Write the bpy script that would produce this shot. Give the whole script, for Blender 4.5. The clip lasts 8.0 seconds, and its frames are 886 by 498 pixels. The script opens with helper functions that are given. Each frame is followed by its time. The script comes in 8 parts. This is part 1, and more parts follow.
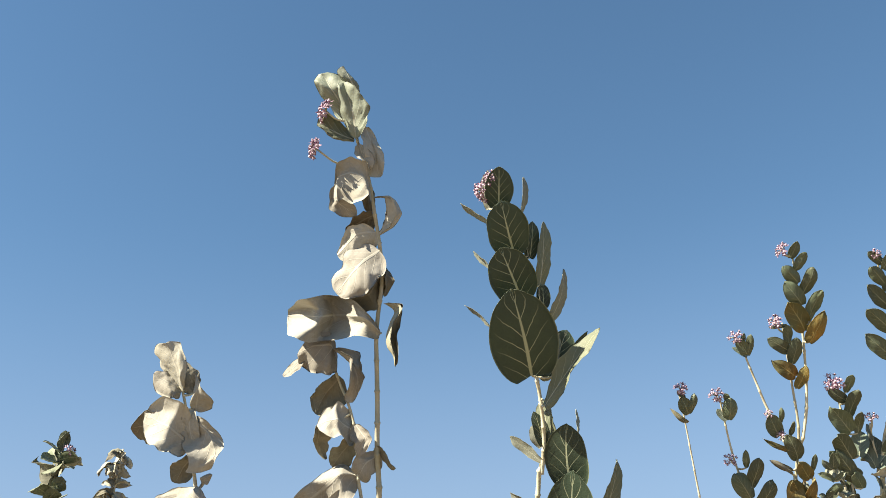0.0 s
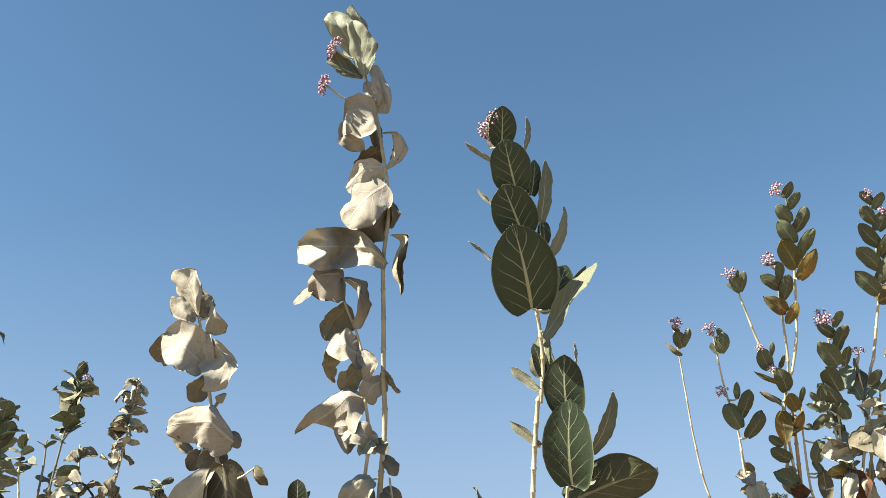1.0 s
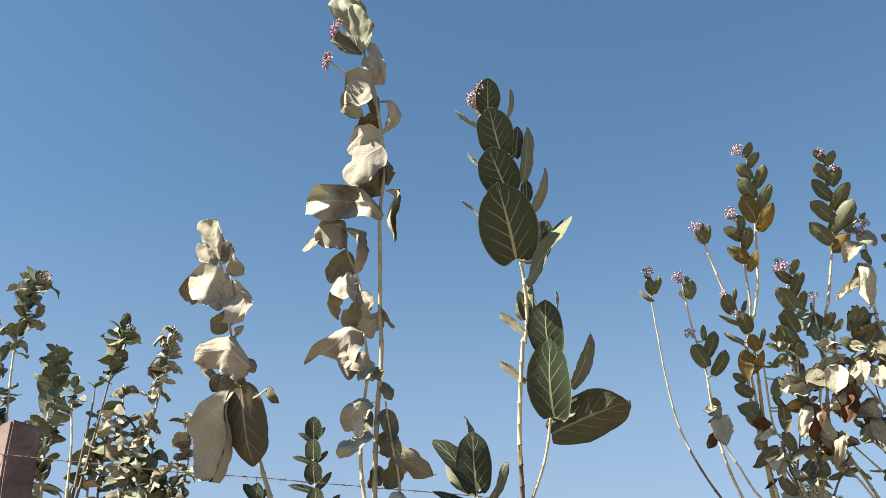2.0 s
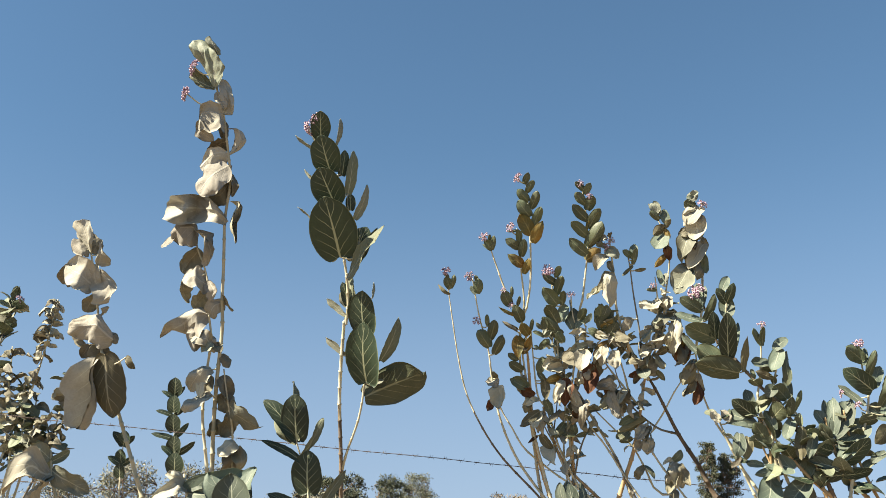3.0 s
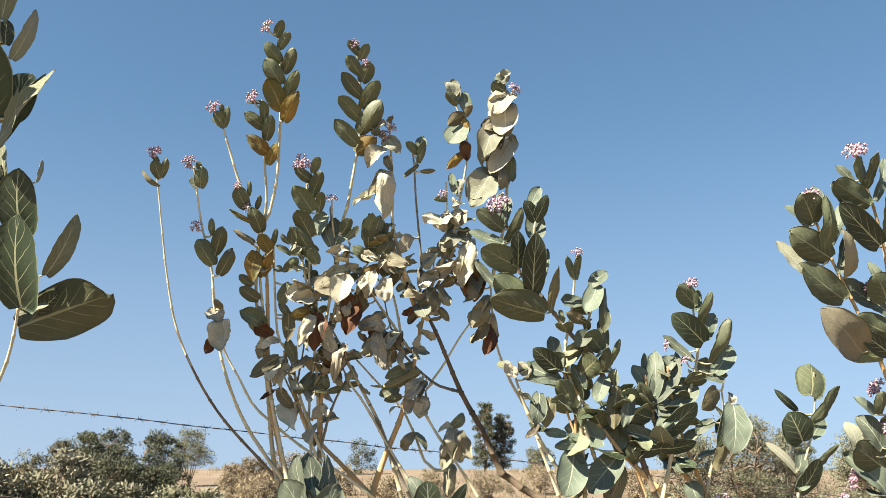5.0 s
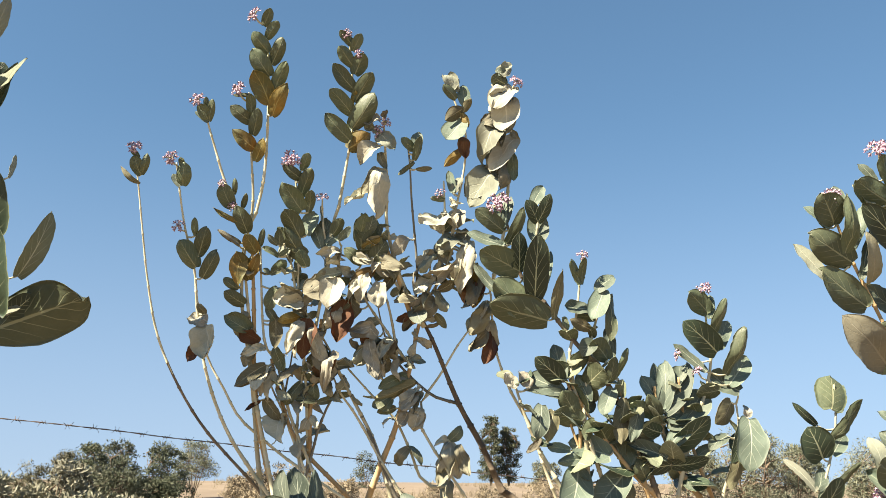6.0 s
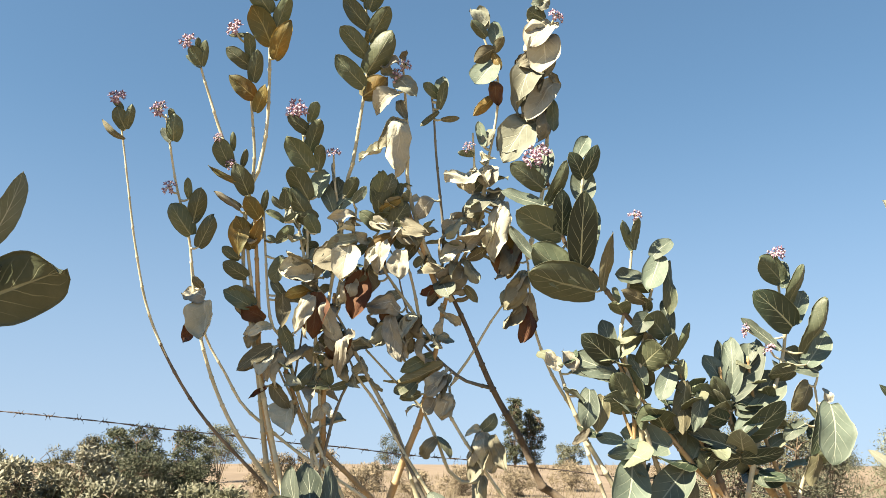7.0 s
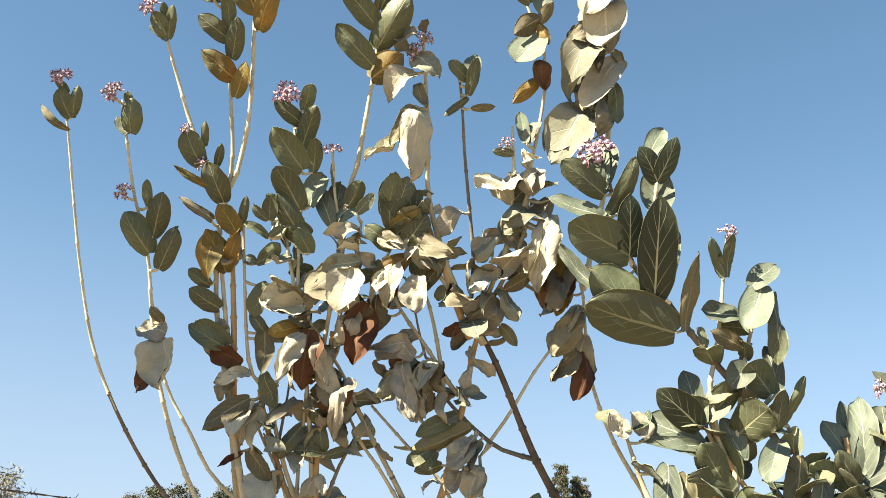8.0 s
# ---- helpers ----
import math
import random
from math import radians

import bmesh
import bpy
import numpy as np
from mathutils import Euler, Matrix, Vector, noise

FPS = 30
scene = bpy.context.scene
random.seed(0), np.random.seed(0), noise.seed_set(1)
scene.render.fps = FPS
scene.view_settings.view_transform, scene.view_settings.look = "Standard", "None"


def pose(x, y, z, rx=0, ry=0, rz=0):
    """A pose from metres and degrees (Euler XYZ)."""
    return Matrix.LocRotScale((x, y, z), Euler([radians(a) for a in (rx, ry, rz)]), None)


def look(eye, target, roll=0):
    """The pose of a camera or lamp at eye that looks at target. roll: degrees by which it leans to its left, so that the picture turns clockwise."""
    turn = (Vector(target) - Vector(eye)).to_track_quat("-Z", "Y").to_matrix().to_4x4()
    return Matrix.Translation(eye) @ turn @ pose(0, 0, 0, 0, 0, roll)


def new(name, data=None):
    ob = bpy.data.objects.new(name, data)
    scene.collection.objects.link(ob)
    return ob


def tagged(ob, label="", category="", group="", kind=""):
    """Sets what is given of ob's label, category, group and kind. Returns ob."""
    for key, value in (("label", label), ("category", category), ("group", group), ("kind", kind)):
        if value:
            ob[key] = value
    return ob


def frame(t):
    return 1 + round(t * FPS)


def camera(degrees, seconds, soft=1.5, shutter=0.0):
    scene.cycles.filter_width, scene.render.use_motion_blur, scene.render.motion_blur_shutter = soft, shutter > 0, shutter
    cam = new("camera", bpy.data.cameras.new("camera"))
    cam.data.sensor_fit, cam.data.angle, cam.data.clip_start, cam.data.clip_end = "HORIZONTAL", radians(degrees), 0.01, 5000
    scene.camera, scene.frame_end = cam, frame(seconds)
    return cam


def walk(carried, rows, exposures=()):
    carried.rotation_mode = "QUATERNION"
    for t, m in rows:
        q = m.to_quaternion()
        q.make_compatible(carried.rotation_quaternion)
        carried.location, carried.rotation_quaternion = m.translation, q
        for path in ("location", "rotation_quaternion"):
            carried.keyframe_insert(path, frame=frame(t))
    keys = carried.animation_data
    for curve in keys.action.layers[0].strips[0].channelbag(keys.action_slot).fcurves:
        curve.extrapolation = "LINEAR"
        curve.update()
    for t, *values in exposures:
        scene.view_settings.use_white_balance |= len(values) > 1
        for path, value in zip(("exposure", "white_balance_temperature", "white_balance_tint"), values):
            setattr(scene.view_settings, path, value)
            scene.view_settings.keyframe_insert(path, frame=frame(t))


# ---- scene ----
cam = camera(54.127, 8.0, soft=0.45)
PATH = [
    (0, look((-0.6240, 0.7829, 1.8382), (-1.0082, 3.5361, 2.9664), -2.06)),
    (0.5, look((-0.6229, 0.8048, 1.7963), (-1.0332, 3.5689, 2.8876), -1.68)),
    (1, look((-0.6198, 0.7388, 1.7460), (-1.0292, 3.5322, 2.7606), -1.45)),
    (2.3, look((-0.2838, 0.3412, 1.5132), (-0.9134, 3.0934, 2.5277), 0.09)),
    (2.5, look((-0.1549, 0.1241, 1.5234), (-0.7902, 2.9109, 2.4345), 0.70)),
    (3, look((-0.0271, -0.0003, 1.4802), (-0.3499, 2.8516, 2.3537), -0.03)),
    (3.5, look((-0.0171, 0.0143, 1.4984), (0.0011, 2.9102, 2.2820), -0.38)),
    (4, look((-0.0080, 0.4155, 1.5095), (0.2927, 3.3126, 2.2281), -0.46)),
    (4.5, look((0.0346, 0.6977, 1.5191), (0.4138, 3.5845, 2.2416), -0.54)),
    (5, look((0.0967, 0.8624, 1.5462), (0.4692, 3.7465, 2.2834), 0.12)),
    (6.3, look((0.1574, 1.1112, 1.5589), (0.4939, 3.9873, 2.3428), 0.62)),
    (6.5, look((0.1722, 1.2203, 1.5794), (0.4795, 4.1103, 2.3233), 0.41)),
    (7, look((0.1518, 1.2633, 1.5823), (0.4280, 4.1619, 2.3046), 0.22)),
    (7.5, look((0.2041, 1.6472, 1.6307), (0.4108, 4.5152, 2.4860), 1.03)),
    (8, look((0.2198, 1.6848, 1.6287), (0.3299, 4.5369, 2.5526), 1.70)),
]
walk(cam, PATH, exposures=[(0, 1.71, 6580, 10), (1.2, 1.73, 6650, 10), (3.0, 1.64, 6740, 10), (5.0, 1.83, 6860, 10), (6.5, 1.94, 6950, 10), (7.0, 1.98, 7050, 10), (8, 2.14, 7250, 10)])
# World, sun
world = bpy.data.worlds.new("sky")
scene.world = world
world.use_nodes = True
wn = world.node_tree.nodes
sky = wn.new("ShaderNodeTexSky")
sky.sky_type = "NISHITA"
sky.sun_disc = False
SUN_DIR = Vector((-0.62, -0.40, 0.70)).normalized()
sky.sun_elevation = math.asin(SUN_DIR.z)
sky.sun_rotation = math.atan2(SUN_DIR.x, SUN_DIR.y)
sky.altitude = 200
sky.air_density = 1.0
sky.dust_density = 0.15
sky.ozone_density = 1.5
# the sky's paleness near the horizon is softened by reading it a little higher up
where = wn.new("ShaderNodeVectorMath")
where.operation = "MULTIPLY_ADD"
where.inputs[1].default_value = (1, 1, 0.8)
where.inputs[2].default_value = (0, 0, 0.14)
world.node_tree.links.new(wn.new("ShaderNodeTexCoord").outputs["Generated"], where.inputs[0])
world.node_tree.links.new(where.outputs[0], sky.inputs["Vector"])
deeper = wn.new("ShaderNodeHueSaturation")
deeper.inputs["Saturation"].default_value = 1.12
deeper.inputs["Hue"].default_value = 0.492
world.node_tree.links.new(sky.outputs[0], deeper.inputs["Color"])
# dusty haze low over the desert
height = wn.new("ShaderNodeSeparateXYZ")
world.node_tree.links.new(wn["Texture Coordinate"].outputs["Generated"], height.inputs[0])
share = wn.new("ShaderNodeMapRange")
share.interpolation_type = "SMOOTHSTEP"
share.inputs[1].default_value, share.inputs[2].default_value = -0.25, 0.42
share.inputs[3].default_value, share.inputs[4].default_value = 0.9, 0.0
world.node_tree.links.new(height.outputs[2], share.inputs[0])
haze = wn.new("ShaderNodeMix")
haze.data_type = "RGBA"
haze.inputs[7].default_value = (2.62, 3.2, 4.45, 1)
world.node_tree.links.new(share.outputs[0], haze.inputs[0])
world.node_tree.links.new(deeper.outputs[0], haze.inputs[6])
world.node_tree.links.new(haze.outputs[2], wn["Background"].inputs[0])
wn["Background"].inputs[1].default_value = 0.048
sun = new("sun", bpy.data.lights.new("sun", "SUN"))
sun.data.energy = 5.0
sun.data.angle = radians(0.53)
sun.data.color = (1.0, 0.90, 0.74)
sun.matrix_world = look(SUN_DIR * 40, (0, 0, 0))


# Materials
def material(name):
    m = bpy.data.materials.new(name)
    m.use_nodes = True
    return m, m.node_tree.nodes, m.node_tree.links, m.node_tree.nodes["Principled BSDF"]


def mix(nodes, links, fac, a, b, blend="MIX"):
    n = nodes.new("ShaderNodeMix")
    n.data_type, n.blend_type = "RGBA", blend
    for socket, value in ((n.inputs[0], fac), (n.inputs[6], a), (n.inputs[7], b)):
        if isinstance(value, bpy.types.NodeSocket):
            links.new(value, socket)
        elif isinstance(value, (int, float)):
            socket.default_value = value
        else:
            socket.default_value = (*value, 1)
    return n.outputs[2]


def maths(nodes, links, op, *values):
    n = nodes.new("ShaderNodeMath")
    n.operation = op
    for socket, value in zip(n.inputs, values):
        if isinstance(value, bpy.types.NodeSocket):
            links.new(value, socket)
        else:
            socket.default_value = value
    return n.outputs[0]


def ramp(nodes, links, value, a, b):
    n = nodes.new("ShaderNodeMapRange")
    n.inputs[1].default_value, n.inputs[2].default_value = a, b
    links.new(value, n.inputs[0])
    return n.outputs[0]


def noise_tex(nodes, links, scale, detail=4.0, vector=None):
    n = nodes.new("ShaderNodeTexNoise")
    n.inputs["Scale"].default_value, n.inputs["Detail"].default_value = scale, detail
    if vector is None:
        vector = nodes.new("ShaderNodeTexCoord").outputs["Object"]
    links.new(vector, n.inputs["Vector"])
    return n.outputs[0]


def leaf_material(name, base, blotch, vein, through_colour, through_share, rough, vein_share=0.75, blotch_share=0.7, wrinkle=0.0):
    """Blade colour with blotches, a pale midrib and side veins laid out in the blade's own coordinates, and some light through the blade."""
    m, nodes, links, bsdf = material(name)
    uv = nodes.new("ShaderNodeUVMap").outputs[0]
    parts = nodes.new("ShaderNodeSeparateXYZ")
    links.new(uv, parts.inputs[0])
    across = maths(nodes, links, "ABSOLUTE", maths(nodes, links, "SUBTRACT", parts.outputs[0], 0.5))
    rnd = nodes.new("ShaderNodeObjectInfo").outputs["Random"]
    bent = maths(nodes, links, "POWER", across, 0.8)
    phase = maths(nodes, links, "SUBTRACT", maths(nodes, links, "MULTIPLY", maths(nodes, links, "ADD", parts.outputs[1], maths(nodes, links, "MULTIPLY", noise_tex(nodes, links, 22, 2), 0.07)), 5.2),
                  maths(nodes, links, "MULTIPLY", bent, 3.5))
    wave = maths(nodes, links, "ABSOLUTE", maths(nodes, links, "SUBTRACT", maths(nodes, links, "FRACT", phase), 0.5))
    side = maths(nodes, links, "MULTIPLY", ramp(nodes, links, wave, 0.05, 0.02), ramp(nodes, links, across, 0.43, 0.10))
    # the midrib tapers towards the tip
    slim = maths(nodes, links, "ADD", maths(nodes, links, "MULTIPLY", parts.outputs[1], 0.028), across)
    rib = ramp(nodes, links, slim, 0.040, 0.028)
    veins = maths(nodes, links, "MAXIMUM", maths(nodes, links, "MULTIPLY", side, 0.85), rib)
    # pale line painted round the blade, imitating a backlit rim
    margin = maths(nodes, links, "MULTIPLY", ramp(nodes, links, across, 0.478, 0.496), 0.45)
    veins = maths(nodes, links, "MAXIMUM", veins, margin)
    large = noise_tex(nodes, links, 16, 3)
    fine = noise_tex(nodes, links, 160, 5)
    shift = nodes.new("ShaderNodeHueSaturation")
    col = mix(nodes, links, maths(nodes, links, "MULTIPLY", ramp(nodes, links, large, 0.42, 0.68), blotch_share), base, blotch)
    col = mix(nodes, links, maths(nodes, links, "MULTIPLY", ramp(nodes, links, fine, 0.35, 0.7), 0.14), col, (0.16, 0.14, 0.10), "MULTIPLY")
    links.new(col, shift.inputs["Color"])
    links.new(maths(nodes, links, "ADD", maths(nodes, links, "MULTIPLY", rnd, 0.42), 0.61), shift.inputs["Value"])
    links.new(maths(nodes, links, "ADD", maths(nodes, links, "MULTIPLY", rnd, 0.03), 0.485), shift.inputs["Hue"])
    col = mix(nodes, links, maths(nodes, links, "MULTIPLY", veins, vein_share), shift.outputs[0], vein)
    links.new(col, bsdf.inputs["Base Color"])
    bsdf.inputs["Roughness"].default_value = rough
    bsdf.inputs["Specular IOR Level"].default_value = 0.35
    bump = nodes.new("ShaderNodeBump")
    bump.inputs["Strength"].default_value, bump.inputs["Distance"].default_value = 0.5, 0.003
    links.new(maths(nodes, links, "ADD", maths(nodes, links, "MULTIPLY", veins, 0.6), maths(nodes, links, "MULTIPLY", fine, 0.4)), bump.inputs["Height"])
    if wrinkle:
        crease = nodes.new("ShaderNodeTexNoise")
        crease.noise_type = "RIDGED_MULTIFRACTAL"
        crease.inputs["Scale"].default_value, crease.inputs["Detail"].default_value = 26, 3
        links.new(nodes.new("ShaderNodeTexCoord").outputs["Object"], crease.inputs["Vector"])
        deep = nodes.new("ShaderNodeBump")
        deep.inputs["Strength"].default_value, deep.inputs["Distance"].default_value = 0.7, wrinkle
        links.new(crease.outputs[0], deep.inputs["Height"])
        links.new(deep.outputs[0], bump.inputs["Normal"])
    links.new(bump.outputs[0], bsdf.inputs["Normal"])
    thin = nodes.new("ShaderNodeBsdfTranslucent")
    thin.inputs[0].default_value = (*through_colour, 1)
    both = nodes.new("ShaderNodeMixShader")
    both.inputs[0].default_value = through_share
    links.new(bsdf.outputs[0], both.inputs[1])
    links.new(thin.outputs[0], both.inputs[2])
    links.new(both.outputs[0], nodes["Material Output"].inputs[0])
    return m


def plain_material(name, base, other, scale, rough=0.8, bump_by=0.002, detail=5.0, stretch=None, metal=0.0):
    m, nodes, links, bsdf = material(name)
    vector = None
    if stretch:
        mapping = nodes.new("ShaderNodeMapping")
        mapping.inputs["Scale"].default_value = stretch
        links.new(nodes.new("ShaderNodeTexCoord").outputs["Object"], mapping.inputs[0])
        vector = mapping.outputs[0]
    a = noise_tex(nodes, links, scale, detail, vector)
    b = noise_tex(nodes, links, scale * 7, detail, vector)
    rnd = nodes.new("ShaderNodeObjectInfo").outputs["Random"]
    col = mix(nodes, links, ramp(nodes, links, a, 0.38, 0.64), base, other)
    col = mix(nodes, links, maths(nodes, links, "MULTIPLY", ramp(nodes, links, b, 0.3, 0.7), 0.4), col, tuple(c * 0.55 for c in base))
    shift = nodes.new("ShaderNodeHueSaturation")
    links.new(col, shift.inputs["Color"])
    links.new(maths(nodes, links, "ADD", maths(nodes, links, "MULTIPLY", rnd, 0.3), 0.70), shift.inputs["Value"])
    links.new(shift.outputs[0], bsdf.inputs["Base Color"])
    bsdf.inputs["Roughness"].default_value, bsdf.inputs["Metallic"].default_value = rough, metal
    bump = nodes.new("ShaderNodeBump")
    bump.inputs["Strength"].default_value, bump.inputs["Distance"].default_value = 0.6, bump_by
    links.new(b, bump.inputs["Height"])
    links.new(bump.outputs[0], bsdf.inputs["Normal"])
    return m


# each kind of leaf: the side that shows outwards, and the other side
LEAF = {
    # veined and green: shade is put into the outer colour, sunlight into the inner
    "veined": (leaf_material("leaf_veined_shaded", (0.042, 0.064, 0.040), (0.056, 0.082, 0.046), (0.42, 0.45, 0.29), (0.12, 0.17, 0.05), 0.08, 0.5, 0.85),
               leaf_material("leaf_veined_lit_inner", (0.26, 0.29, 0.20), (0.20, 0.24, 0.15), (0.45, 0.47, 0.36), (0.12, 0.17, 0.05), 0.10, 0.6)),
    "green": (leaf_material("leaf_green_shaded", (0.112, 0.138, 0.082), (0.155, 0.175, 0.102), (0.31, 0.32, 0.20), (0.14, 0.18, 0.05), 0.12, 0.5, 0.75),
              leaf_material("leaf_green_lit_inner", (0.22, 0.25, 0.16), (0.28, 0.29, 0.19), (0.42, 0.43, 0.32), (0.14, 0.18, 0.05), 0.12, 0.6, 0.6)),
    "pale": (leaf_material("leaf_pale", (0.20, 0.23, 0.15), (0.26, 0.28, 0.18), (0.5, 0.5, 0.38), (0.2, 0.24, 0.1), 0.14, 0.6),
             leaf_material("leaf_pale_inner", (0.26, 0.285, 0.215), (0.21, 0.24, 0.17), (0.5, 0.5, 0.4), (0.2, 0.24, 0.1), 0.14, 0.6)),
    "sage": (leaf_material("leaf_sage", (0.128, 0.165, 0.125), (0.170, 0.205, 0.155), (0.38, 0.41, 0.31), (0.2, 0.26, 0.12), 0.10, 0.6),
             leaf_material("leaf_sage_inner", (0.21, 0.245, 0.195), (0.175, 0.21, 0.155), (0.46, 0.48, 0.38), (0.2, 0.26, 0.12), 0.10, 0.6)),
    "dry": (leaf_material("leaf_dry", (0.52, 0.51, 0.405), (0.42, 0.40, 0.30), (0.68, 0.66, 0.54), (0.45, 0.36, 0.22), 0.12, 0.85, 0.5, 0.6, wrinkle=0.004),
            leaf_material("leaf_dry_inner", (0.49, 0.475, 0.375), (0.40, 0.375, 0.275), (0.5, 0.46, 0.36), (0.45, 0.36, 0.22), 0.12, 0.85, 0.5, wrinkle=0.004)),
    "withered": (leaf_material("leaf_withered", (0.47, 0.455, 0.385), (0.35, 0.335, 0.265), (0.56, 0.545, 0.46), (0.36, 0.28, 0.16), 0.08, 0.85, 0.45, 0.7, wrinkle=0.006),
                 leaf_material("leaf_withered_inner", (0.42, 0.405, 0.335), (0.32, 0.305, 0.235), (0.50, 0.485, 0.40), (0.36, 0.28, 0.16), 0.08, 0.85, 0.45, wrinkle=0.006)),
    "drygreen": (leaf_material("leaf_drygreen", (0.285, 0.302, 0.235), (0.235, 0.25, 0.185), (0.44, 0.45, 0.35), (0.35, 0.36, 0.2), 0.12, 0.8),
                 leaf_material("leaf_drygreen_inner", (0.36, 0.37, 0.28), (0.3, 0.3, 0.21), (0.5, 0.5, 0.4), (0.35, 0.36, 0.2), 0.12, 0.8)),
    # brown dry leaf, its outer colour darkened to stand for leaves in shade
    "drybrown": (leaf_material("leaf_drybrown_shade", (0.27, 0.258, 0.19), (0.19, 0.178, 0.125), (0.38, 0.35, 0.27), (0.36, 0.25, 0.12), 0.14, 0.85, 0.4, wrinkle=0.004),
                 leaf_material("leaf_drybrown_inner", (0.40, 0.385, 0.285), (0.31, 0.285, 0.195), (0.46, 0.42, 0.32), (0.36, 0.25, 0.12), 0.14, 0.85, 0.4, wrinkle=0.004)),
    "yellow": (leaf_material("leaf_yellow", (0.135, 0.138, 0.058), (0.37, 0.21, 0.045), (0.45, 0.38, 0.15), (0.55, 0.32, 0.05), 0.2, 0.6),
               leaf_material("leaf_yellow_inner", (0.30, 0.28, 0.13), (0.48, 0.32, 0.12), (0.5, 0.44, 0.22), (0.55, 0.32, 0.05), 0.2, 0.6)),
    "brown": (leaf_material("leaf_brown", (0.115, 0.050, 0.026), (0.20, 0.11, 0.055), (0.26, 0.17, 0.09), (0.4, 0.13, 0.04), 0.2, 0.8, 0.4, wrinkle=0.004),
              leaf_material("leaf_brown_inner", (0.50, 0.42, 0.33), (0.36, 0.26, 0.18), (0.5, 0.42, 0.33), (0.4, 0.13, 0.04), 0.2, 0.8, 0.4, wrinkle=0.004)),
    "olive": (leaf_material("leaf_olive", (0.185, 0.172, 0.100), (0.145, 0.145, 0.080), (0.38, 0.34, 0.22), (0.3, 0.22, 0.08), 0.12, 0.7),
              leaf_material("leaf_olive_inner", (0.36, 0.33, 0.24), (0.3, 0.26, 0.17), (0.45, 0.42, 0.32), (0.3, 0.22, 0.08), 0.12, 0.7)),
}
STEM = plain_material("stem_pale", (0.62, 0.58, 0.42), (0.48, 0.45, 0.29), 20, 0.7, 0.001)
CANE = plain_material("stem_cane", (0.55, 0.385, 0.20), (0.42, 0.29, 0.14), 14, 0.75, 0.002)
BARK = plain_material("stem_bark", (0.115, 0.088, 0.062), (0.23, 0.175, 0.115), 22, 0.85, 0.003)
DARK = plain_material("stem_dark", (0.16, 0.15, 0.12), (0.25, 0.23, 0.18), 25, 0.8, 0.001)
PETAL = plain_material("petal_white", (0.66, 0.55, 0.61), (0.50, 0.37, 0.45), 60, 0.6, 0.0005)
PURPLE = plain_material("petal_purple", (0.34, 0.19, 0.27), (0.20, 0.09, 0.15), 60, 0.6, 0.0005)
POSTSTONE = plain_material("post_stone", (0.125, 0.085, 0.085), (0.23, 0.175, 0.165), 9, 0.9, 0.006)
STEEL = plain_material("wire_steel", (0.12, 0.11, 0.11), (0.2, 0.14, 0.1), 40, 0.6, 0.0005, metal=0.6)
SAND = plain_material("sand", (0.225, 0.175, 0.122), (0.175, 0.132, 0.090), 0.25, 0.95, 0.03)
TREE_LEAF = plain_material("tree_leaf", (0.055, 0.07, 0.035), (0.09, 0.10, 0.055), 1.3, 0.7, 0.002)
GREY_LEAF = plain_material("tree_leaf_grey", (0.17, 0.18, 0.12), (0.11, 0.12, 0.07), 1.3, 0.7, 0.002)
SCRUB_GREEN = plain_material("tree_leaf_brownish", (0.12, 0.11, 0.06), (0.08, 0.085, 0.045), 1.3, 0.7, 0.002)
FIELD_LEAF = plain_material("field_leaf", (0.15, 0.155, 0.09), (0.34, 0.33, 0.25), 1.3, 0.7, 0.002)
SCRUB = plain_material("scrub_dry", (0.30, 0.25, 0.17), (0.20, 0.16, 0.10), 1.5, 0.9, 0.002)
TREE_BARK = plain_material("tree_bark", (0.14, 0.10, 0.07), (0.2, 0.15, 0.1), 8, 0.9, 0.01)


def part(name, verts, faces, mats, parent, label="", smooth=True, index=None, uvs=None, at=(0, 0, 0)):
    """Links one mesh as a part of a thing."""
    me = bpy.data.meshes.new(name)
    me.from_pydata([tuple(v) for v in verts], [], faces)
    for m in mats:
        me.materials.append(m)
    if index is not None:
        me.polygons.foreach_set("material_index", index)
    if smooth:
        me.polygons.foreach_set("use_smooth", [True] * len(faces))
    if uvs is not None:
        layer = me.uv_layers.new(name="UVMap")
        loops = np.zeros(len(me.loops), dtype=np.int32)
        me.loops.foreach_get("vertex_index", loops)
        layer.data.foreach_set("uv", np.asarray(uvs, dtype=np.float32)[loops].ravel())
    me.update()
    ob = new(name, me)
    ob.parent = parent
    ob.location = at
    if label:
        ob["label"] = label
    return ob


# Ground: one sheet of sand, flat here and rising to a low dune further off
def ground_z(x, y):
    f = min(1.0, max(0.0, (y - 20) / 55))
    h = 1.35 * f * f * (3 - 2 * f)
    far = min(1.0, max(0.0, (y - 16) / 30))
    h += far * (0.35 * noise.noise((x * 0.045, y * 0.04, 3.1)) + 0.16 * noise.noise((x * 0.16, y * 0.13, 7.7)))
    if y > 110:
        h -= min(1.0, (y - 110) / 200) * 1.2
    return h


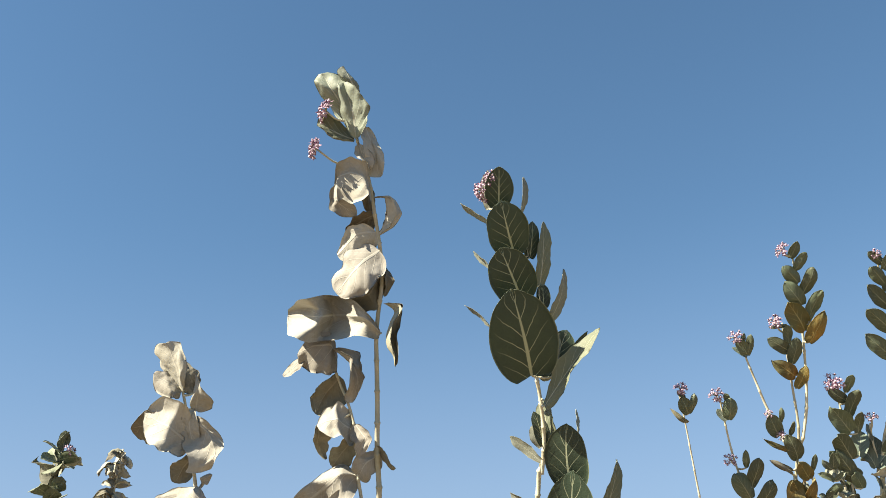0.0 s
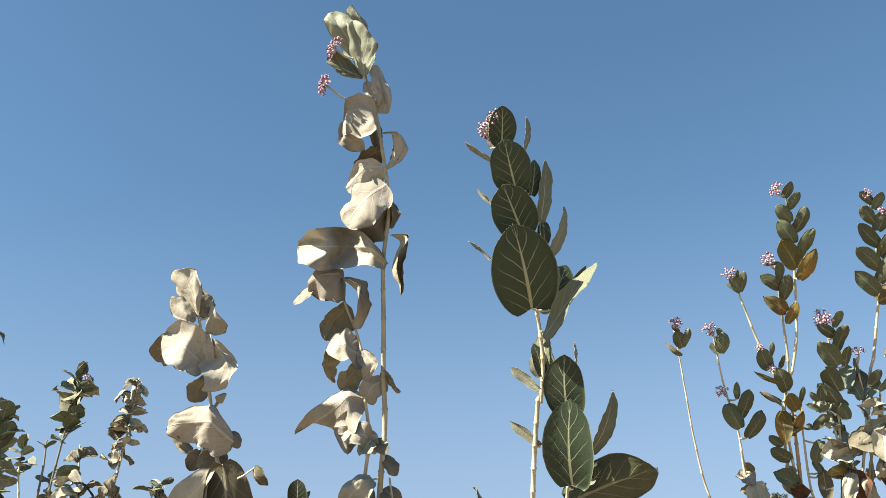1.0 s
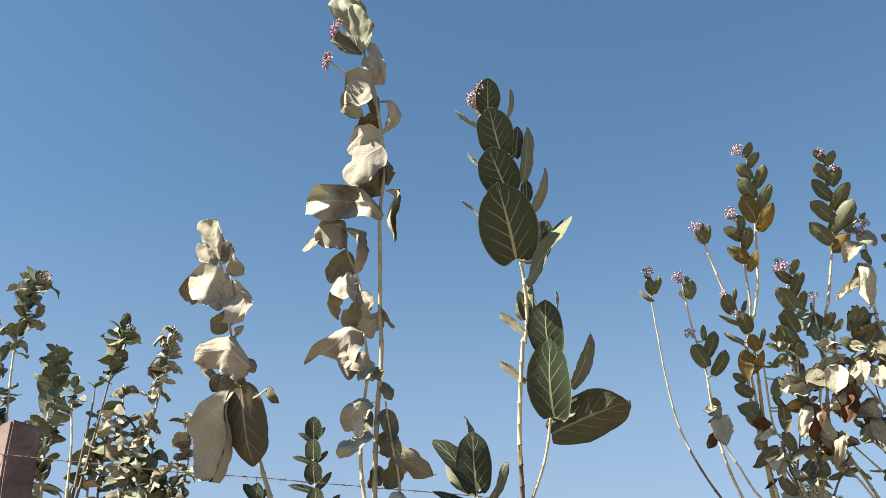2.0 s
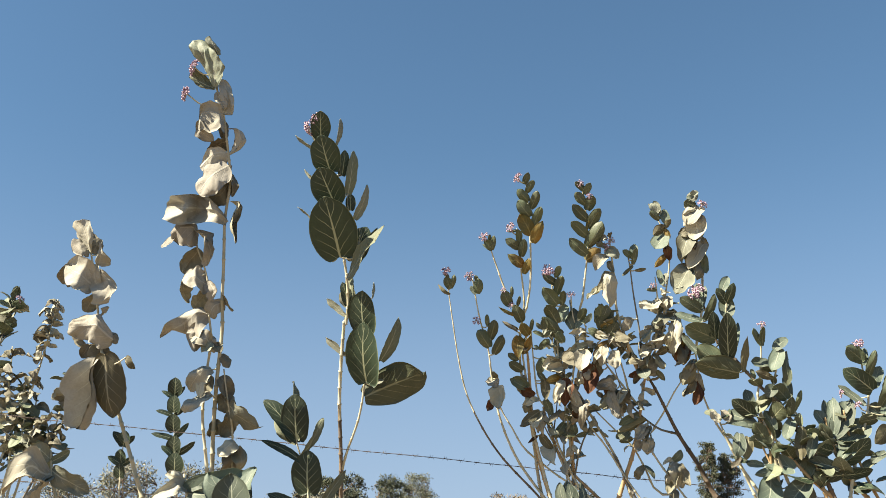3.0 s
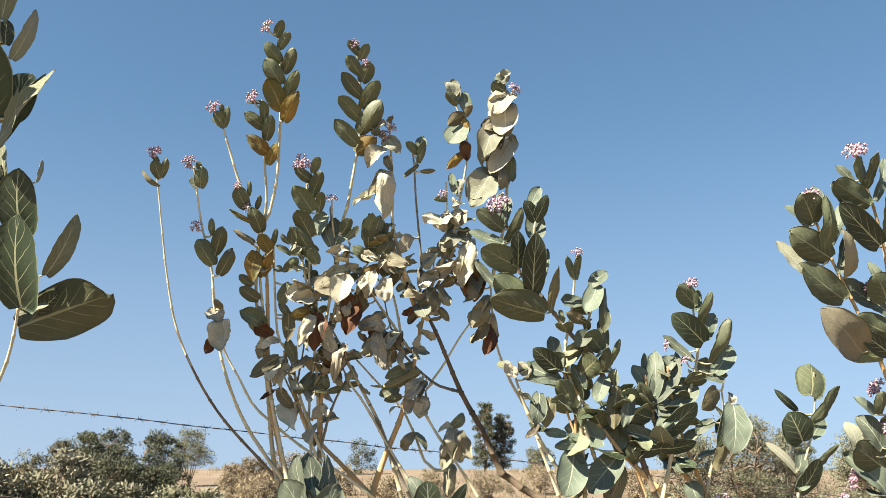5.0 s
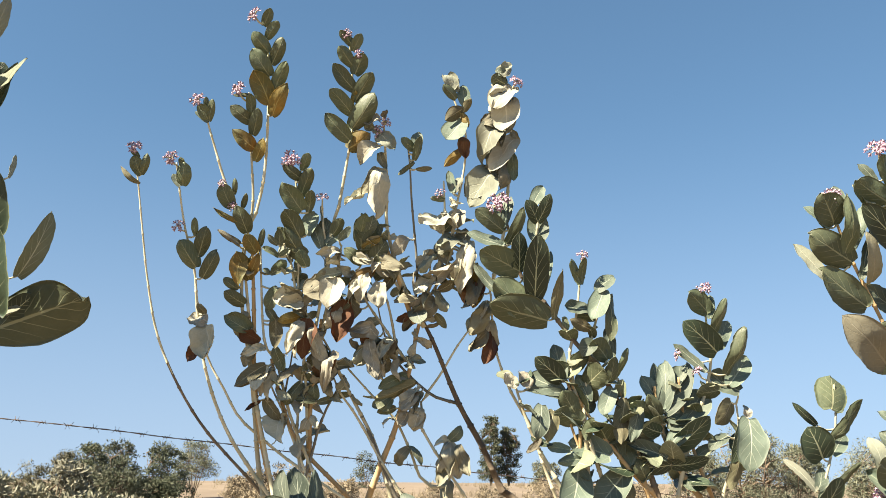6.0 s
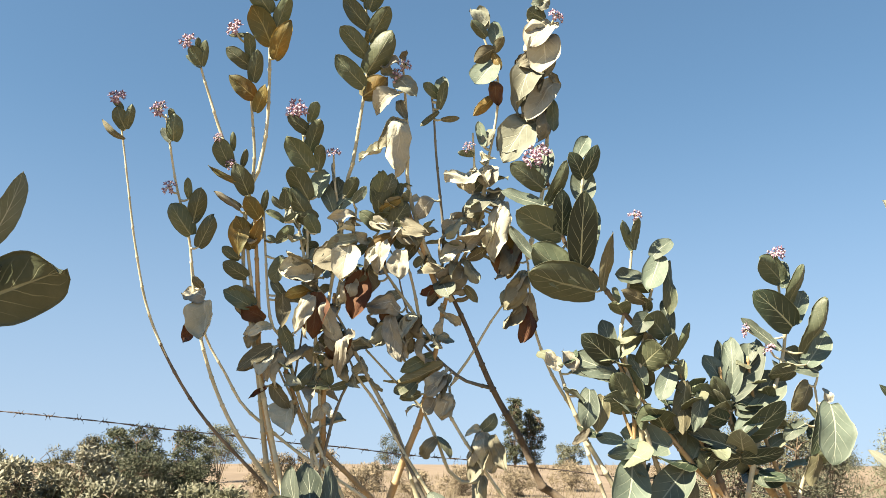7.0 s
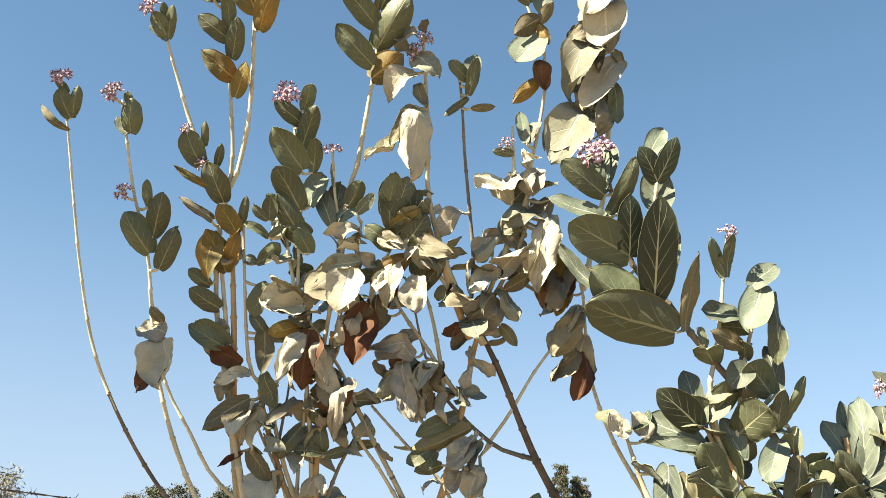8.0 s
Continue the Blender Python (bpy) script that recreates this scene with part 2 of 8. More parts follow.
def build_ground():
    xs = np.concatenate([-np.geomspace(2500, 3, 44), np.linspace(-2.5, 2.5, 9), np.geomspace(3, 2500, 44)])
    ys = np.concatenate([-np.geomspace(600, 3, 22), np.linspace(-2, 12, 12), np.linspace(13, 90, 90), np.geomspace(93, 3000, 40)])
    n = len(xs)
    verts = [(x, y, ground_z(x, y) + 0.02 * noise.noise((x * 0.9, y * 0.9, 0))) for y in ys for x in xs]
    faces = [(j * n + i, j * n + i + 1, j * n + i + 1 + n, j * n + i + n) for j in range(len(ys) - 1) for i in range(n - 1)]
    ob = part("ground", verts, faces, [SAND], None)
    tagged(ob, "pale brown desert sand rising to a low dune", "ground", kind="structure")


build_ground()


# Tubes, stems, leaves, flowers
def spline(pts, n):
    pts = [Vector(p) for p in pts]
    k = len(pts)
    q = [2 * pts[0] - pts[1], *pts, 2 * pts[-1] - pts[-2]]
    out = []
    for j in range(n + 1):
        x = min(j / n * (k - 1), k - 1 - 1e-6)
        i = int(x)
        f = x - i
        p0, p1, p2, p3 = q[i:i + 4]
        out.append(0.5 * (2 * p1 + (p2 - p0) * f + (2 * p0 - 5 * p1 + 4 * p2 - p3) * f * f + (3 * p1 - p0 - 3 * p2 + p3) * f ** 3))
    return out


def tube(pts, radii, sides=7):
    verts, faces = [], []
    side = Vector((0, 1, 0.1))
    for i, p in enumerate(pts):
        d = (pts[min(i + 1, len(pts) - 1)] - pts[max(i - 1, 0)]).normalized()
        side = (side - d * side.dot(d)).normalized()
        other = d.cross(side)
        for k in range(sides):
            a = 2 * math.pi * k / sides
            verts.append(p + (side * math.cos(a) + other * math.sin(a)) * radii[i])
    for i in range(len(pts) - 1):
        for k in range(sides):
            a, b = i * sides + k, i * sides + (k + 1) % sides
            faces.append((a, b, b + sides, a + sides))
    faces.append(tuple(range(sides - 1, -1, -1)))
    faces.append(tuple(range((len(pts) - 1) * sides, len(pts) * sides)))
    return verts, faces


def plant_base(name, place, label, category):
    ob = new(name)
    ob.location = place
    ob.empty_display_size = 0.1
    return tagged(ob, label, category, group="milkweeds beside the fence")


stem_seed = random.Random(7)
STEMS = {}


def stem(plant, pts, r0, r1, mat, root=False, foot_mat=None, from_share=1.0):
    """A jointed stem from its tip down, with ringed nodes; root: it runs on down to the plant's foot."""
    line = spline(pts, 64)
    STEMS.setdefault(plant, []).extend(line)
    full = list(line)
    if root:
        foot = plant.location + Vector((stem_seed.uniform(-0.08, 0.08), stem_seed.uniform(-0.05, 0.05), -0.02))
        low = line[-1]
        d = (line[-1] - line[-4]).normalized()
        knee = low + d * (low.z * 0.35)
        knee = knee.lerp(Vector((foot.x, foot.y, knee.z)), 0.3)
        full += spline([low, knee, knee.lerp(foot, 0.55) + Vector((0, 0, -0.05)), foot], 18)[1:]
    # even steps with rings at the nodes
    gap, fine, run = stem_seed.uniform(0.05, 0.065), [], 0.0
    lengths = [0.0]
    for a, b in zip(full, full[1:]):
        lengths.append(lengths[-1] + (b - a).length)
    total = lengths[-1]
    cuts = []
    s = 0.01
    while s < total:
        cuts += [(s - 0.0035, 1.0), (s - 0.0015, 1.26), (s + 0.0015, 1.26), (s + 0.0035, 1.02), (s + gap * 0.5, 0.97)]
        s += gap * (1 + 0.5 * s / max(total, 0.5))
    cuts = [(0.0, 1.0)] + [c for c in cuts if 0 < c[0] < total] + [(total, 1.1)]
    pts2, radii, i = [], [], 0
    for s, swell in cuts:
        while i < len(lengths) - 2 and lengths[i + 1] < s:
            i += 1
        f = (s - lengths[i]) / max(lengths[i + 1] - lengths[i], 1e-6)
        pts2.append(full[i].lerp(full[i + 1], f) - plant.location)
        share = min(1.0, s / max(lengths[64], 1e-6))
        r = 0.71 * (r0 + (r1 - r0) * share) * (1 + 0.25 * max(0, s - lengths[64]))
        radii.append(r * swell * (1 + 0.08 * noise.noise((s * 30, r0 * 900, 0))))
    verts, faces = tube(pts2, radii, 8)
    cut = from_share * lengths[64]
    index = [1 if foot_mat and k // 8 < len(cuts) - 1 and cuts[k // 8][0] > cut * (1 + 0.03 * math.sin(k * 2.2)) else 0 for k in range(len(faces))]
    part("stem", verts, faces, [mat, foot_mat or mat], plant, index=index)
    return line


def twig(plant, line, s, offset):
    """A short side shoot from a stem; its outer end carries a leaf."""
    a = line[round(s * 64)]
    b = a + Vector(offset)
    c = a.lerp(b, 0.5) + Vector((0, 0, -0.12 * Vector(offset).length))
    pts = [p - plant.location for p in spline([a, c, b], 6)]
    verts, faces = tube(pts, [0.0030 - 0.0002 * i for i in range(7)], 6)
    part("twig", verts, faces, [STEM], plant)
    return [b]


NU, NV = 12, 16
leaf_count = [0]


def blade(plant, place, along, normal, length, ratio, bend, kind, cup=0.12, crumple=0.0, twist=0.0, fold=0.0):
    """One thick leaf from its base along a bowed midrib; its two skins differ, its margins roll in, green ones have a heart-shaped foot
    and dry ones are creased and crumpled."""
    leaf_count[0] += 1
    seed = leaf_count[0] * 3.71
    along = along.normalized()
    normal = (normal - along * normal.dot(along)).normalized()
    side = along.cross(normal)
    thick = 0.0009
    skins, uvs = [[], []], []
    rng = random.Random(leaf_count[0])
    dry = crumple > 0.06
    creases = [(rng.uniform(0, math.pi), rng.uniform(-0.45, 0.45), min(rng.uniform(1.2, 2.6) * crumple, 0.24) * rng.choice((-1, 1))) for _ in range(3)]
    lob = 0.06 * noise.noise((seed, 0.3, 0))
    roll = (cup * 2.1 * rng.uniform(0.6, 1.3), cup * 2.1 * rng.uniform(0.6, 1.3))
    sway = 0.05 * noise.noise((seed, 1.3, 6))
    for j in range(NV + 1):
        v = j / NV
        v = v + 0.06 * math.sin(2 * math.pi * v) * -1
        if kind == "veined":
            shape = ((v + 0.03) ** 0.38) * (max(0.0, 1 - v) ** (0.50 + lob)) / 0.575
        elif kind in ("green", "sage", "pale"):
            shape = ((v + 0.03) ** 0.42) * (max(0.0, 1 - v) ** (0.43 + 1.5 * lob)) / 0.575
        elif kind in ("dry", "drybrown", "drygreen", "withered"):
            shape = ((v + 0.03) ** 0.40) * (max(0.0, 1 - v) ** (0.46 + 2 * lob)) / 0.58
        else:
            shape = ((v + 0.015) ** 0.46) * (max(0.0, 1 - v) ** (0.62 + 2 * lob)) / 0.50
        if v > 0.86:
            shape *= 1 - 0.35 * ((v - 0.86) / 0.14) ** 0.7 * (1 if v < 0.999 else 0)
        mid = along * (length * v) + normal * (length * bend * 4 * v * (1 - v)) + side * (length * sway * math.sin(math.pi * v))
        turn = twist * (v - 0.3)
        s2 = side * math.cos(turn) + normal * math.sin(turn)
        n2 = normal * math.cos(turn) - side * math.sin(turn)
        row = []
        for i in range(NU + 1):
            u = 2 * i / NU - 1
            a = abs(u)
            h = length * ratio * 0.5 * shape
            wob = 1 + (0.28 if dry else 0.09) * noise.noise((seed, v * (4.5 if dry else 3.0), u * 0.7 + 9))
            # the half blade as an arc that tightens towards its margin
            phi = roll[u > 0] * (1 + (0.9 if dry else 0.35) * noise.noise((seed, v * 2.4, 11 if u > 0 else -11)))
            x, z = a * math.cos(0.45 * phi * a ** 1.3 + fold), a * math.sin(0.45 * phi * a ** 1.3 + fold)
            off = s2 * (math.copysign(x, u) * h * wob) + n2 * (z * h)
            foot = max(0.0, 1 - v / 0.26)
            if not dry:
                off -= along * (0.10 * length * ratio * foot ** 1.3 * a ** 1.2 * (1.25 - 0.5 * a))
            pucker = (0.012 if kind == "veined" else 0.016) * length * math.sin(6 * 2 * math.pi * (v - 0.3 * a ** 0.8)) * a * (1 - 0.5 * a) * shape
            off += n2 * (pucker + (0.04 if kind == "veined" else 0.075) * length * a ** 1.6 * noise.noise((seed, v * 3.2, math.copysign(7, u))))
            if crumple:
                w = noise.noise_vector((seed + u * 1.3, v * 2.6, seed * 0.37))
                w2 = noise.noise_vector((seed + u * 3.3, v * 6.0, seed * 0.11))
                fade = min(1.0, v * 4)
                off += (n2 * w.x + s2 * w.y * 0.45 + along * w.z * 0.4) * (0.6 * crumple * length * fade)
                off += n2 * ((0.30 - abs(w2.x)) * crumple * 0.75 * length * fade) + s2 * (w2.y * crumple * 0.15 * length * fade)
                for turned, shift, depth in creases:
                    off += n2 * (depth * length * fade * (abs(math.cos(turned) * (2 * v - 1) + math.sin(turned) * u * 0.7 - shift) - 0.4))
            row.append(mid + off)
        for k in range(NU + 1):
            edge = 1 - 0.75 * (abs(2 * k / NU - 1) ** 4)
            skins[0].append(row[k] + n2 * (thick * edge))
            skins[1].append(row[k] - n2 * (thick * edge))
            uvs.append((k / NU, v))
    n, w = (NU + 1) * (NV + 1), NU + 1
    faces, index = [], []
    for j in range(NV):
        for i in range(NU):
            a = j * w + i
            faces.append((a, a + w, a + w + 1, a + 1))
            index.append(0)
            faces.append((n + a, n + a + 1, n + a + w + 1, n + a + w))
            index.append(1)
    rim = [j * w for j in range(NV + 1)] + [NV * w + i for i in range(1, w)] + [j * w + NU for j in range(NV - 1, -1, -1)] + [i for i in range(NU - 1, 0, -1)]
    for a, b in zip(rim, rim[1:] + rim[:1]):
        faces.append((a, b, n + b, n + a))
        index.append(1)
    part("leaf", skins[0] + skins[1], faces, LEAF[kind], plant, index=index, uvs=uvs + uvs, at=place - plant.location)


def leaf_at(plant, base, tip, width, kind, turn=0, arch=0.05, roll=0.12, crumple=None, fold=0.0):
    """A leaf from its base to its tip in the place, with its width, the turn of its blade about the midrib away from a face that looks
    outwards, and how far it arches; a short stalk joins it to the stem where the two are apart."""
    base, tip = Vector(base), Vector(tip)
    near = min(STEMS[plant], key=lambda p: (p - base).length)
    if (near - base).length > 0.014:
        pts = [p - plant.location for p in spline([near, near.lerp(base, 0.5) + Vector((0, 0, -0.12 * (near - base).length)), base], 6)]
        verts, faces = tube(pts, [0.0030 - 0.0002 * i for i in range(7)], 6)
        part("twig", verts, faces, [STEM], plant)
    along = tip - base
    length = along.length
    ref = Vector((0.05, -0.95, -0.3))
    along.normalize()
    normal = Matrix.Rotation(radians(turn), 3, along) @ (ref - along * ref.dot(along)).normalized()
    c = DRY.get(kind, 0.0) if crumple is None else crumple
    # no two alike: the halves fold back from the midrib, the blade twists and its tip bends
    rng = random.Random(leaf_count[0] * 7 + 1)
    if kind in ("green", "yellow", "olive"):
        fold -= rng.uniform(0.02, 0.42)
        arch += rng.uniform(-0.10, 0.06)
        roll *= rng.uniform(-1.2, 1.4)
    elif kind == "veined":
        fold -= rng.uniform(0.0, 0.14)
    elif kind in ("sage", "pale", "drygreen") and c < 0.06:
        fold += rng.uniform(-0.05, 0.30)
        arch += rng.uniform(-0.10, 0.06)
    blade(plant, base, along, normal, length, width / length * (1.08 if kind in ("green", "yellow", "sage") else 1.0), arch, kind, roll, c, (0.7 if kind != "veined" else 0.15) * noise.noise((leaf_count[0] * 1.7, 5, 5)), fold)


def bent_leaf(plant, rib, left, right, kind, crumple):
    """A limp leaf along a midrib that bends or zigzags, its two halves folded away from it to either side; the vectors reach from
    the midrib to each margin at the widest place."""
    leaf_count[0] += 1
    seed = leaf_count[0] * 2.93
    rib = [Vector(p) for p in rib]
    left, right = Vector(left), Vector(right)
    near = min(STEMS[plant], key=lambda p: (p - rib[0]).length)
    if (near - rib[0]).length > 0.012:
        pts = [p - plant.location for p in spline([near, near.lerp(rib[0], 0.5) + Vector((0, 0, -0.1 * (near - rib[0]).length)), rib[0]], 6)]
        verts, faces = tube(pts, [0.0030 - 0.0002 * i for i in range(7)], 6)
        part("twig", verts, faces, [STEM], plant)
    place = rib[0]
    steps = [(b - a).length for a, b in zip(rib, rib[1:])]
    total = sum(steps)

    def along(v):
        d = min(max(v, 0.0), 1.0) * total
        for a, b, n in zip(rib, rib[1:], steps):
            if d <= n + 1e-6:
                return a.lerp(b, d / n)
            d -= n
        return rib[-1]

    rows, cols = 28, 16
    skins, uvs = [[], []], []
    chord = (rib[-1] - rib[0]).normalized()
    hollow = [h.cross(chord).normalized() * k for h, k in ((left, 1), (right, -1))]
    curl = [noise.noise((seed, 3.1 * k, 2)) * 0.9 + 0.22 for k in (1, 2)]
    rng = random.Random(leaf_count[0])
    creases = [(rng.uniform(0, math.pi), rng.uniform(-0.4, 0.4), rng.uniform(0.14, 0.26) * rng.choice((-1, 1))) for _ in range(3)]
    for j in range(rows + 1):
        v = j / rows
        mid = sum((along(v + 0.035 * k) for k in (-1, 0, 1)), Vector()) / 3
        shape = (v + 0.02) ** 0.45 * max(0.0, 1 - v) ** 0.58 / 0.50
        for i in range(cols + 1):
            u = 2 * i / cols - 1
            a = abs(u)
            k = 1 if u > 0 else 0
            half = right if k else left
            reach = 1 + 0.30 * noise.noise((seed, 4.2 * v, 5 + 9 * k))
            size = half.length
            off = half * (a * shape * reach * (1 - 0.12 * a * a))
            off += hollow[k] * (size * shape * (curl[k] * (1 + noise.noise((seed, 2.3 * v, 30 + 9 * k))) * a * a * a - 0.10 * a * (1 - a)))
            w = noise.noise_vector((seed + 1.4 * u, 3.2 * v, 1.7))
            w2 = noise.noise_vector((seed + 3.1 * u, 7.0 * v, 8.3))
            fade = min(1.0, 5 * v, 5 * (1 - v)) * (0.3 + 0.7 * a)
            off += (w * 0.55 + hollow[k] * (0.7 * (0.3 - abs(w2.x)))) * (crumple * total * fade)
            for turned, shift, depth in creases:
                off += hollow[k] * (depth * total * fade * (abs(math.cos(turned) * (2 * v - 1) + math.sin(turned) * u * 0.7 - shift) - 0.4))
            ripple = math.sin(2 * math.pi * (4.5 * v - 1.3 * a + 0.4 * w.x)) * 0.016 * total * a * (1 - 0.4 * a) * shape
            p = mid - place + off + hollow[k] * ripple
            edge = (0.0008 * (1 - 0.75 * a ** 4)) * hollow[k]
            skins[0].append(p + edge)
            skins[1].append(p - edge)
            uvs.append((i / cols, v))
    n, w = (cols + 1) * (rows + 1), cols + 1
    faces, index = [], []
    for j in range(rows):
        for i in range(cols):
            a = j * w + i
            faces += [(a, a + w, a + w + 1, a + 1), (n + a, n + a + 1, n + a + w + 1, n + a + w)]
            index += [0, 1]
    rim = [j * w for j in range(rows + 1)] + [rows * w + i for i in range(1, w)] + [j * w + cols for j in range(rows - 1, -1, -1)] + list(range(cols - 1, 0, -1))
    for a, b in zip(rim, rim[1:] + rim[:1]):
        faces.append((a, b, n + b, n + a))
        index.append(1)
    part("leaf", skins[0] + skins[1], faces, LEAF[kind], plant, index=index, uvs=uvs + uvs, at=place - plant.location)


DRY = {"dry": 0.14, "drygreen": 0.09, "drybrown": 0.15, "brown": 0.10, "yellow": 0.05, "olive": 0.03, "green": 0.03, "sage": 0.03, "pale": 0.02}


def leaf(plant, line, s, azimuth, rise, length, ratio, face, bend, kind, crumple=None):
    """A leaf at the share s down a stem: its heading and rise in degrees, its length, its width to its length, the turn of its
    blade about the midrib, and how far it bows."""
    place = line[round(s * 64)]
    a, e = radians(azimuth), radians(rise)
    along = Vector((math.cos(e) * math.sin(a), math.cos(e) * math.cos(a), math.sin(e)))
    # dry leaves have sunk, so that their upper side looks outwards and up
    ref = Vector((-0.4, -1, 0.45)) if kind == "dry" else Vector((-0.2, -1, 0.2)) if kind == "drygreen" else Vector((0, -1, -0.15))
    if abs(along.y) > 0.93:
        ref = Vector((0, -0.3, 1))
    normal = (ref - along * ref.dot(along)).normalized()
    normal = Matrix.Rotation(radians(face), 3, along) @ normal
    c = DRY.get(kind, 0.0) if crumple is None else crumple * 0.5
    if kind == "green":
        ratio *= 0.92
    elif kind in ("brown", "dry", "drybrown", "olive", "yellow"):
        ratio *= 0.92
    fold = (0.35 + 0.3 * noise.noise((leaf_count[0] * 2.3, 1, 4))) * (1 if noise.noise((leaf_count[0] * 3.1, 8, 2)) > -0.1 else -1)
    blade(plant, place, along, normal, length, ratio, bend, kind, 0.12 if not c else (0.2 if c < 0.06 else fold), c, (0.6 if c > 0.06 else 0.3) * noise.noise((leaf_count[0] * 1.7, 5, 5)))


def foliage(plant, line, s0, s1, pairs, length, ratio, rise, kinds, seed):
    """Opposite pairs of leaves, each pair set across the one above."""
    rng = random.Random(seed)
    kinds = kinds.split()
    turn = rng.uniform(0, 180)
    for k in range(pairs):
        f = (k + 0.5) / pairs
        s = s0 + (s1 - s0) * f
        i = round(s * 64)
        size = length * (0.65 + 0.45 * min(1, k / 3)) * rng.uniform(0.65, 1.3)
        for half in (0, 180):
            if rng.random() < 0.14:
                continue
            kind = rng.choice(kinds)
            a = radians(turn + 90 * k + half + rng.uniform(-35, 35))
            e = radians(rise + (18 if k < 2 else 0) + rng.uniform(-42, 42) - (50 if kind in ("dry", "drybrown", "brown") and rise > 0 else 0))
            along = Vector((math.cos(e) * math.sin(a), math.cos(e) * math.cos(a), math.sin(e)))
            out = Vector((math.sin(a), math.cos(a), 0))
            up = Vector((0, 0, 1)) - out * (0.2 if e > 0 else -0.9)
            if kind in ("dry", "drybrown", "drygreen", "olive") and rise < 25:
                # withered ones hang limp, their faces to the open side
                up = Vector((-0.55, -0.8, 0.35))
            up = Matrix.Rotation(rng.uniform(-0.9, 0.9), 3, along) @ up
            c = DRY.get(kind, 0.0)
            # the paler inner skin, coloured as if sunlit, looks up, the darker outer one, coloured as if shaded, down
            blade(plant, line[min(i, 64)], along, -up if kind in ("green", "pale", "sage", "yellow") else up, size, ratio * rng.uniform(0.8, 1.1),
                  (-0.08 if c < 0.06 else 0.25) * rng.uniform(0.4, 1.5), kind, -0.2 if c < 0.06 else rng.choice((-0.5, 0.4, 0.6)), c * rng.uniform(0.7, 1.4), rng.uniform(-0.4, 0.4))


def flower_mesh():
    verts, faces, index = [], [], []
    for k in range(5):
        a = 2 * math.pi * k / 5
        ring = [(0.0015, -0.5, 0.0), (0.0015, 0.5, 0.0), (0.006, 0.42, 0.0015), (0.006, -0.42, 0.0015), (0.0105, 0.16, 0.004), (0.0105, -0.16, 0.004), (0.0125, 0, 0.0065)]
        base = len(verts)
        for r, w, z in ring:
            verts.append((r * math.cos(a) - w * 0.0085 * math.sin(a), r * math.sin(a) + w * 0.0085 * math.cos(a), z))
        faces += [(base, base + 3, base + 2, base + 1), (base + 3, base + 5, base + 4, base + 2), (base + 5, base + 6, base + 4)]
        index += [0, 1, 1]
    base = len(verts)
    for z, r in ((0.0, 0.003), (0.004, 0.0042), (0.0085, 0.002)):
        for k in range(6):
            a = 2 * math.pi * k / 6
            verts.append((r * math.cos(a), r * math.sin(a), z))
    for j in range(2):
        for k in range(6):
            a, b = base + j * 6 + k, base + j * 6 + (k + 1) % 6
            faces.append((a, b, b + 6, a + 6))
            index.append(0 if j else 1)
    faces.append(tuple(base + 12 + k for k in range(6)))
    index.append(0)
    me = bpy.data.meshes.new("flower")
    me.from_pydata(verts, [], faces)
    me.materials.append(PETAL)
    me.materials.append(PURPLE)
    me.polygons.foreach_set("material_index", index)
    return me


FLOWER = flower_mesh()
flower_seed = random.Random(21)


def flowers(plant, line, s, offset, radius):
    """An umbel of small five-petalled flowers on a stalk from the stem."""
    radius *= 0.60
    start = line[round(s * 64)] - plant.location
    end = start + Vector(offset)
    top = Vector(offset).normalized()
    mid = start.lerp(end, 0.5) + Vector((0, 0, -0.15 * Vector(offset).length))
    hub = end - top * radius * 0.6
    pts = spline([start, mid, hub], 8)
    verts, faces = tube(pts, [0.0022] * 9, 6)
    n = max(10, round(20 * radius / 0.026))
    spots = []
    for k in range(n):
        z = 1 - 0.8 * (k + 0.5) / n
        a = 2.4 * k + flower_seed.uniform(-0.3, 0.3)
        r = math.sqrt(max(0, 1 - z * z))
        q = top.to_track_quat("Z", "Y")
        d = q @ Vector((r * math.cos(a), r * math.sin(a), z))
        p = hub + (d - top * (0.45 * z)) * radius * flower_seed.uniform(0.85, 1.2)
        spots.append((p, d))
        v2, f2 = tube([hub, hub.lerp(p, 0.5) + Vector((0, 0, 0.002)), p], [0.0009] * 3, 4)
        faces += [tuple(i + len(verts) for i in f) for f in f2]
        verts += v2
    cluster = part("umbel", verts, faces, [STEM], plant, "mauve and white flower cluster")
    for p, d in spots:
        ob = new("flower", FLOWER)
        ob.parent = cluster
        k = flower_seed.uniform(0.62, 0.88) * min(1.0, radius / 0.020)
        ob.matrix_local = Matrix.Translation(p) @ d.to_track_quat("Z", "Y").to_matrix().to_4x4() @ Matrix.Diagonal((k, k, k, 1))


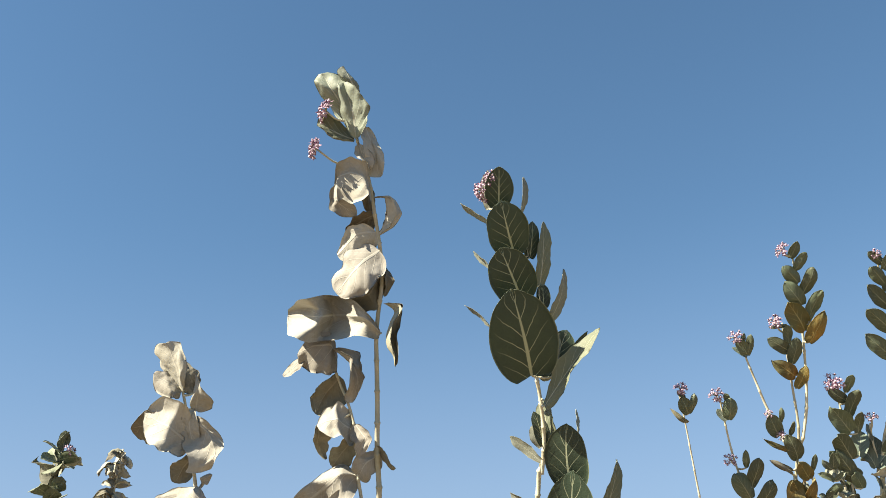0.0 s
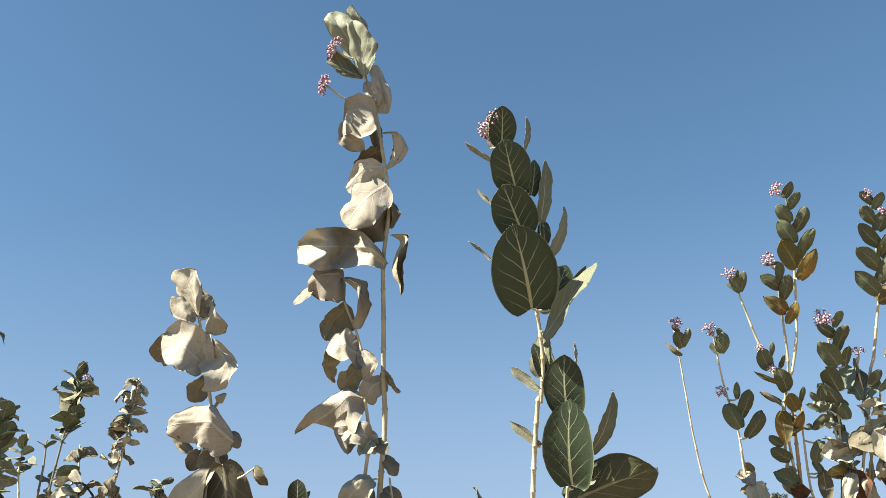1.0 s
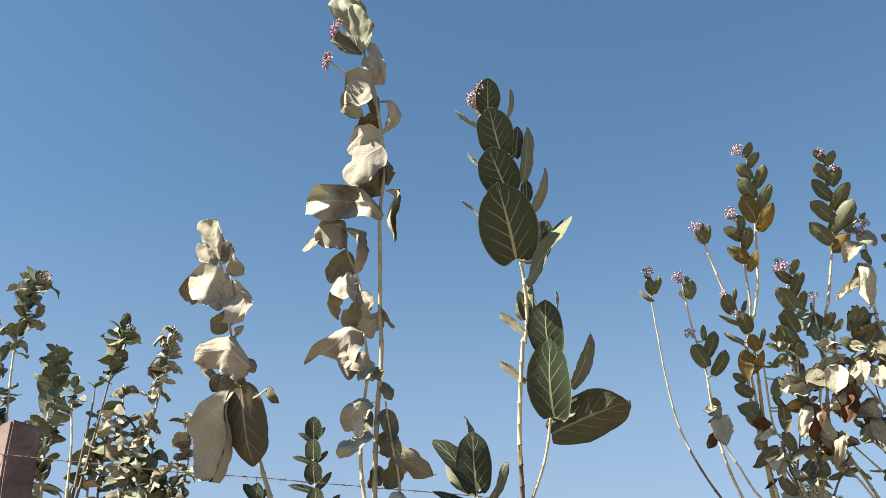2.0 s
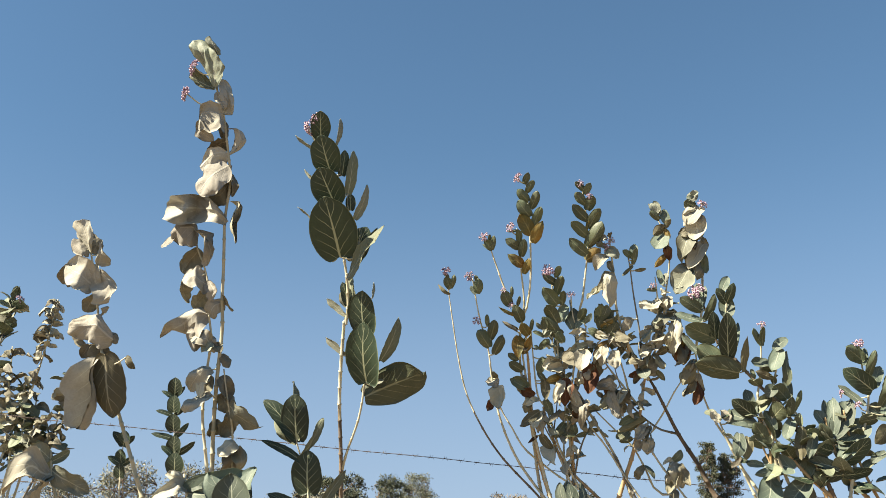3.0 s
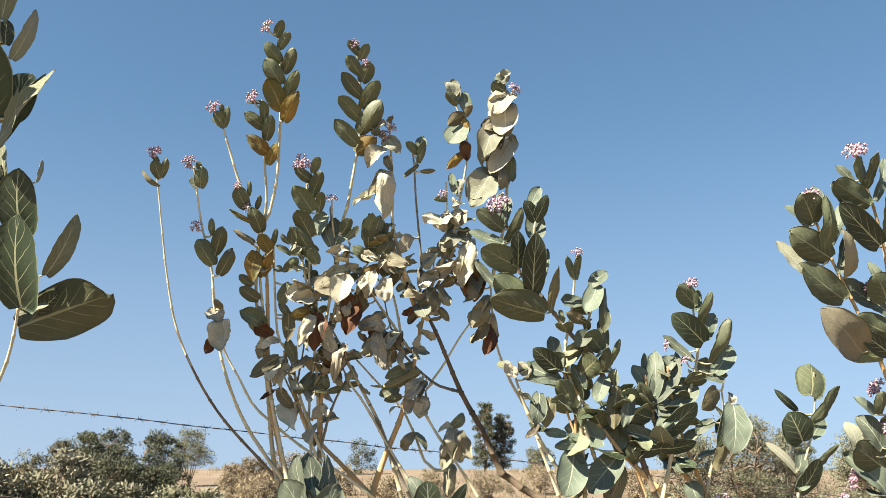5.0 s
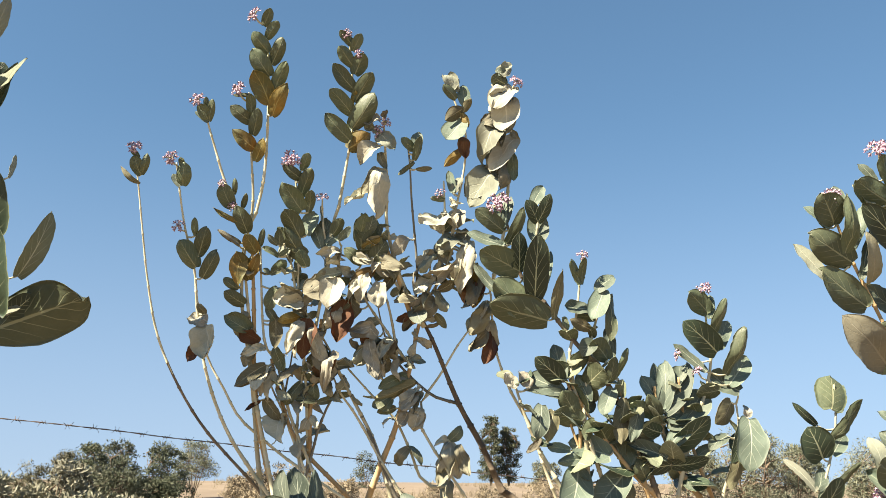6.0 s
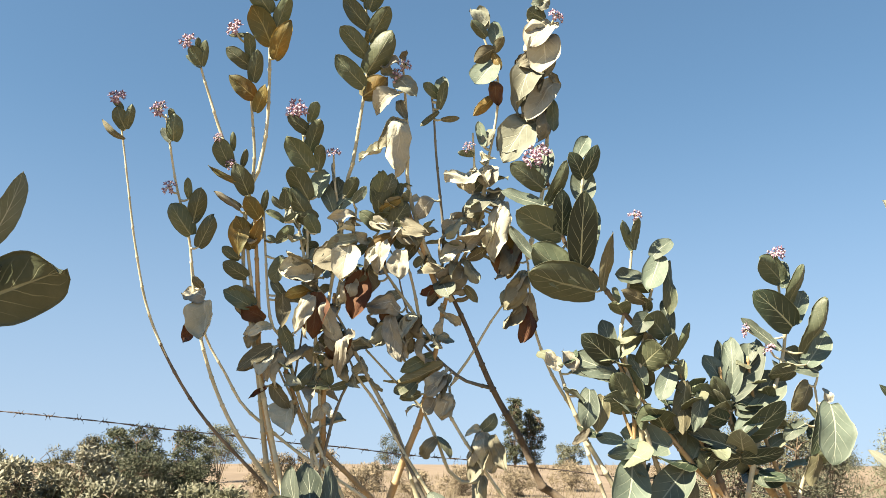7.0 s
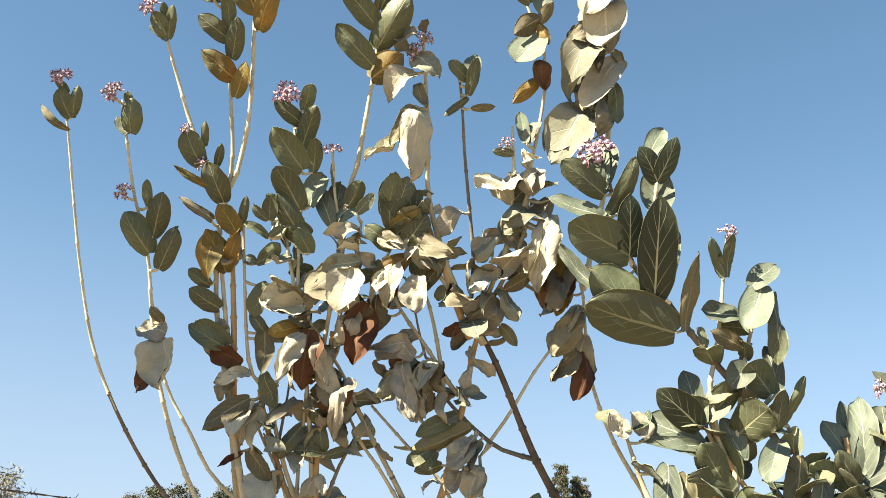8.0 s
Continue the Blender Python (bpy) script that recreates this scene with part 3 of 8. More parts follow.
# The fence: a stone post and two strands of barbed wire
def build_post():
    bm = bmesh.new()
    bmesh.ops.create_cube(bm, size=1)
    bmesh.ops.scale(bm, vec=(0.092, 0.088, 1.97), verts=bm.verts)
    bmesh.ops.bevel(bm, geom=bm.edges[:], offset=0.006, segments=2, affect="EDGES")
    bmesh.ops.subdivide_edges(bm, edges=[e for e in bm.edges if e.calc_length() > 0.5], cuts=24, use_grid_fill=True)
    for v in bm.verts:
        n = noise.noise_vector(v.co * 9)
        v.co += Vector((n.x, n.y, n.z * 0.6)) * 0.006
        if v.co.z > 0.9:
            v.co.z += 0.02 * noise.noise((v.co.x * 12, v.co.y * 12, 4))
    me = bpy.data.meshes.new("fence_post")
    bm.to_mesh(me)
    bm.free()
    me.materials.append(POSTSTONE)
    ob = new("fence_post", me)
    ob.matrix_world = pose(-2.18, 2.78, 0.945, 0, 1.0, 61)
    tagged(ob, "rough reddish sandstone fence post with wire tied round it", "fence post")


def build_wire(name, a, b, sag, label):
    a, b = Vector(a), Vector(b)
    n = 160
    rng = random.Random(name)
    line = []
    for i in range(n + 1):
        f = i / n
        p = a.lerp(b, f)
        p.z -= sag * 4 * f * (1 - f)
        p += Vector((0, 0, 0.006 * noise.noise((f * 18, 1, len(name))) + 0.003 * noise.noise((f * 60, 3, 2))))
        line.append(p)
    strand = new(name)
    strand.location = a
    tagged(strand, label, "barbed wire")
    steps = n * 4
    for ph in (0, math.pi):
        pts = []
        for i in range(steps + 1):
            f = i / steps * n
            j = min(int(f), n - 1)
            p = line[j].lerp(line[j + 1], f - j)
            w = i * 1.1 + ph
            pts.append(p - a + Vector((0, math.cos(w), math.sin(w))) * 0.0009)
        verts, faces = tube(pts, [0.0008] * len(pts), 5)
        part("strand", verts, faces, [STEEL], strand)
    total, s, me = (b - a).length, 0.05, None
    d = (b - a).normalized()
    while s < total:
        f = s / total * n
        j = min(int(f), n - 1)
        p = line[j].lerp(line[j + 1], f - j)
        if me is None:
            verts, faces = [], []
            for k in range(2):
                c = Vector((0.006 * k - 0.003, 0, 0))
                coil = [c + Vector((0.0015 * m, 0.0024 * math.cos(m * 1.5), 0.0024 * math.sin(m * 1.5))) for m in range(6)]
                a1 = c + Vector((-0.004, 0.010 * math.cos(1 + 2 * k), 0.010 * math.sin(1 + 2 * k)))
                a2 = coil[-1] + Vector((0.004, -0.010 * math.cos(0.4 + 2 * k), -0.010 * math.sin(0.4 + 2 * k)))
                v2, f2 = tube([a1, *coil, a2], [0.0004] + [0.0008] * 6 + [0.0004], 4)
                faces += [tuple(i + len(verts) for i in q) for q in f2]
                verts += v2
            first = part("barb", verts, faces, [STEEL], strand)
            me = first.data
            ob = first
        else:
            ob = new("barb", me)
            ob.parent = strand
        ob.matrix_local = Matrix.Translation(p - a) @ d.to_track_quat("X", "Z").to_matrix().to_4x4() @ Matrix.Rotation(rng.uniform(0, 6), 4, "X")
        s += rng.uniform(0.050, 0.062)


build_post()
build_wire("barbed_wire", (-4.6, 2.125, 2.06), (3.4, 4.125, 1.31), 0.0, "rusty two-strand barbed wire running past the stone post")
build_wire("barbed_wire.001", (-4.6, 2.125, 1.838), (3.4, 4.125, 1.11), 0.0, "lower strand of rusty barbed wire on the same fence")


# The milkweeds, plant by plant

plant = plant_base('withered_milkweed', (-1.14, 2.80, 0), 'tall milkweed with withered grey-beige leaves hanging on bare stems', 'milkweed')
st = stem(plant, [(-1.041, 2.413, 2.868), (-1.038, 2.434, 2.791), (-1.020, 2.452, 2.725), (-1.010, 2.475, 2.640), (-1.002, 2.498, 2.557), (-1.001, 2.515, 2.493), (-1.021, 2.544, 2.386), (-1.026, 2.568, 2.297), (-1.030, 2.589, 2.218), (-1.036, 2.611, 2.135), (-1.038, 2.637, 2.039), (-1.059, 2.678, 1.890), (-1.074, 2.718, 1.739), (-1.081, 2.753, 1.609)], 0.0045, 0.0105, STEM, root=True)
flowers(plant, st, 0.03, (-0.065, -0.047, 0.009), .036)
flowers(plant, st, 0.14, (-0.105, -0.064, 0.022), .034)
bent_leaf(plant, [(-1.053, 2.432, 2.836), (-1.076, 2.407, 2.890), (-1.109, 2.391, 2.951)], (-0.046, -0.004, 0.014), (0.036, -0.010, 0.022), 'pale', 0.05)
bent_leaf(plant, [(-1.035, 2.416, 2.784), (-1.037, 2.391, 2.838), (-1.056, 2.381, 2.913)], (-0.031, -0.008, 0.016), (0.035, -0.029, 0.003), 'pale', 0.05)
bent_leaf(plant, [(-1.033, 2.414, 2.903), (-1.045, 2.396, 2.931), (-1.060, 2.388, 2.961)], (-0.027, 0.004, 0.004), (0.012, 0.012, 0.007), 'pale', 0.05)
bent_leaf(plant, [(-1.043, 2.434, 2.793), (-1.078, 2.411, 2.803), (-1.123, 2.404, 2.828)], (-0.005, -0.003, 0.034), (-0.009, -0.012, -0.026), 'pale', 0.05)
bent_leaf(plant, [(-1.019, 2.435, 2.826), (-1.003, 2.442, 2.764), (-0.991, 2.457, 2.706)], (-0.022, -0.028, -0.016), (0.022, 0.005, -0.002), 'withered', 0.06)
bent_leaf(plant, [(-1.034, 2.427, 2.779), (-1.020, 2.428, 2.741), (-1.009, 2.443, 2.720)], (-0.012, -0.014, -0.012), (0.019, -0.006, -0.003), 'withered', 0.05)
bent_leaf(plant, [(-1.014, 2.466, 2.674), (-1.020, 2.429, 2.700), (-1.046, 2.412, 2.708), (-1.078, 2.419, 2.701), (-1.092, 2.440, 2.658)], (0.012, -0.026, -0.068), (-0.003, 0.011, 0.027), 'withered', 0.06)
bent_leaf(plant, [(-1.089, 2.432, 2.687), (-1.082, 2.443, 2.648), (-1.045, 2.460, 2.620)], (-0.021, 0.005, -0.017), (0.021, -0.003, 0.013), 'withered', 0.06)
bent_leaf(plant, [(-1.032, 2.466, 2.712), (-1.024, 2.476, 2.672), (-1.021, 2.486, 2.637)], (-0.018, 0.000, -0.009), (0.013, 0.021, 0.001), 'drybrown', 0.08)
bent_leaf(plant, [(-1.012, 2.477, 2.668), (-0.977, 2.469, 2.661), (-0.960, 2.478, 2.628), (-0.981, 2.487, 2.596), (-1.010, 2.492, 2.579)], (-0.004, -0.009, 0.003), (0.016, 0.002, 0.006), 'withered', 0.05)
bent_leaf(plant, [(-1.014, 2.487, 2.632), (-1.048, 2.491, 2.618), (-1.080, 2.495, 2.601)], (-0.002, -0.023, 0.020), (0.003, 0.029, -0.026), 'drybrown', 0.1)
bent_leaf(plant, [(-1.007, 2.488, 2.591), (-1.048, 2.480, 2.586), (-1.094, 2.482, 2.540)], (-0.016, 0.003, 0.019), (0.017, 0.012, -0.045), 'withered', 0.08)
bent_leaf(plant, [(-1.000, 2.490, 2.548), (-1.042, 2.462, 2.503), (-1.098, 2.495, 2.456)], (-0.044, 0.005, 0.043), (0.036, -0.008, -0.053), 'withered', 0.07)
bent_leaf(plant, [(-0.996, 2.520, 2.512), (-1.032, 2.523, 2.461), (-1.083, 2.535, 2.454)], (-0.009, -0.016, 0.013), (0.004, 0.027, -0.025), 'drybrown', 0.1)
bent_leaf(plant, [(-1.006, 2.517, 2.560), (-0.997, 2.530, 2.509), (-1.002, 2.544, 2.458)], (-0.015, -0.019, -0.010), (0.011, 0.014, 0.006), 'drybrown', 0.08)
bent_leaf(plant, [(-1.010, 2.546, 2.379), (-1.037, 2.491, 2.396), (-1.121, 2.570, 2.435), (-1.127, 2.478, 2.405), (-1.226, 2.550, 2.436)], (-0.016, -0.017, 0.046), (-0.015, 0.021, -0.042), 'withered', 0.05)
bent_leaf(plant, [(-0.999, 2.529, 2.439), (-0.974, 2.525, 2.418), (-0.994, 2.541, 2.360), (-0.983, 2.556, 2.302)], (-0.014, -0.019, -0.004), (0.024, 0.002, 0.010), 'drybrown', 0.07)
st = stem(plant, [(-1.122, 2.550, 2.363), (-1.119, 2.560, 2.325), (-1.112, 2.570, 2.288), (-1.092, 2.584, 2.236), (-1.079, 2.603, 2.165), (-1.081, 2.623, 2.093), (-1.075, 2.645, 2.010), (-1.093, 2.672, 1.911), (-1.109, 2.707, 1.780), (-1.101, 2.743, 1.649), (-1.098, 2.754, 1.606)], 0.0035, 0.008, STEM, root=True)
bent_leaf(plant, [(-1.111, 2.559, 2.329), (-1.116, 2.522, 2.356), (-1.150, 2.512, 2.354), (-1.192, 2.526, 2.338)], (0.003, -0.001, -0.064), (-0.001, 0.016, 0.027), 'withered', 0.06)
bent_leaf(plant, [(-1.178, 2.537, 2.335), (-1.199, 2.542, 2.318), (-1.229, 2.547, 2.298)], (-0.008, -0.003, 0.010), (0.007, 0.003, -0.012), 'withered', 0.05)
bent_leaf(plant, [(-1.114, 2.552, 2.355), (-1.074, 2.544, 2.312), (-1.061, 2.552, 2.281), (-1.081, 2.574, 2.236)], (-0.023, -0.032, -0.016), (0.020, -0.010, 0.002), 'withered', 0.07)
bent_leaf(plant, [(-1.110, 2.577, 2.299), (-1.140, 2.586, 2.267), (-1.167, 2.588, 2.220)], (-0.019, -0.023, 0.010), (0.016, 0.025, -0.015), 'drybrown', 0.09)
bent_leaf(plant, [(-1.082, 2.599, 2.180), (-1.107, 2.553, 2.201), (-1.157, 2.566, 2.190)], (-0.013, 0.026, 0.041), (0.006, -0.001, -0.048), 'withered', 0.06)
bent_leaf(plant, [(-1.155, 2.575, 2.197), (-1.163, 2.594, 2.162), (-1.150, 2.614, 2.126)], (-0.008, -0.007, -0.003), (0.024, 0.029, 0.002), 'drybrown', 0.07)
bent_leaf(plant, [(-1.085, 2.612, 2.168), (-1.119, 2.629, 2.144), (-1.141, 2.637, 2.113)], (-0.018, -0.018, 0.010), (0.018, 0.026, -0.016), 'drybrown', 0.08)
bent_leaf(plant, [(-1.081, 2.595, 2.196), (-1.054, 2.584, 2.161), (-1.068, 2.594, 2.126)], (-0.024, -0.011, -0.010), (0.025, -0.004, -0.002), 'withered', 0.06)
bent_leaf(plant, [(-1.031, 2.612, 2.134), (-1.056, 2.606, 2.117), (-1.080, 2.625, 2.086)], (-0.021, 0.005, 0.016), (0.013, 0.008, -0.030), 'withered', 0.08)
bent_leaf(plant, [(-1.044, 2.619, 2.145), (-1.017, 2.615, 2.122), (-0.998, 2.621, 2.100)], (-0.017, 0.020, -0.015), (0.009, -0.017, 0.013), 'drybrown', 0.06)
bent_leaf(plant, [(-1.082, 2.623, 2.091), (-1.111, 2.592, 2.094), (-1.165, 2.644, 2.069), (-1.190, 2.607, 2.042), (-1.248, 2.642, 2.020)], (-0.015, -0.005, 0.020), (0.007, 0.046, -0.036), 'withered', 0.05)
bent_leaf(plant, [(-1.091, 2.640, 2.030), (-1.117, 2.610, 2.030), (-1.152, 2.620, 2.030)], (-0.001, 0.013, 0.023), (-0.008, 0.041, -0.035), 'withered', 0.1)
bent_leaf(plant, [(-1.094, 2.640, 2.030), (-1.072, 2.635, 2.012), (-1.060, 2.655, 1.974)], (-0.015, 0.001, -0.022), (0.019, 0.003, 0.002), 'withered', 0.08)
st = stem(plant, [(-1.035, 2.669, 1.921), (-1.027, 2.692, 1.838), (-1.012, 2.719, 1.738), (-1.015, 2.743, 1.649), (-1.014, 2.755, 1.604)], 0.003, 0.006, STEM, root=True)
leaf_at(plant, (-1.070, 2.638, 1.998), (-1.126, 2.603, 2.018), 0.056, 'dry', turn=30, arch=0.25, roll=0.3, crumple=0.12)
leaf_at(plant, (-1.067, 2.628, 1.999), (-1.087, 2.607, 1.965), 0.041, 'drygreen', turn=10, arch=0.1, roll=0.3, crumple=0.1)
leaf_at(plant, (-1.063, 2.647, 2.003), (-1.039, 2.638, 1.962), 0.042, 'drybrown', turn=-37, arch=0.2, roll=0.3, crumple=0.1)
leaf_at(plant, (-1.049, 2.667, 1.967), (-1.018, 2.668, 1.925), 0.037, 'drybrown', turn=-40, arch=0.1, roll=0.3, crumple=0.1)
leaf_at(plant, (-1.070, 2.660, 1.918), (-1.138, 2.636, 1.860), 0.062, 'dry', turn=22, arch=0.18, roll=0.3, crumple=0.12)
leaf_at(plant, (-1.081, 2.684, 1.904), (-1.136, 2.688, 1.853), 0.055, 'drybrown', turn=-32, arch=0.1, roll=0.3, crumple=0.12)
leaf_at(plant, (-1.070, 2.671, 1.841), (-1.149, 2.646, 1.784), 0.059, 'dry', turn=25, arch=0.16, roll=0.3, crumple=0.12)
leaf_at(plant, (-1.075, 2.655, 1.900), (-1.096, 2.635, 1.826), 0.038, 'dry', turn=30, arch=0.12, roll=0.3, crumple=0.1)
leaf_at(plant, (-1.052, 2.685, 1.900), (-1.022, 2.716, 1.824), 0.062, 'drybrown', turn=-40, arch=0.1, roll=0.3, crumple=0.14)
leaf_at(plant, (-1.062, 2.710, 1.846), (-1.034, 2.734, 1.791), 0.063, 'drybrown', turn=-43, arch=0.1, roll=0.3, crumple=0.14)
leaf_at(plant, (-1.069, 2.720, 1.769), (-1.093, 2.744, 1.717), 0.050, 'drybrown', turn=-38, arch=0.1, roll=0.3, crumple=0.12)
leaf_at(plant, (-1.020, 2.700, 1.808), (-0.923, 2.698, 1.739), 0.086, 'drygreen', turn=10, arch=0.12, roll=0.25, crumple=0.1)
leaf_at(plant, (-1.026, 2.711, 1.785), (-1.049, 2.735, 1.716), 0.058, 'drybrown', turn=-41, arch=0.1, roll=0.3, crumple=0.14)
leaf_at(plant, (-0.993, 2.722, 1.688), (-1.042, 2.692, 1.650), 0.058, 'dry', turn=30, arch=0.25, roll=0.3, crumple=0.12)
leaf_at(plant, (-1.011, 2.736, 1.675), (-1.037, 2.758, 1.593), 0.079, 'drybrown', turn=-40, arch=0.1, roll=0.3, crumple=0.14)
leaf_at(plant, (-0.996, 2.733, 1.685), (-0.986, 2.745, 1.603), 0.045, 'drybrown', turn=-31, arch=0.15, roll=0.3, crumple=0.12)

plant = plant_base('withered_milkweed', (-1.13, 2.67, 0), 'short milkweed with large drooping dry grey leaves', 'milkweed')
st = stem(plant, [(-1.411, 2.438, 2.264), (-1.401, 2.446, 2.236), (-1.386, 2.488, 2.085), (-1.375, 2.525, 1.951), (-1.328, 2.573, 1.783), (-1.279, 2.621, 1.609)], 0.004, 0.0095, STEM, root=True)
bent_leaf(plant, [(-1.405, 2.441, 2.252), (-1.403, 2.420, 2.294), (-1.430, 2.395, 2.347)], (-0.072, 0.029, 0.020), (0.017, -0.013, 0.014), 'withered', 0.05)
bent_leaf(plant, [(-1.407, 2.441, 2.254), (-1.431, 2.426, 2.271), (-1.462, 2.420, 2.291)], (0.000, -0.009, -0.033), (0.010, 0.001, 0.021), 'withered', 0.06)
bent_leaf(plant, [(-1.409, 2.450, 2.257), (-1.423, 2.442, 2.285), (-1.439, 2.434, 2.313)], (-0.006, -0.015, -0.013), (0.009, 0.021, 0.020), 'drybrown', 0.08)
bent_leaf(plant, [(-1.382, 2.451, 2.253), (-1.393, 2.443, 2.283), (-1.409, 2.433, 2.317)], (-0.007, -0.015, -0.011), (0.007, 0.015, 0.013), 'drybrown', 0.06)
bent_leaf(plant, [(-1.379, 2.452, 2.215), (-1.366, 2.432, 2.250), (-1.376, 2.432, 2.286)], (-0.016, -0.001, -0.004), (0.026, 0.005, -0.017), 'withered', 0.07)
bent_leaf(plant, [(-1.456, 2.457, 2.197), (-1.493, 2.467, 2.195), (-1.531, 2.478, 2.193)], (0.024, -0.042, 0.022), (-0.013, 0.053, -0.029), 'drybrown', 0.05)
bent_leaf(plant, [(-1.390, 2.469, 2.152), (-1.418, 2.422, 2.176), (-1.478, 2.432, 2.212)], (0.011, 0.017, 0.054), (-0.009, -0.025, -0.056), 'withered', 0.09)
bent_leaf(plant, [(-1.387, 2.450, 2.220), (-1.387, 2.453, 2.174), (-1.381, 2.477, 2.123)], (-0.021, -0.001, -0.004), (0.021, 0.002, -0.001), 'withered', 0.06)
bent_leaf(plant, [(-1.382, 2.455, 2.202), (-1.344, 2.446, 2.163), (-1.329, 2.456, 2.128), (-1.347, 2.474, 2.098)], (-0.040, 0.021, -0.019), (0.016, 0.003, 0.011), 'withered', 0.06)
bent_leaf(plant, [(-1.395, 2.485, 2.132), (-1.415, 2.492, 2.106), (-1.434, 2.500, 2.079)], (-0.019, -0.019, 0.007), (0.023, 0.021, -0.005), 'drybrown', 0.06)
bent_leaf(plant, [(-1.376, 2.493, 2.066), (-1.362, 2.479, 2.081), (-1.345, 2.477, 2.089)], (-0.007, -0.002, 0.007), (0.005, 0.011, -0.008), 'withered', 0.04)
bent_leaf(plant, [(-1.334, 2.514, 1.991), (-1.372, 2.463, 2.031), (-1.490, 2.513, 2.031)], (-0.010, 0.009, 0.046), (-0.036, 0.027, -0.052), 'withered', 0.08)
bent_leaf(plant, [(-1.494, 2.523, 2.032), (-1.471, 2.530, 2.005), (-1.440, 2.539, 1.975)], (-0.010, 0.003, -0.011), (0.013, -0.002, 0.006), 'drybrown', 0.05)
bent_leaf(plant, [(-1.355, 2.508, 2.015), (-1.336, 2.511, 2.004), (-1.325, 2.517, 1.980)], (-0.015, 0.003, -0.012), (0.012, -0.001, 0.004), 'drybrown', 0.06)
leaf_at(plant, (-1.416, 2.517, 1.981), (-1.438, 2.518, 1.939), 0.038, 'drybrown', turn=-37, arch=0.1, roll=0.3, crumple=0.102)
leaf_at(plant, (-1.370, 2.528, 1.978), (-1.419, 2.550, 1.935), 0.069, 'drybrown', turn=-41, arch=0.1, roll=0.3, crumple=0.136)
leaf_at(plant, (-1.356, 2.506, 1.946), (-1.331, 2.559, 1.760), 0.111, 'olive', turn=-8, roll=0.2, crumple=0.04)
leaf_at(plant, (-1.287, 2.509, 1.937), (-1.263, 2.510, 1.899), 0.037, 'olive', turn=30, arch=0.1, roll=0.3, crumple=0.06)
leaf_at(plant, (-1.387, 2.518, 1.941), (-1.415, 2.530, 1.722), 0.074, 'withered', turn=26, arch=0.08, roll=0.3, crumple=0.085)

plant = plant_base('tall_milkweed', (-0.80, 3.21, 0), 'tall green milkweed with large round veined leaves on a pale stem', 'milkweed')
st = stem(plant, [(-0.741, 2.645, 2.769), (-0.736, 2.674, 2.704), (-0.717, 2.731, 2.578), (-0.703, 2.793, 2.440), (-0.697, 2.837, 2.341), (-0.691, 2.868, 2.273), (-0.691, 2.905, 2.191), (-0.704, 2.939, 2.115), (-0.706, 2.928, 2.139), (-0.731, 2.999, 1.982), (-0.745, 3.057, 1.852), (-0.750, 3.116, 1.721), (-0.755, 3.163, 1.617)], 0.004, 0.0105, STEM, root=True, foot_mat=BARK, from_share=.82)
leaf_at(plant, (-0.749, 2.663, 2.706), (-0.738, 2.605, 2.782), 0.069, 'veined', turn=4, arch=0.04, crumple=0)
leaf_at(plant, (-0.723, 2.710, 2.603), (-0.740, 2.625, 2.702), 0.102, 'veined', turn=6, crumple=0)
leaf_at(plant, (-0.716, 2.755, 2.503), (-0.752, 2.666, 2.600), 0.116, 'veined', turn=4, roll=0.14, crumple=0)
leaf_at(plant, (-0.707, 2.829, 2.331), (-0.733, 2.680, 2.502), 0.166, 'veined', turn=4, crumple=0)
leaf_at(plant, (-0.687, 2.729, 2.593), (-0.673, 2.706, 2.678), 0.042, 'veined', turn=25, roll=0.2, crumple=0)
# thin pale blade added for the sunlit edge of the leaf behind
leaf_at(plant, (-0.691, 2.723, 2.596), (-0.691, 2.690, 2.668), 0.017, 'drygreen', turn=-70, roll=0.2, crumple=0)
leaf_at(plant, (-0.669, 2.752, 2.531), (-0.648, 2.724, 2.682), 0.048, 'pale', turn=38, arch=0.06, roll=0.2, crumple=0)
leaf_at(plant, (-0.652, 2.796, 2.456), (-0.608, 2.782, 2.577), 0.040, 'drygreen', turn=45, arch=0.08, roll=0.2, crumple=0)
leaf_at(plant, (-0.659, 2.843, 2.329), (-0.614, 2.825, 2.436), 0.079, 'veined', turn=14, roll=0.15, crumple=0)
# another added sliver, pale to imitate a sunlit leaf edge
leaf_at(plant, (-0.650, 2.836, 2.329), (-0.634, 2.801, 2.423), 0.020, 'drygreen', turn=-75, roll=0.2, crumple=0)
leaf_at(plant, (-0.664, 2.779, 2.483), (-0.662, 2.768, 2.539), 0.037, 'veined', turn=20, roll=0.2, crumple=0)
# small added sliver, its paleness standing for sun on an edge
leaf_at(plant, (-0.668, 2.773, 2.485), (-0.670, 2.753, 2.528), 0.013, 'drygreen', turn=-75, roll=0.2, crumple=0)
leaf_at(plant, (-0.681, 2.845, 2.259), (-0.539, 2.745, 2.412), 0.058, 'pale', turn=-55, arch=0.02, roll=0.1, crumple=0, fold=0.1)
leaf_at(plant, (-0.674, 2.853, 2.274), (-0.566, 2.774, 2.415), 0.028, 'veined', turn=20, arch=-0.02, roll=0.1, crumple=0, fold=0.1)
# thin leaves seen edge-on; the lighter drygreen colour stands in for sunlight
leaf_at(plant, (-0.781, 2.686, 2.677), (-0.841, 2.665, 2.724), 0.020, 'drygreen', turn=-50, roll=0.3, crumple=0)
leaf_at(plant, (-0.781, 2.732, 2.575), (-0.822, 2.730, 2.624), 0.016, 'drygreen', turn=-60, roll=0.3, crumple=0)
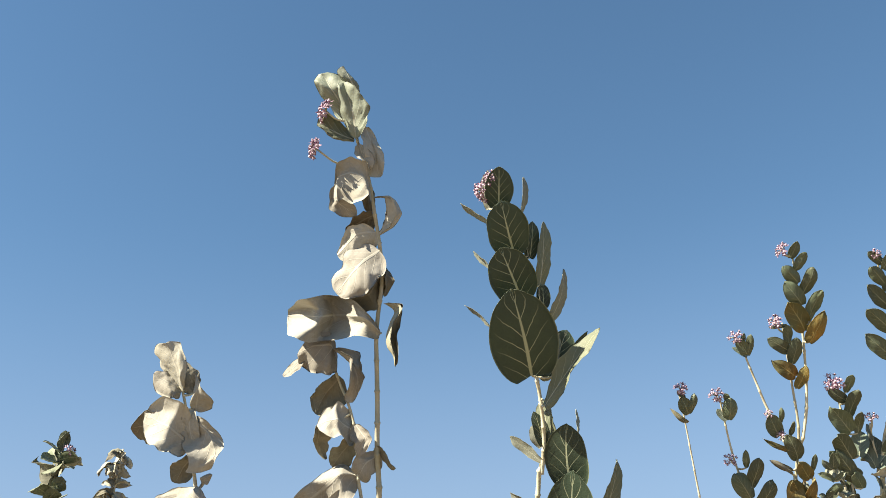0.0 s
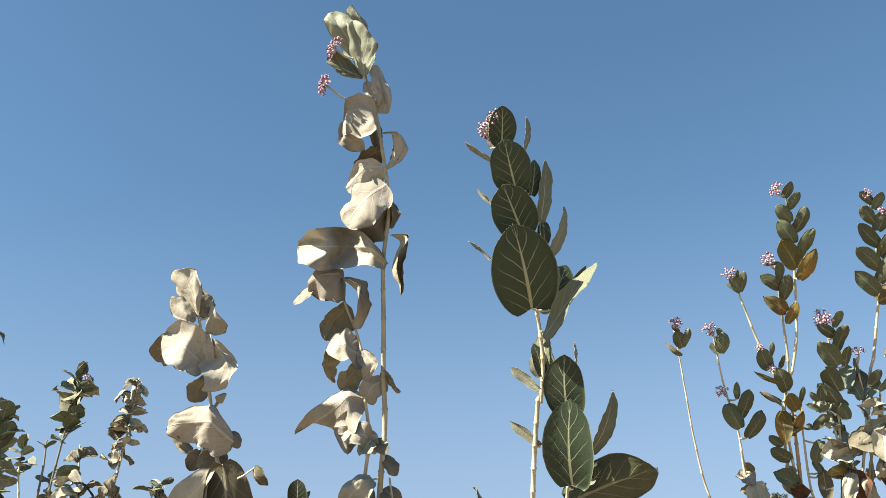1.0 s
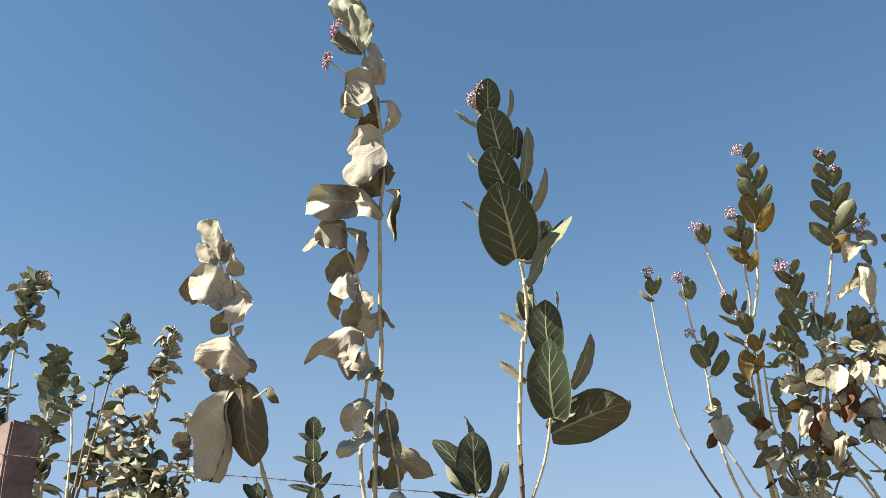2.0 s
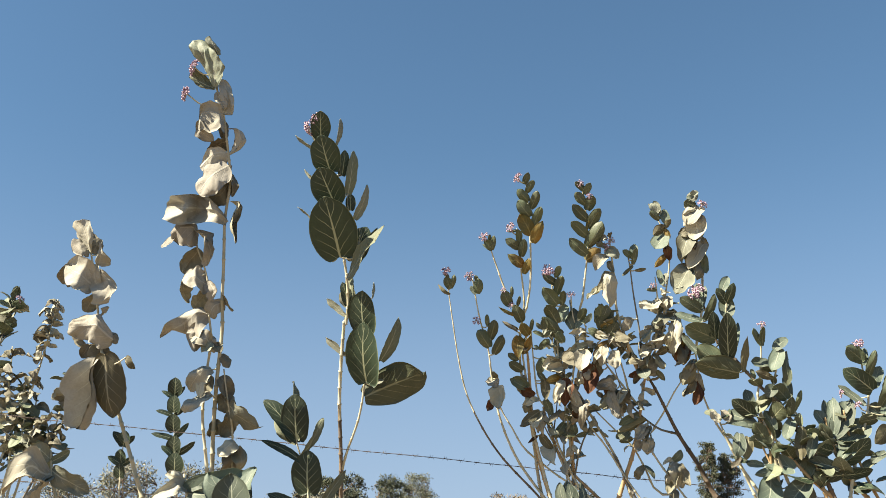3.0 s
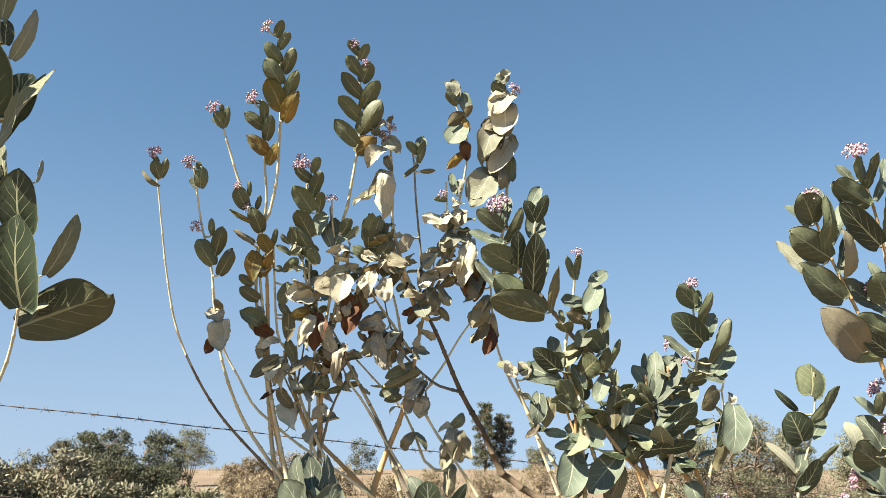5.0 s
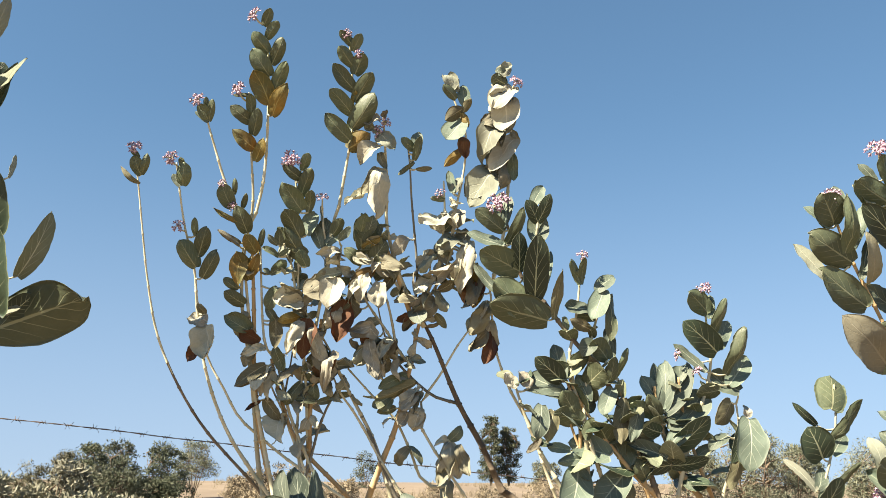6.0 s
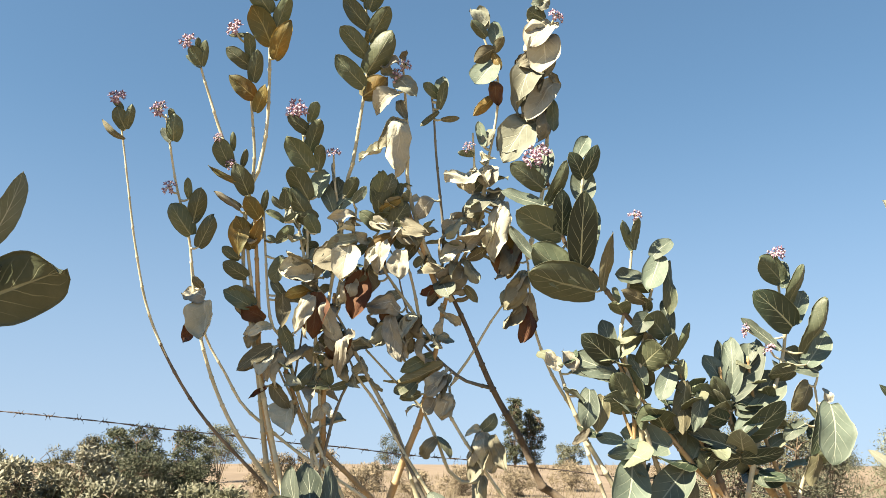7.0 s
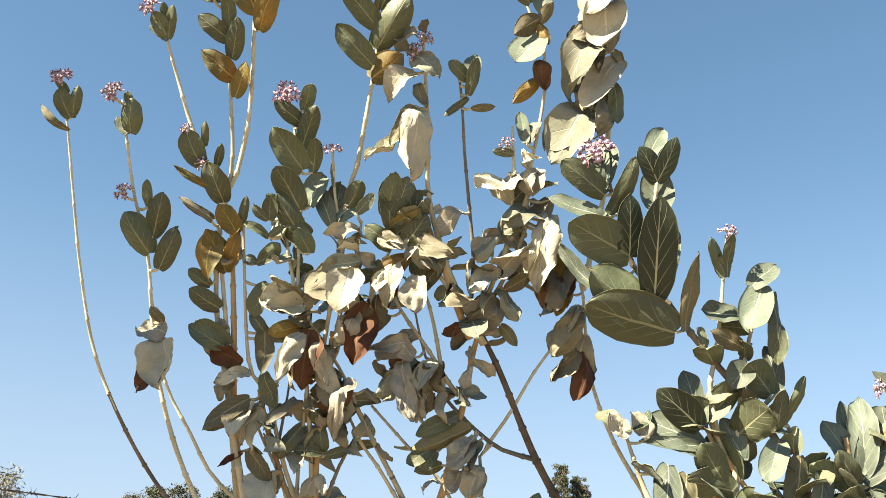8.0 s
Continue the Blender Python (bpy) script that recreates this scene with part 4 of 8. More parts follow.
leaf_at(plant, (-0.795, 2.790, 2.447), (-0.855, 2.784, 2.505), 0.014, 'drygreen', turn=-60, arch=-0.05, roll=0.3, crumple=0)
leaf_at(plant, (-0.701, 2.682, 2.686), (-0.686, 2.675, 2.783), 0.022, 'drygreen', turn=50, roll=0.2, crumple=0)
leaf_at(plant, (-0.774, 2.690, 2.713), (-0.771, 2.675, 2.811), 0.031, 'drygreen', turn=-30, roll=0.2, crumple=0)
leaf_at(plant, (-0.723, 2.838, 2.339), (-0.753, 2.863, 2.327), 0.026, 'drygreen', turn=-40, roll=0.2, crumple=0)
leaf_at(plant, (-0.688, 2.840, 2.334), (-0.659, 2.862, 2.330), 0.023, 'drygreen', turn=40, roll=0.2, crumple=0)
leaf_at(plant, (-0.675, 2.922, 2.175), (-0.687, 2.902, 2.287), 0.072, 'pale', turn=-40, roll=0.2, crumple=0)
leaf_at(plant, (-0.694, 2.911, 2.178), (-0.711, 2.895, 2.258), 0.037, 'veined', turn=20, roll=0.2, crumple=0)
leaf_at(plant, (-0.699, 2.922, 2.176), (-0.719, 2.909, 2.226), 0.031, 'drygreen', turn=-30, arch=0.1, roll=0.2, crumple=0)
leaf_at(plant, (-0.701, 2.927, 2.142), (-0.775, 2.928, 2.207), 0.032, 'drygreen', turn=-30, arch=0.06, roll=0.25, crumple=0)
leaf_at(plant, (-0.712, 2.984, 2.015), (-0.787, 2.985, 2.080), 0.032, 'drygreen', turn=-30, arch=0.06, roll=0.25, crumple=0)
flowers(plant, st, 0.02, (-0.054, -0.013, -0.028), .036)
flowers(plant, st, 0.02, (-0.030, -0.025, 0.008), .030)
st = stem(plant, [(-0.637, 2.906, 2.189), (-0.641, 2.969, 2.048), (-0.648, 3.020, 1.936), (-0.677, 3.078, 1.808), (-0.730, 3.131, 1.688), (-0.752, 3.160, 1.624)], 0.0035, 0.007, STEM)
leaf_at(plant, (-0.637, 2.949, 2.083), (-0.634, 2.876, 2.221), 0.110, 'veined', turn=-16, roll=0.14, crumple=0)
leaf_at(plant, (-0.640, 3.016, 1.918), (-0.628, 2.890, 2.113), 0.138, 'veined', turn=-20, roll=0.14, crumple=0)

leaf_at(plant, (-0.610, 2.926, 2.205), (-0.609, 2.946, 2.267), 0.014, 'drygreen', turn=60, roll=0.2, crumple=0)
leaf_at(plant, (-0.608, 3.031, 1.913), (-0.559, 3.029, 1.961), 0.054, 'veined', turn=20, roll=0.2, crumple=0)
leaf_at(plant, (-0.616, 3.024, 1.915), (-0.580, 3.024, 1.928), 0.026, 'drygreen', turn=-40, roll=0.2, crumple=0)
leaf_at(plant, (-0.652, 3.048, 1.875), (-0.430, 2.977, 1.943), 0.135, 'green', arch=-0.06, roll=0.1)

leaf_at(plant, (-0.587, 2.994, 1.994), (-0.522, 2.967, 2.143), 0.055, 'pale', turn=35, arch=0.06, roll=0.2, crumple=0)

plant = plant_base('young_milkweed', (-0.70, 2.95, 0), 'young milkweed with a few upright dark green leaves', 'milkweed')
st = stem(plant, [(-0.845, 2.849, 1.762), (-0.839, 2.859, 1.710), (-0.835, 2.864, 1.688), (-0.807, 2.882, 1.599), (-0.800, 2.897, 1.522)], 0.003, 0.005, STEM, root=True)
tw = twig(plant, st, 1.00, (0.033, -0.007, -0.140))
leaf(plant, tw, 0, -139, 78, 0.127, 0.78, 5, 0.05, 'veined')
tw = twig(plant, st, 1.00, (-0.000, -0.016, -0.049))
leaf(plant, tw, 0, -115, 27, 0.147, 0.3, 30, 0.08, 'veined')
tw = twig(plant, st, 1.00, (0.029, -0.006, -0.043))
leaf(plant, tw, 0, 72, 57, 0.166, 0.24, 30, 0.06, 'pale')
tw = twig(plant, st, 1.00, (0.014, -0.013, -0.136))
leaf(plant, tw, 0, -97, 48, 0.105, 0.55, 20, 0.05, 'veined')
leaf(plant, st, 0.25, 180, 74, 0.155, 0.62, 5, 0.05, 'veined')
leaf(plant, st, 0.94, 174, 78, 0.141, 0.78, -5, 0.05, 'veined')
leaf(plant, st, 0.28, -84, 49, 0.125, 0.5, -20, 0.1, 'pale')
leaf(plant, st, 0.25, -100, 49, 0.176, 0.42, 50, 0.1, 'veined')
leaf(plant, st, 0.59, 70, 62, 0.144, 0.22, 40, 0.1, 'pale')
leaf(plant, st, 0.64, -111, 26, 0.156, 0.2, 40, 0.05, 'veined')
leaf(plant, st, 0.28, -33, 77, 0.214, 0.2, 60, 0.05, 'pale')

plant = plant_base('milkweed_sapling', (-1.27, 3.20, 0), 'slender milkweed sapling with small round paired leaves', 'milkweed')
st = stem(plant, [(-1.401, 3.147, 1.959), (-1.396, 3.147, 1.843), (-1.386, 3.147, 1.738), (-1.371, 3.147, 1.591)], 0.002, 0.004, STEM, root=True)
leaf(plant, st, 0.16, 164, 72, 0.068, 0.85, 5, 0.05, 'veined')
leaf(plant, st, 0.34, 168, 73, 0.065, 0.9, -5, 0.05, 'veined')
leaf(plant, st, 0.58, -178, 73, 0.067, 0.88, 5, 0.05, 'veined')
leaf(plant, st, 0.78, 169, 75, 0.066, 0.88, -5, 0.05, 'veined')
leaf(plant, st, 0.94, 167, 76, 0.076, 0.95, 5, 0.05, 'veined')
leaf(plant, st, 0.19, -116, 28, 0.056, 0.35, 40, 0.05, 'veined')
leaf(plant, st, 0.17, 75, 49, 0.053, 0.4, 40, 0.05, 'veined')
leaf(plant, st, 0.39, -114, 17, 0.070, 0.3, 40, 0.05, 'veined')
leaf(plant, st, 0.38, 72, 40, 0.056, 0.35, 40, 0.05, 'veined')
leaf(plant, st, 0.66, -113, 13, 0.086, 0.3, 40, 0.05, 'veined')
leaf(plant, st, 0.64, 73, 49, 0.073, 0.35, 40, 0.05, 'veined')
leaf(plant, st, 0.80, 70, 36, 0.087, 0.35, 40, 0.05, 'veined')
leaf(plant, st, 0.81, -115, 39, 0.065, 0.4, 40, 0.05, 'veined')

plant = plant_base('milkweed_sapling', (-1.55, 3.14, 0), 'slender milkweed sapling with small round paired leaves', 'milkweed')
st = stem(plant, [(-1.557, 3.093, 1.787), (-1.556, 3.093, 1.717), (-1.555, 3.093, 1.590)], 0.002, 0.004, STEM, root=True)
leaf(plant, st, 0.52, 139, 74, 0.058, 0.85, 5, 0.05, 'veined')
leaf(plant, st, 0.75, -173, 73, 0.049, 0.9, -5, 0.05, 'veined')
leaf(plant, st, 0.95, 175, 76, 0.053, 0.9, -5, 0.05, 'veined')
leaf(plant, st, 0.50, -120, 51, 0.063, 0.5, 40, 0.05, 'veined')
leaf(plant, st, 0.50, 68, 44, 0.052, 0.5, 40, 0.05, 'veined')
leaf(plant, st, 0.78, -117, 30, 0.057, 0.5, 40, 0.05, 'veined')
leaf(plant, st, 0.78, 66, 36, 0.050, 0.5, 40, 0.05, 'veined')

plant = plant_base('cup_milkweed', (-0.79, 2.50, 0), 'low milkweed top with a cup of pale grey-green leaves', 'milkweed')
st = stem(plant, [(-0.897, 2.453, 1.538), (-0.891, 2.453, 1.456), (-0.885, 2.453, 1.390)], 0.004, 0.006, STEM, root=True)
leaf(plant, st, 0.55, -172, 72, 0.144, 0.8, 5, 0.1, 'sage')
leaf(plant, st, 0.55, 48, 72, 0.166, 0.5, -30, 0.1, 'sage')
leaf(plant, st, 0.55, -97, 59, 0.164, 0.5, 30, 0.1, 'sage')
leaf(plant, st, 0.66, -116, 39, 0.130, 0.5, -20, 0.1, 'sage')
leaf(plant, st, 0.72, -122, 28, 0.189, 0.2, 20, 0.1, 'pale')
leaf(plant, st, 0.72, 97, 37, 0.106, 0.6, -20, 0.15, 'sage')
leaf(plant, st, 0.72, 160, 65, 0.071, 0.9, -10, 0.15, 'sage')
leaf(plant, st, 0.45, -18, 73, 0.143, 0.5, 50, 0.1, 'sage')

plant = plant_base('low_milkweed', (-1.23, 2.45, 0), 'low milkweed with big pale dry leaves', 'milkweed')
st = stem(plant, [(-1.430, 2.400, 1.652), (-1.414, 2.400, 1.573), (-1.384, 2.400, 1.496)], 0.004, 0.007, STEM, root=True)
leaf(plant, st, 0.41, -137, -20, 0.133, 0.8, -20, 0.3, 'dry', 0.3)
leaf(plant, st, 0.34, 66, -27, 0.123, 0.6, 10, 0.15, 'drygreen')
leaf(plant, st, 0.16, -129, 34, 0.070, 0.6, 30, 0.1, 'drygreen')
leaf(plant, st, 0.45, -140, -60, 0.097, 0.7, 10, 0.1, 'dry')
leaf(plant, st, 0.20, 48, 34, 0.059, 0.5, 30, 0.1, 'pale')

plant = plant_base('low_milkweed', (-0.87, 2.50, 0), 'low milkweed with pale and dry leaves beside taller stems', 'milkweed')
st = stem(plant, [(-1.049, 2.453, 1.587), (-1.036, 2.453, 1.540), (-1.024, 2.453, 1.486)], 0.004, 0.007, STEM, root=True)
leaf(plant, st, 0.42, -129, -14, 0.095, 0.6, -20, 0.25, 'dry')
leaf(plant, st, 0.34, -120, 32, 0.065, 0.5, 20, 0.15, 'dry')
leaf(plant, st, 0.42, 80, 18, 0.075, 0.6, -20, 0.15, 'sage')
leaf(plant, st, 0.50, 74, 17, 0.170, 0.55, 10, 0.15, 'sage')
leaf(plant, st, 0.58, 85, -3, 0.137, 0.5, -20, 0.1, 'sage')

plant = plant_base('milkweed_shrub', (0.23, 2.93, 0), 'many-stemmed milkweed shrub with green, yellow and withered leaves, mauve flowers', 'milkweed shrub')
st = stem(plant, [(-0.354, 2.967, 2.295), (-0.345, 2.995, 2.227), (-0.334, 3.035, 2.125), (-0.321, 3.079, 2.016), (-0.297, 3.128, 1.894), (-0.248, 3.173, 1.781), (-0.177, 3.216, 1.672), (-0.067, 3.263, 1.555), (-0.037, 3.277, 1.521)], 0.0024, 0.006, STEM, root=True, foot_mat=BARK, from_share=.55)
flowers(plant, st, 0.02, (0.003, -0.029, 0.018), .026)
st = stem(plant, [(-0.258, 2.974, 2.278), (-0.251, 2.995, 2.225), (-0.237, 3.030, 2.139), (-0.212, 3.069, 2.041), (-0.204, 3.104, 1.953), (-0.190, 3.145, 1.851), (-0.160, 3.186, 1.748), (-0.117, 3.223, 1.655), (-0.061, 3.256, 1.573)], 0.0028, 0.007, STEM, root=True)
flowers(plant, st, 0.02, (-0.014, -0.030, 0.010), .026)
flowers(plant, st, 0.27, (-0.018, -0.028, 0.008), .024)
st = stem(plant, [(-0.195, 2.925, 2.402), (-0.187, 2.939, 2.365), (-0.170, 2.960, 2.313), (-0.147, 2.987, 2.245), (-0.123, 3.008, 2.192), (-0.102, 3.028, 2.144), (-0.088, 3.028, 2.145)], 0.0028, 0.006, STEM)
flowers(plant, st, 0.02, (-0.020, -0.032, 0.010), .026)
flowers(plant, st, 0.56, (-0.014, -0.027, 0.008), .016)
flowers(plant, st, 0.70, (-0.007, -0.023, 0.001), .016)
st = stem(plant, [(-0.095, 2.910, 2.438), (-0.091, 2.933, 2.380), (-0.084, 2.971, 2.285), (-0.079, 3.010, 2.188), (-0.098, 3.058, 2.067), (-0.097, 3.103, 1.956), (-0.077, 3.148, 1.842), (-0.064, 3.185, 1.750), (-0.050, 3.242, 1.609), (-0.036, 3.275, 1.525)], 0.003, 0.009, STEM, root=True)
flowers(plant, st, 0.05, (-0.028, -0.039, 0.022), .026)
st = stem(plant, [(-0.058, 2.846, 2.598), (-0.052, 2.882, 2.508), (-0.049, 2.918, 2.418), (-0.053, 2.978, 2.269), (-0.071, 3.015, 2.175), (-0.088, 3.028, 2.145)], 0.003, 0.006, STEM)
flowers(plant, st, 0.03, (-0.034, -0.030, 0.012), .026)
st = stem(plant, [(0.134, 2.855, 2.576), (0.147, 2.895, 2.476), (0.151, 2.935, 2.376), (0.141, 2.966, 2.297), (0.124, 3.010, 2.188), (0.111, 3.025, 2.152), (0.103, 3.078, 2.017)], 0.003, 0.0065, STEM)
flowers(plant, st, 0.09, (0.023, -0.027, 0.008), .02)
flowers(plant, st, 0.02, (-0.008, -0.024, 0.004), .02)
st = stem(plant, [(0.008, 2.965, 2.300), (0.021, 2.987, 2.247), (0.028, 3.013, 2.182), (0.035, 3.039, 2.116), (0.034, 3.075, 2.027), (0.043, 3.111, 1.937), (0.061, 3.166, 1.799), (0.071, 3.222, 1.658), (0.081, 3.275, 1.526)], 0.003, 0.007, STEM, root=True)
flowers(plant, st, 0.03, (-0.007, -0.025, 0.007), .032)
foliage(plant, st, .42, .95, 4, 0.061, .62, 30, 'green green sage pale dry drybrown', 11)
st = stem(plant, [(0.086, 3.005, 2.200), (0.090, 3.025, 2.151), (0.101, 3.051, 2.085), (0.092, 3.088, 1.995), (0.077, 3.129, 1.892)], 0.003, 0.006, STEM)
flowers(plant, st, 0.08, (-0.001, -0.032, 0.029), .022)
foliage(plant, st, .1, .9, 4, 0.057, .62, 35, 'green sage sage pale dry drybrown', 12)
st = stem(plant, [(0.222, 2.920, 2.414), (0.227, 2.936, 2.374), (0.233, 2.957, 2.320), (0.241, 2.992, 2.233), (0.244, 3.023, 2.156), (0.276, 3.063, 2.057), (0.303, 3.085, 2.001), (0.349, 3.115, 1.927)], 0.003, 0.009, STEM)
flowers(plant, st, 0.17, (-0.019, -0.021, 0.000), .022)
flowers(plant, st, 0.11, (0.005, -0.022, -0.000), .02)
foliage(plant, st, .55, .98, 4, 0.061, .6, -30, 'dry dry dry pale green sage', 13)
st = stem(plant, [(0.283, 2.943, 2.355), (0.293, 2.965, 2.301), (0.301, 2.995, 2.225), (0.312, 3.026, 2.148), (0.324, 3.062, 2.058), (0.323, 3.099, 1.967)], 0.0028, 0.005, DARK)
st = stem(plant, [(0.373, 2.891, 2.486), (0.399, 2.911, 2.437), (0.426, 2.936, 2.373), (0.427, 2.965, 2.300), (0.411, 3.007, 2.197), (0.410, 3.020, 2.162), (0.373, 3.062, 2.060), (0.335, 3.099, 1.967)], 0.0028, 0.006, STEM)
foliage(plant, st, .5, .95, 4, 0.057, .6, 10, 'green dry dry pale sage dry', 14)
st = stem(plant, [(0.378, 2.979, 2.266), (0.384, 3.003, 2.206), (0.384, 3.021, 2.161), (0.378, 3.052, 2.082), (0.346, 3.089, 1.990)], 0.0028, 0.006, STEM)
flowers(plant, st, 0.14, (-0.016, -0.021, 0.003), .018)
foliage(plant, st, .3, .95, 4, 0.057, .6, 0, 'green dry dry pale sage dry', 15)
st = stem(plant, [(0.510, 2.876, 2.524), (0.525, 2.900, 2.464), (0.538, 2.934, 2.377), (0.539, 2.970, 2.289), (0.536, 3.020, 2.163), (0.522, 3.052, 2.083), (0.511, 3.079, 2.017)], 0.004, 0.007, STEM)
leaf(plant, st, 0.14, -101, 21, 0.043, 0.6, -5, 0.15, 'dry')
tw = twig(plant, st, 0.17, (-0.015, -0.007, -0.012))
leaf(plant, tw, 0, -56, -37, 0.043, 0.98, 0, 0.1, 'dry', 0.14)
leaf(plant, st, 0.20, -15, -60, 0.077, 0.99, 0, 0.05, 'dry', 0.1)
tw = twig(plant, st, 0.25, (-0.026, -0.008, -0.006))
leaf(plant, tw, 0, -58, -27, 0.052, 0.69, 14, 0.1, 'drybrown')
tw = twig(plant, st, 0.30, (-0.028, -0.008, -0.005))
leaf(plant, tw, 0, -39, -53, 0.088, 0.71, -4, 0.06, 'drygreen', 0.1)
tw = twig(plant, st, 0.31, (-0.018, -0.007, -0.010))
leaf(plant, tw, 0, -33, -42, 0.061, 0.57, 14, 0.1, 'drybrown')
leaf(plant, st, 0.31, 67, -46, 0.036, 0.6, 12, 0.1, 'drybrown')
leaf(plant, st, 0.36, -49, -52, 0.100, 0.6, -4, 0.15, 'dry', 0.12)
leaf(plant, st, 0.45, -30, -46, 0.064, 0.8, 14, 0.1, 'drybrown')
leaf(plant, st, 0.44, 30, -61, 0.046, 0.5, 14, 0.1, 'drybrown')
tw = twig(plant, st, 0.50, (-0.036, -0.006, -0.006))
leaf(plant, tw, 0, -67, -32, 0.091, 0.8, -6, 0.06, 'drygreen', 0.08)
tw = twig(plant, st, 0.48, (-0.039, -0.008, -0.001))
leaf(plant, tw, 0, -68, -7, 0.048, 0.5, 12, 0.1, 'drybrown')
leaf(plant, st, 0.09, -85, -44, 0.056, 0.7, -10, 0.25, 'dry')
leaf(plant, st, 0.03, -111, 8, 0.027, 0.9, -10, 0.4, 'sage')
flowers(plant, st, 0.14, (0.018, -0.034, 0.016), .024)
st = stem(plant, [(0.335, 3.103, 1.956), (0.376, 3.131, 1.887), (0.446, 3.187, 1.747), (0.515, 3.230, 1.639), (0.567, 3.269, 1.541), (0.591, 3.276, 1.523)], 0.006, 0.013, BARK, root=True)
leaf(plant, st, 0.09, 104, 12, 0.038, 0.4, 10, 0.2, 'drybrown', 0.2)
st = stem(plant, [(0.347, 3.098, 1.967), (0.331, 3.119, 1.915), (0.322, 3.145, 1.851), (0.292, 3.207, 1.696), (0.258, 3.245, 1.600), (0.230, 3.277, 1.520)], 0.006, 0.012, CANE, root=True)
foliage(plant, st, .05, .4, 4, 0.055, .6, -35, 'drygreen dry dry green', 17)
leaf(plant, st, 0.45, -89, -26, 0.084, 0.4, 15, 0.1, 'green')
st = stem(plant, [(0.094, 3.110, 1.938), (0.085, 3.156, 1.823), (0.075, 3.194, 1.729), (0.076, 3.237, 1.622), (0.075, 3.278, 1.519)], 0.005, 0.011, CANE, root=True)
foliage(plant, st, .0, .7, 7, 0.058, .6, -35, 'drygreen dry dry green olive drybrown', 18)
leaf(plant, st, 0.05, -97, -74, 0.063, 0.35, 0, 0.15, 'dry')
leaf(plant, st, 0.34, 52, -79, 0.042, 0.8, 15, 0.1, 'green')
tw = twig(plant, st, 0.45, (0.009, -0.014, -0.002))
leaf(plant, tw, 0, -101, 2, 0.047, 0.5, 15, 0.1, 'green')
tw = twig(plant, st, 0.47, (0.015, -0.014, 0.000))
leaf(plant, tw, 0, 93, 20, 0.048, 0.42, 15, 0.1, 'green')
tw = twig(plant, st, 0.19, (0.012, -0.014, -0.004))
leaf(plant, tw, 0, -33, -74, 0.060, 0.6, 15, 0.1, 'brown')
leaf(plant, st, 0.19, -85, -50, 0.058, 0.4, 15, 0.1, 'olive')
st = stem(plant, [(-0.024, 3.148, 1.843), (0.002, 3.185, 1.751), (0.047, 3.227, 1.646), (0.142, 3.265, 1.550), (0.180, 3.280, 1.514)], 0.005, 0.009, CANE, root=True)
foliage(plant, st, .0, .4, 4, 0.055, .6, -40, 'drygreen dry dry green', 19)
tw = twig(plant, st, 0.03, (-0.015, -0.017, -0.006))
leaf(plant, tw, 0, -98, -38, 0.089, 0.45, 15, 0.06, 'olive')
tw = twig(plant, st, 0.06, (-0.005, -0.016, -0.002))
leaf(plant, tw, 0, -104, -68, 0.070, 0.4, 0, 0.12, 'dry')
tw = twig(plant, st, 0.08, (-0.006, -0.016, -0.001))
leaf(plant, tw, 0, -38, -75, 0.077, 0.5, 15, 0.1, 'dry')
leaf(plant, st, 0.19, 73, -58, 0.042, 0.5, 15, 0.1, 'green')
st = stem(plant, [(0.058, 3.120, 1.914), (0.120, 3.147, 1.846), (0.185, 3.188, 1.742), (0.238, 3.226, 1.648), (0.280, 3.272, 1.533)], 0.004, 0.008, STEM, root=True)
foliage(plant, st, .0, .5, 6, 0.058, .6, -40, 'drygreen drybrown dry drygreen green', 20)
st = stem(plant, [(0.191, 3.121, 1.912), (0.253, 3.136, 1.873), (0.318, 3.161, 1.810), (0.382, 3.180, 1.763), (0.443, 3.187, 1.747)], 0.003, 0.006, DARK)
foliage(plant, st, .0, .4, 4, 0.055, .6, -40, 'drygreen dry dry drybrown', 21)
tw = twig(plant, st, 0.14, (0.008, -0.017, 0.007))
leaf(plant, tw, 0, -81, -49, 0.089, 0.45, 15, 0.08, 'drygreen')
tw = twig(plant, st, 0.08, (0.009, -0.018, 0.016))
leaf(plant, tw, 0, -105, -11, 0.068, 0.48, -30, 0.4, 'dry', 0.2)
tw = twig(plant, st, 0.06, (0.008, -0.018, 0.012))
leaf(plant, tw, 0, -72, -57, 0.042, 0.8, 20, 0.1, 'brown')
tw = twig(plant, st, 0.17, (0.006, -0.016, 0.002))
leaf(plant, tw, 0, -81, -80, 0.077, 0.6, 5, 0.06, 'dry')
tw = twig(plant, st, 0.20, (0.006, -0.016, 0.004))
leaf(plant, tw, 0, 26, -85, 0.085, 0.3, 15, 0.1, 'dry')
leaf(plant, st, 0.28, 115, 54, 0.040, 0.5, 10, 0.1, 'sage')
tw = twig(plant, st, 0.61, (-0.007, -0.014, -0.009))
leaf(plant, tw, 0, -92, -44, 0.058, 0.65, 0, 0.08, 'dry')
tw = twig(plant, st, 0.64, (-0.007, -0.014, -0.008))
leaf(plant, tw, 0, -68, -72, 0.060, 0.5, 15, 0.1, 'drygreen')
tw = twig(plant, st, 0.00, (-0.026, -0.012, -0.022))
leaf(plant, tw, 0, 66, -36, 0.039, 0.5, 20, 0.1, 'drybrown')
st = stem(plant, [(0.516, 3.090, 1.988), (0.475, 3.109, 1.940), (0.435, 3.131, 1.885), (0.396, 3.159, 1.816), (0.351, 3.185, 1.751), (0.370, 3.177, 1.770)], 0.0025, 0.005, STEM)
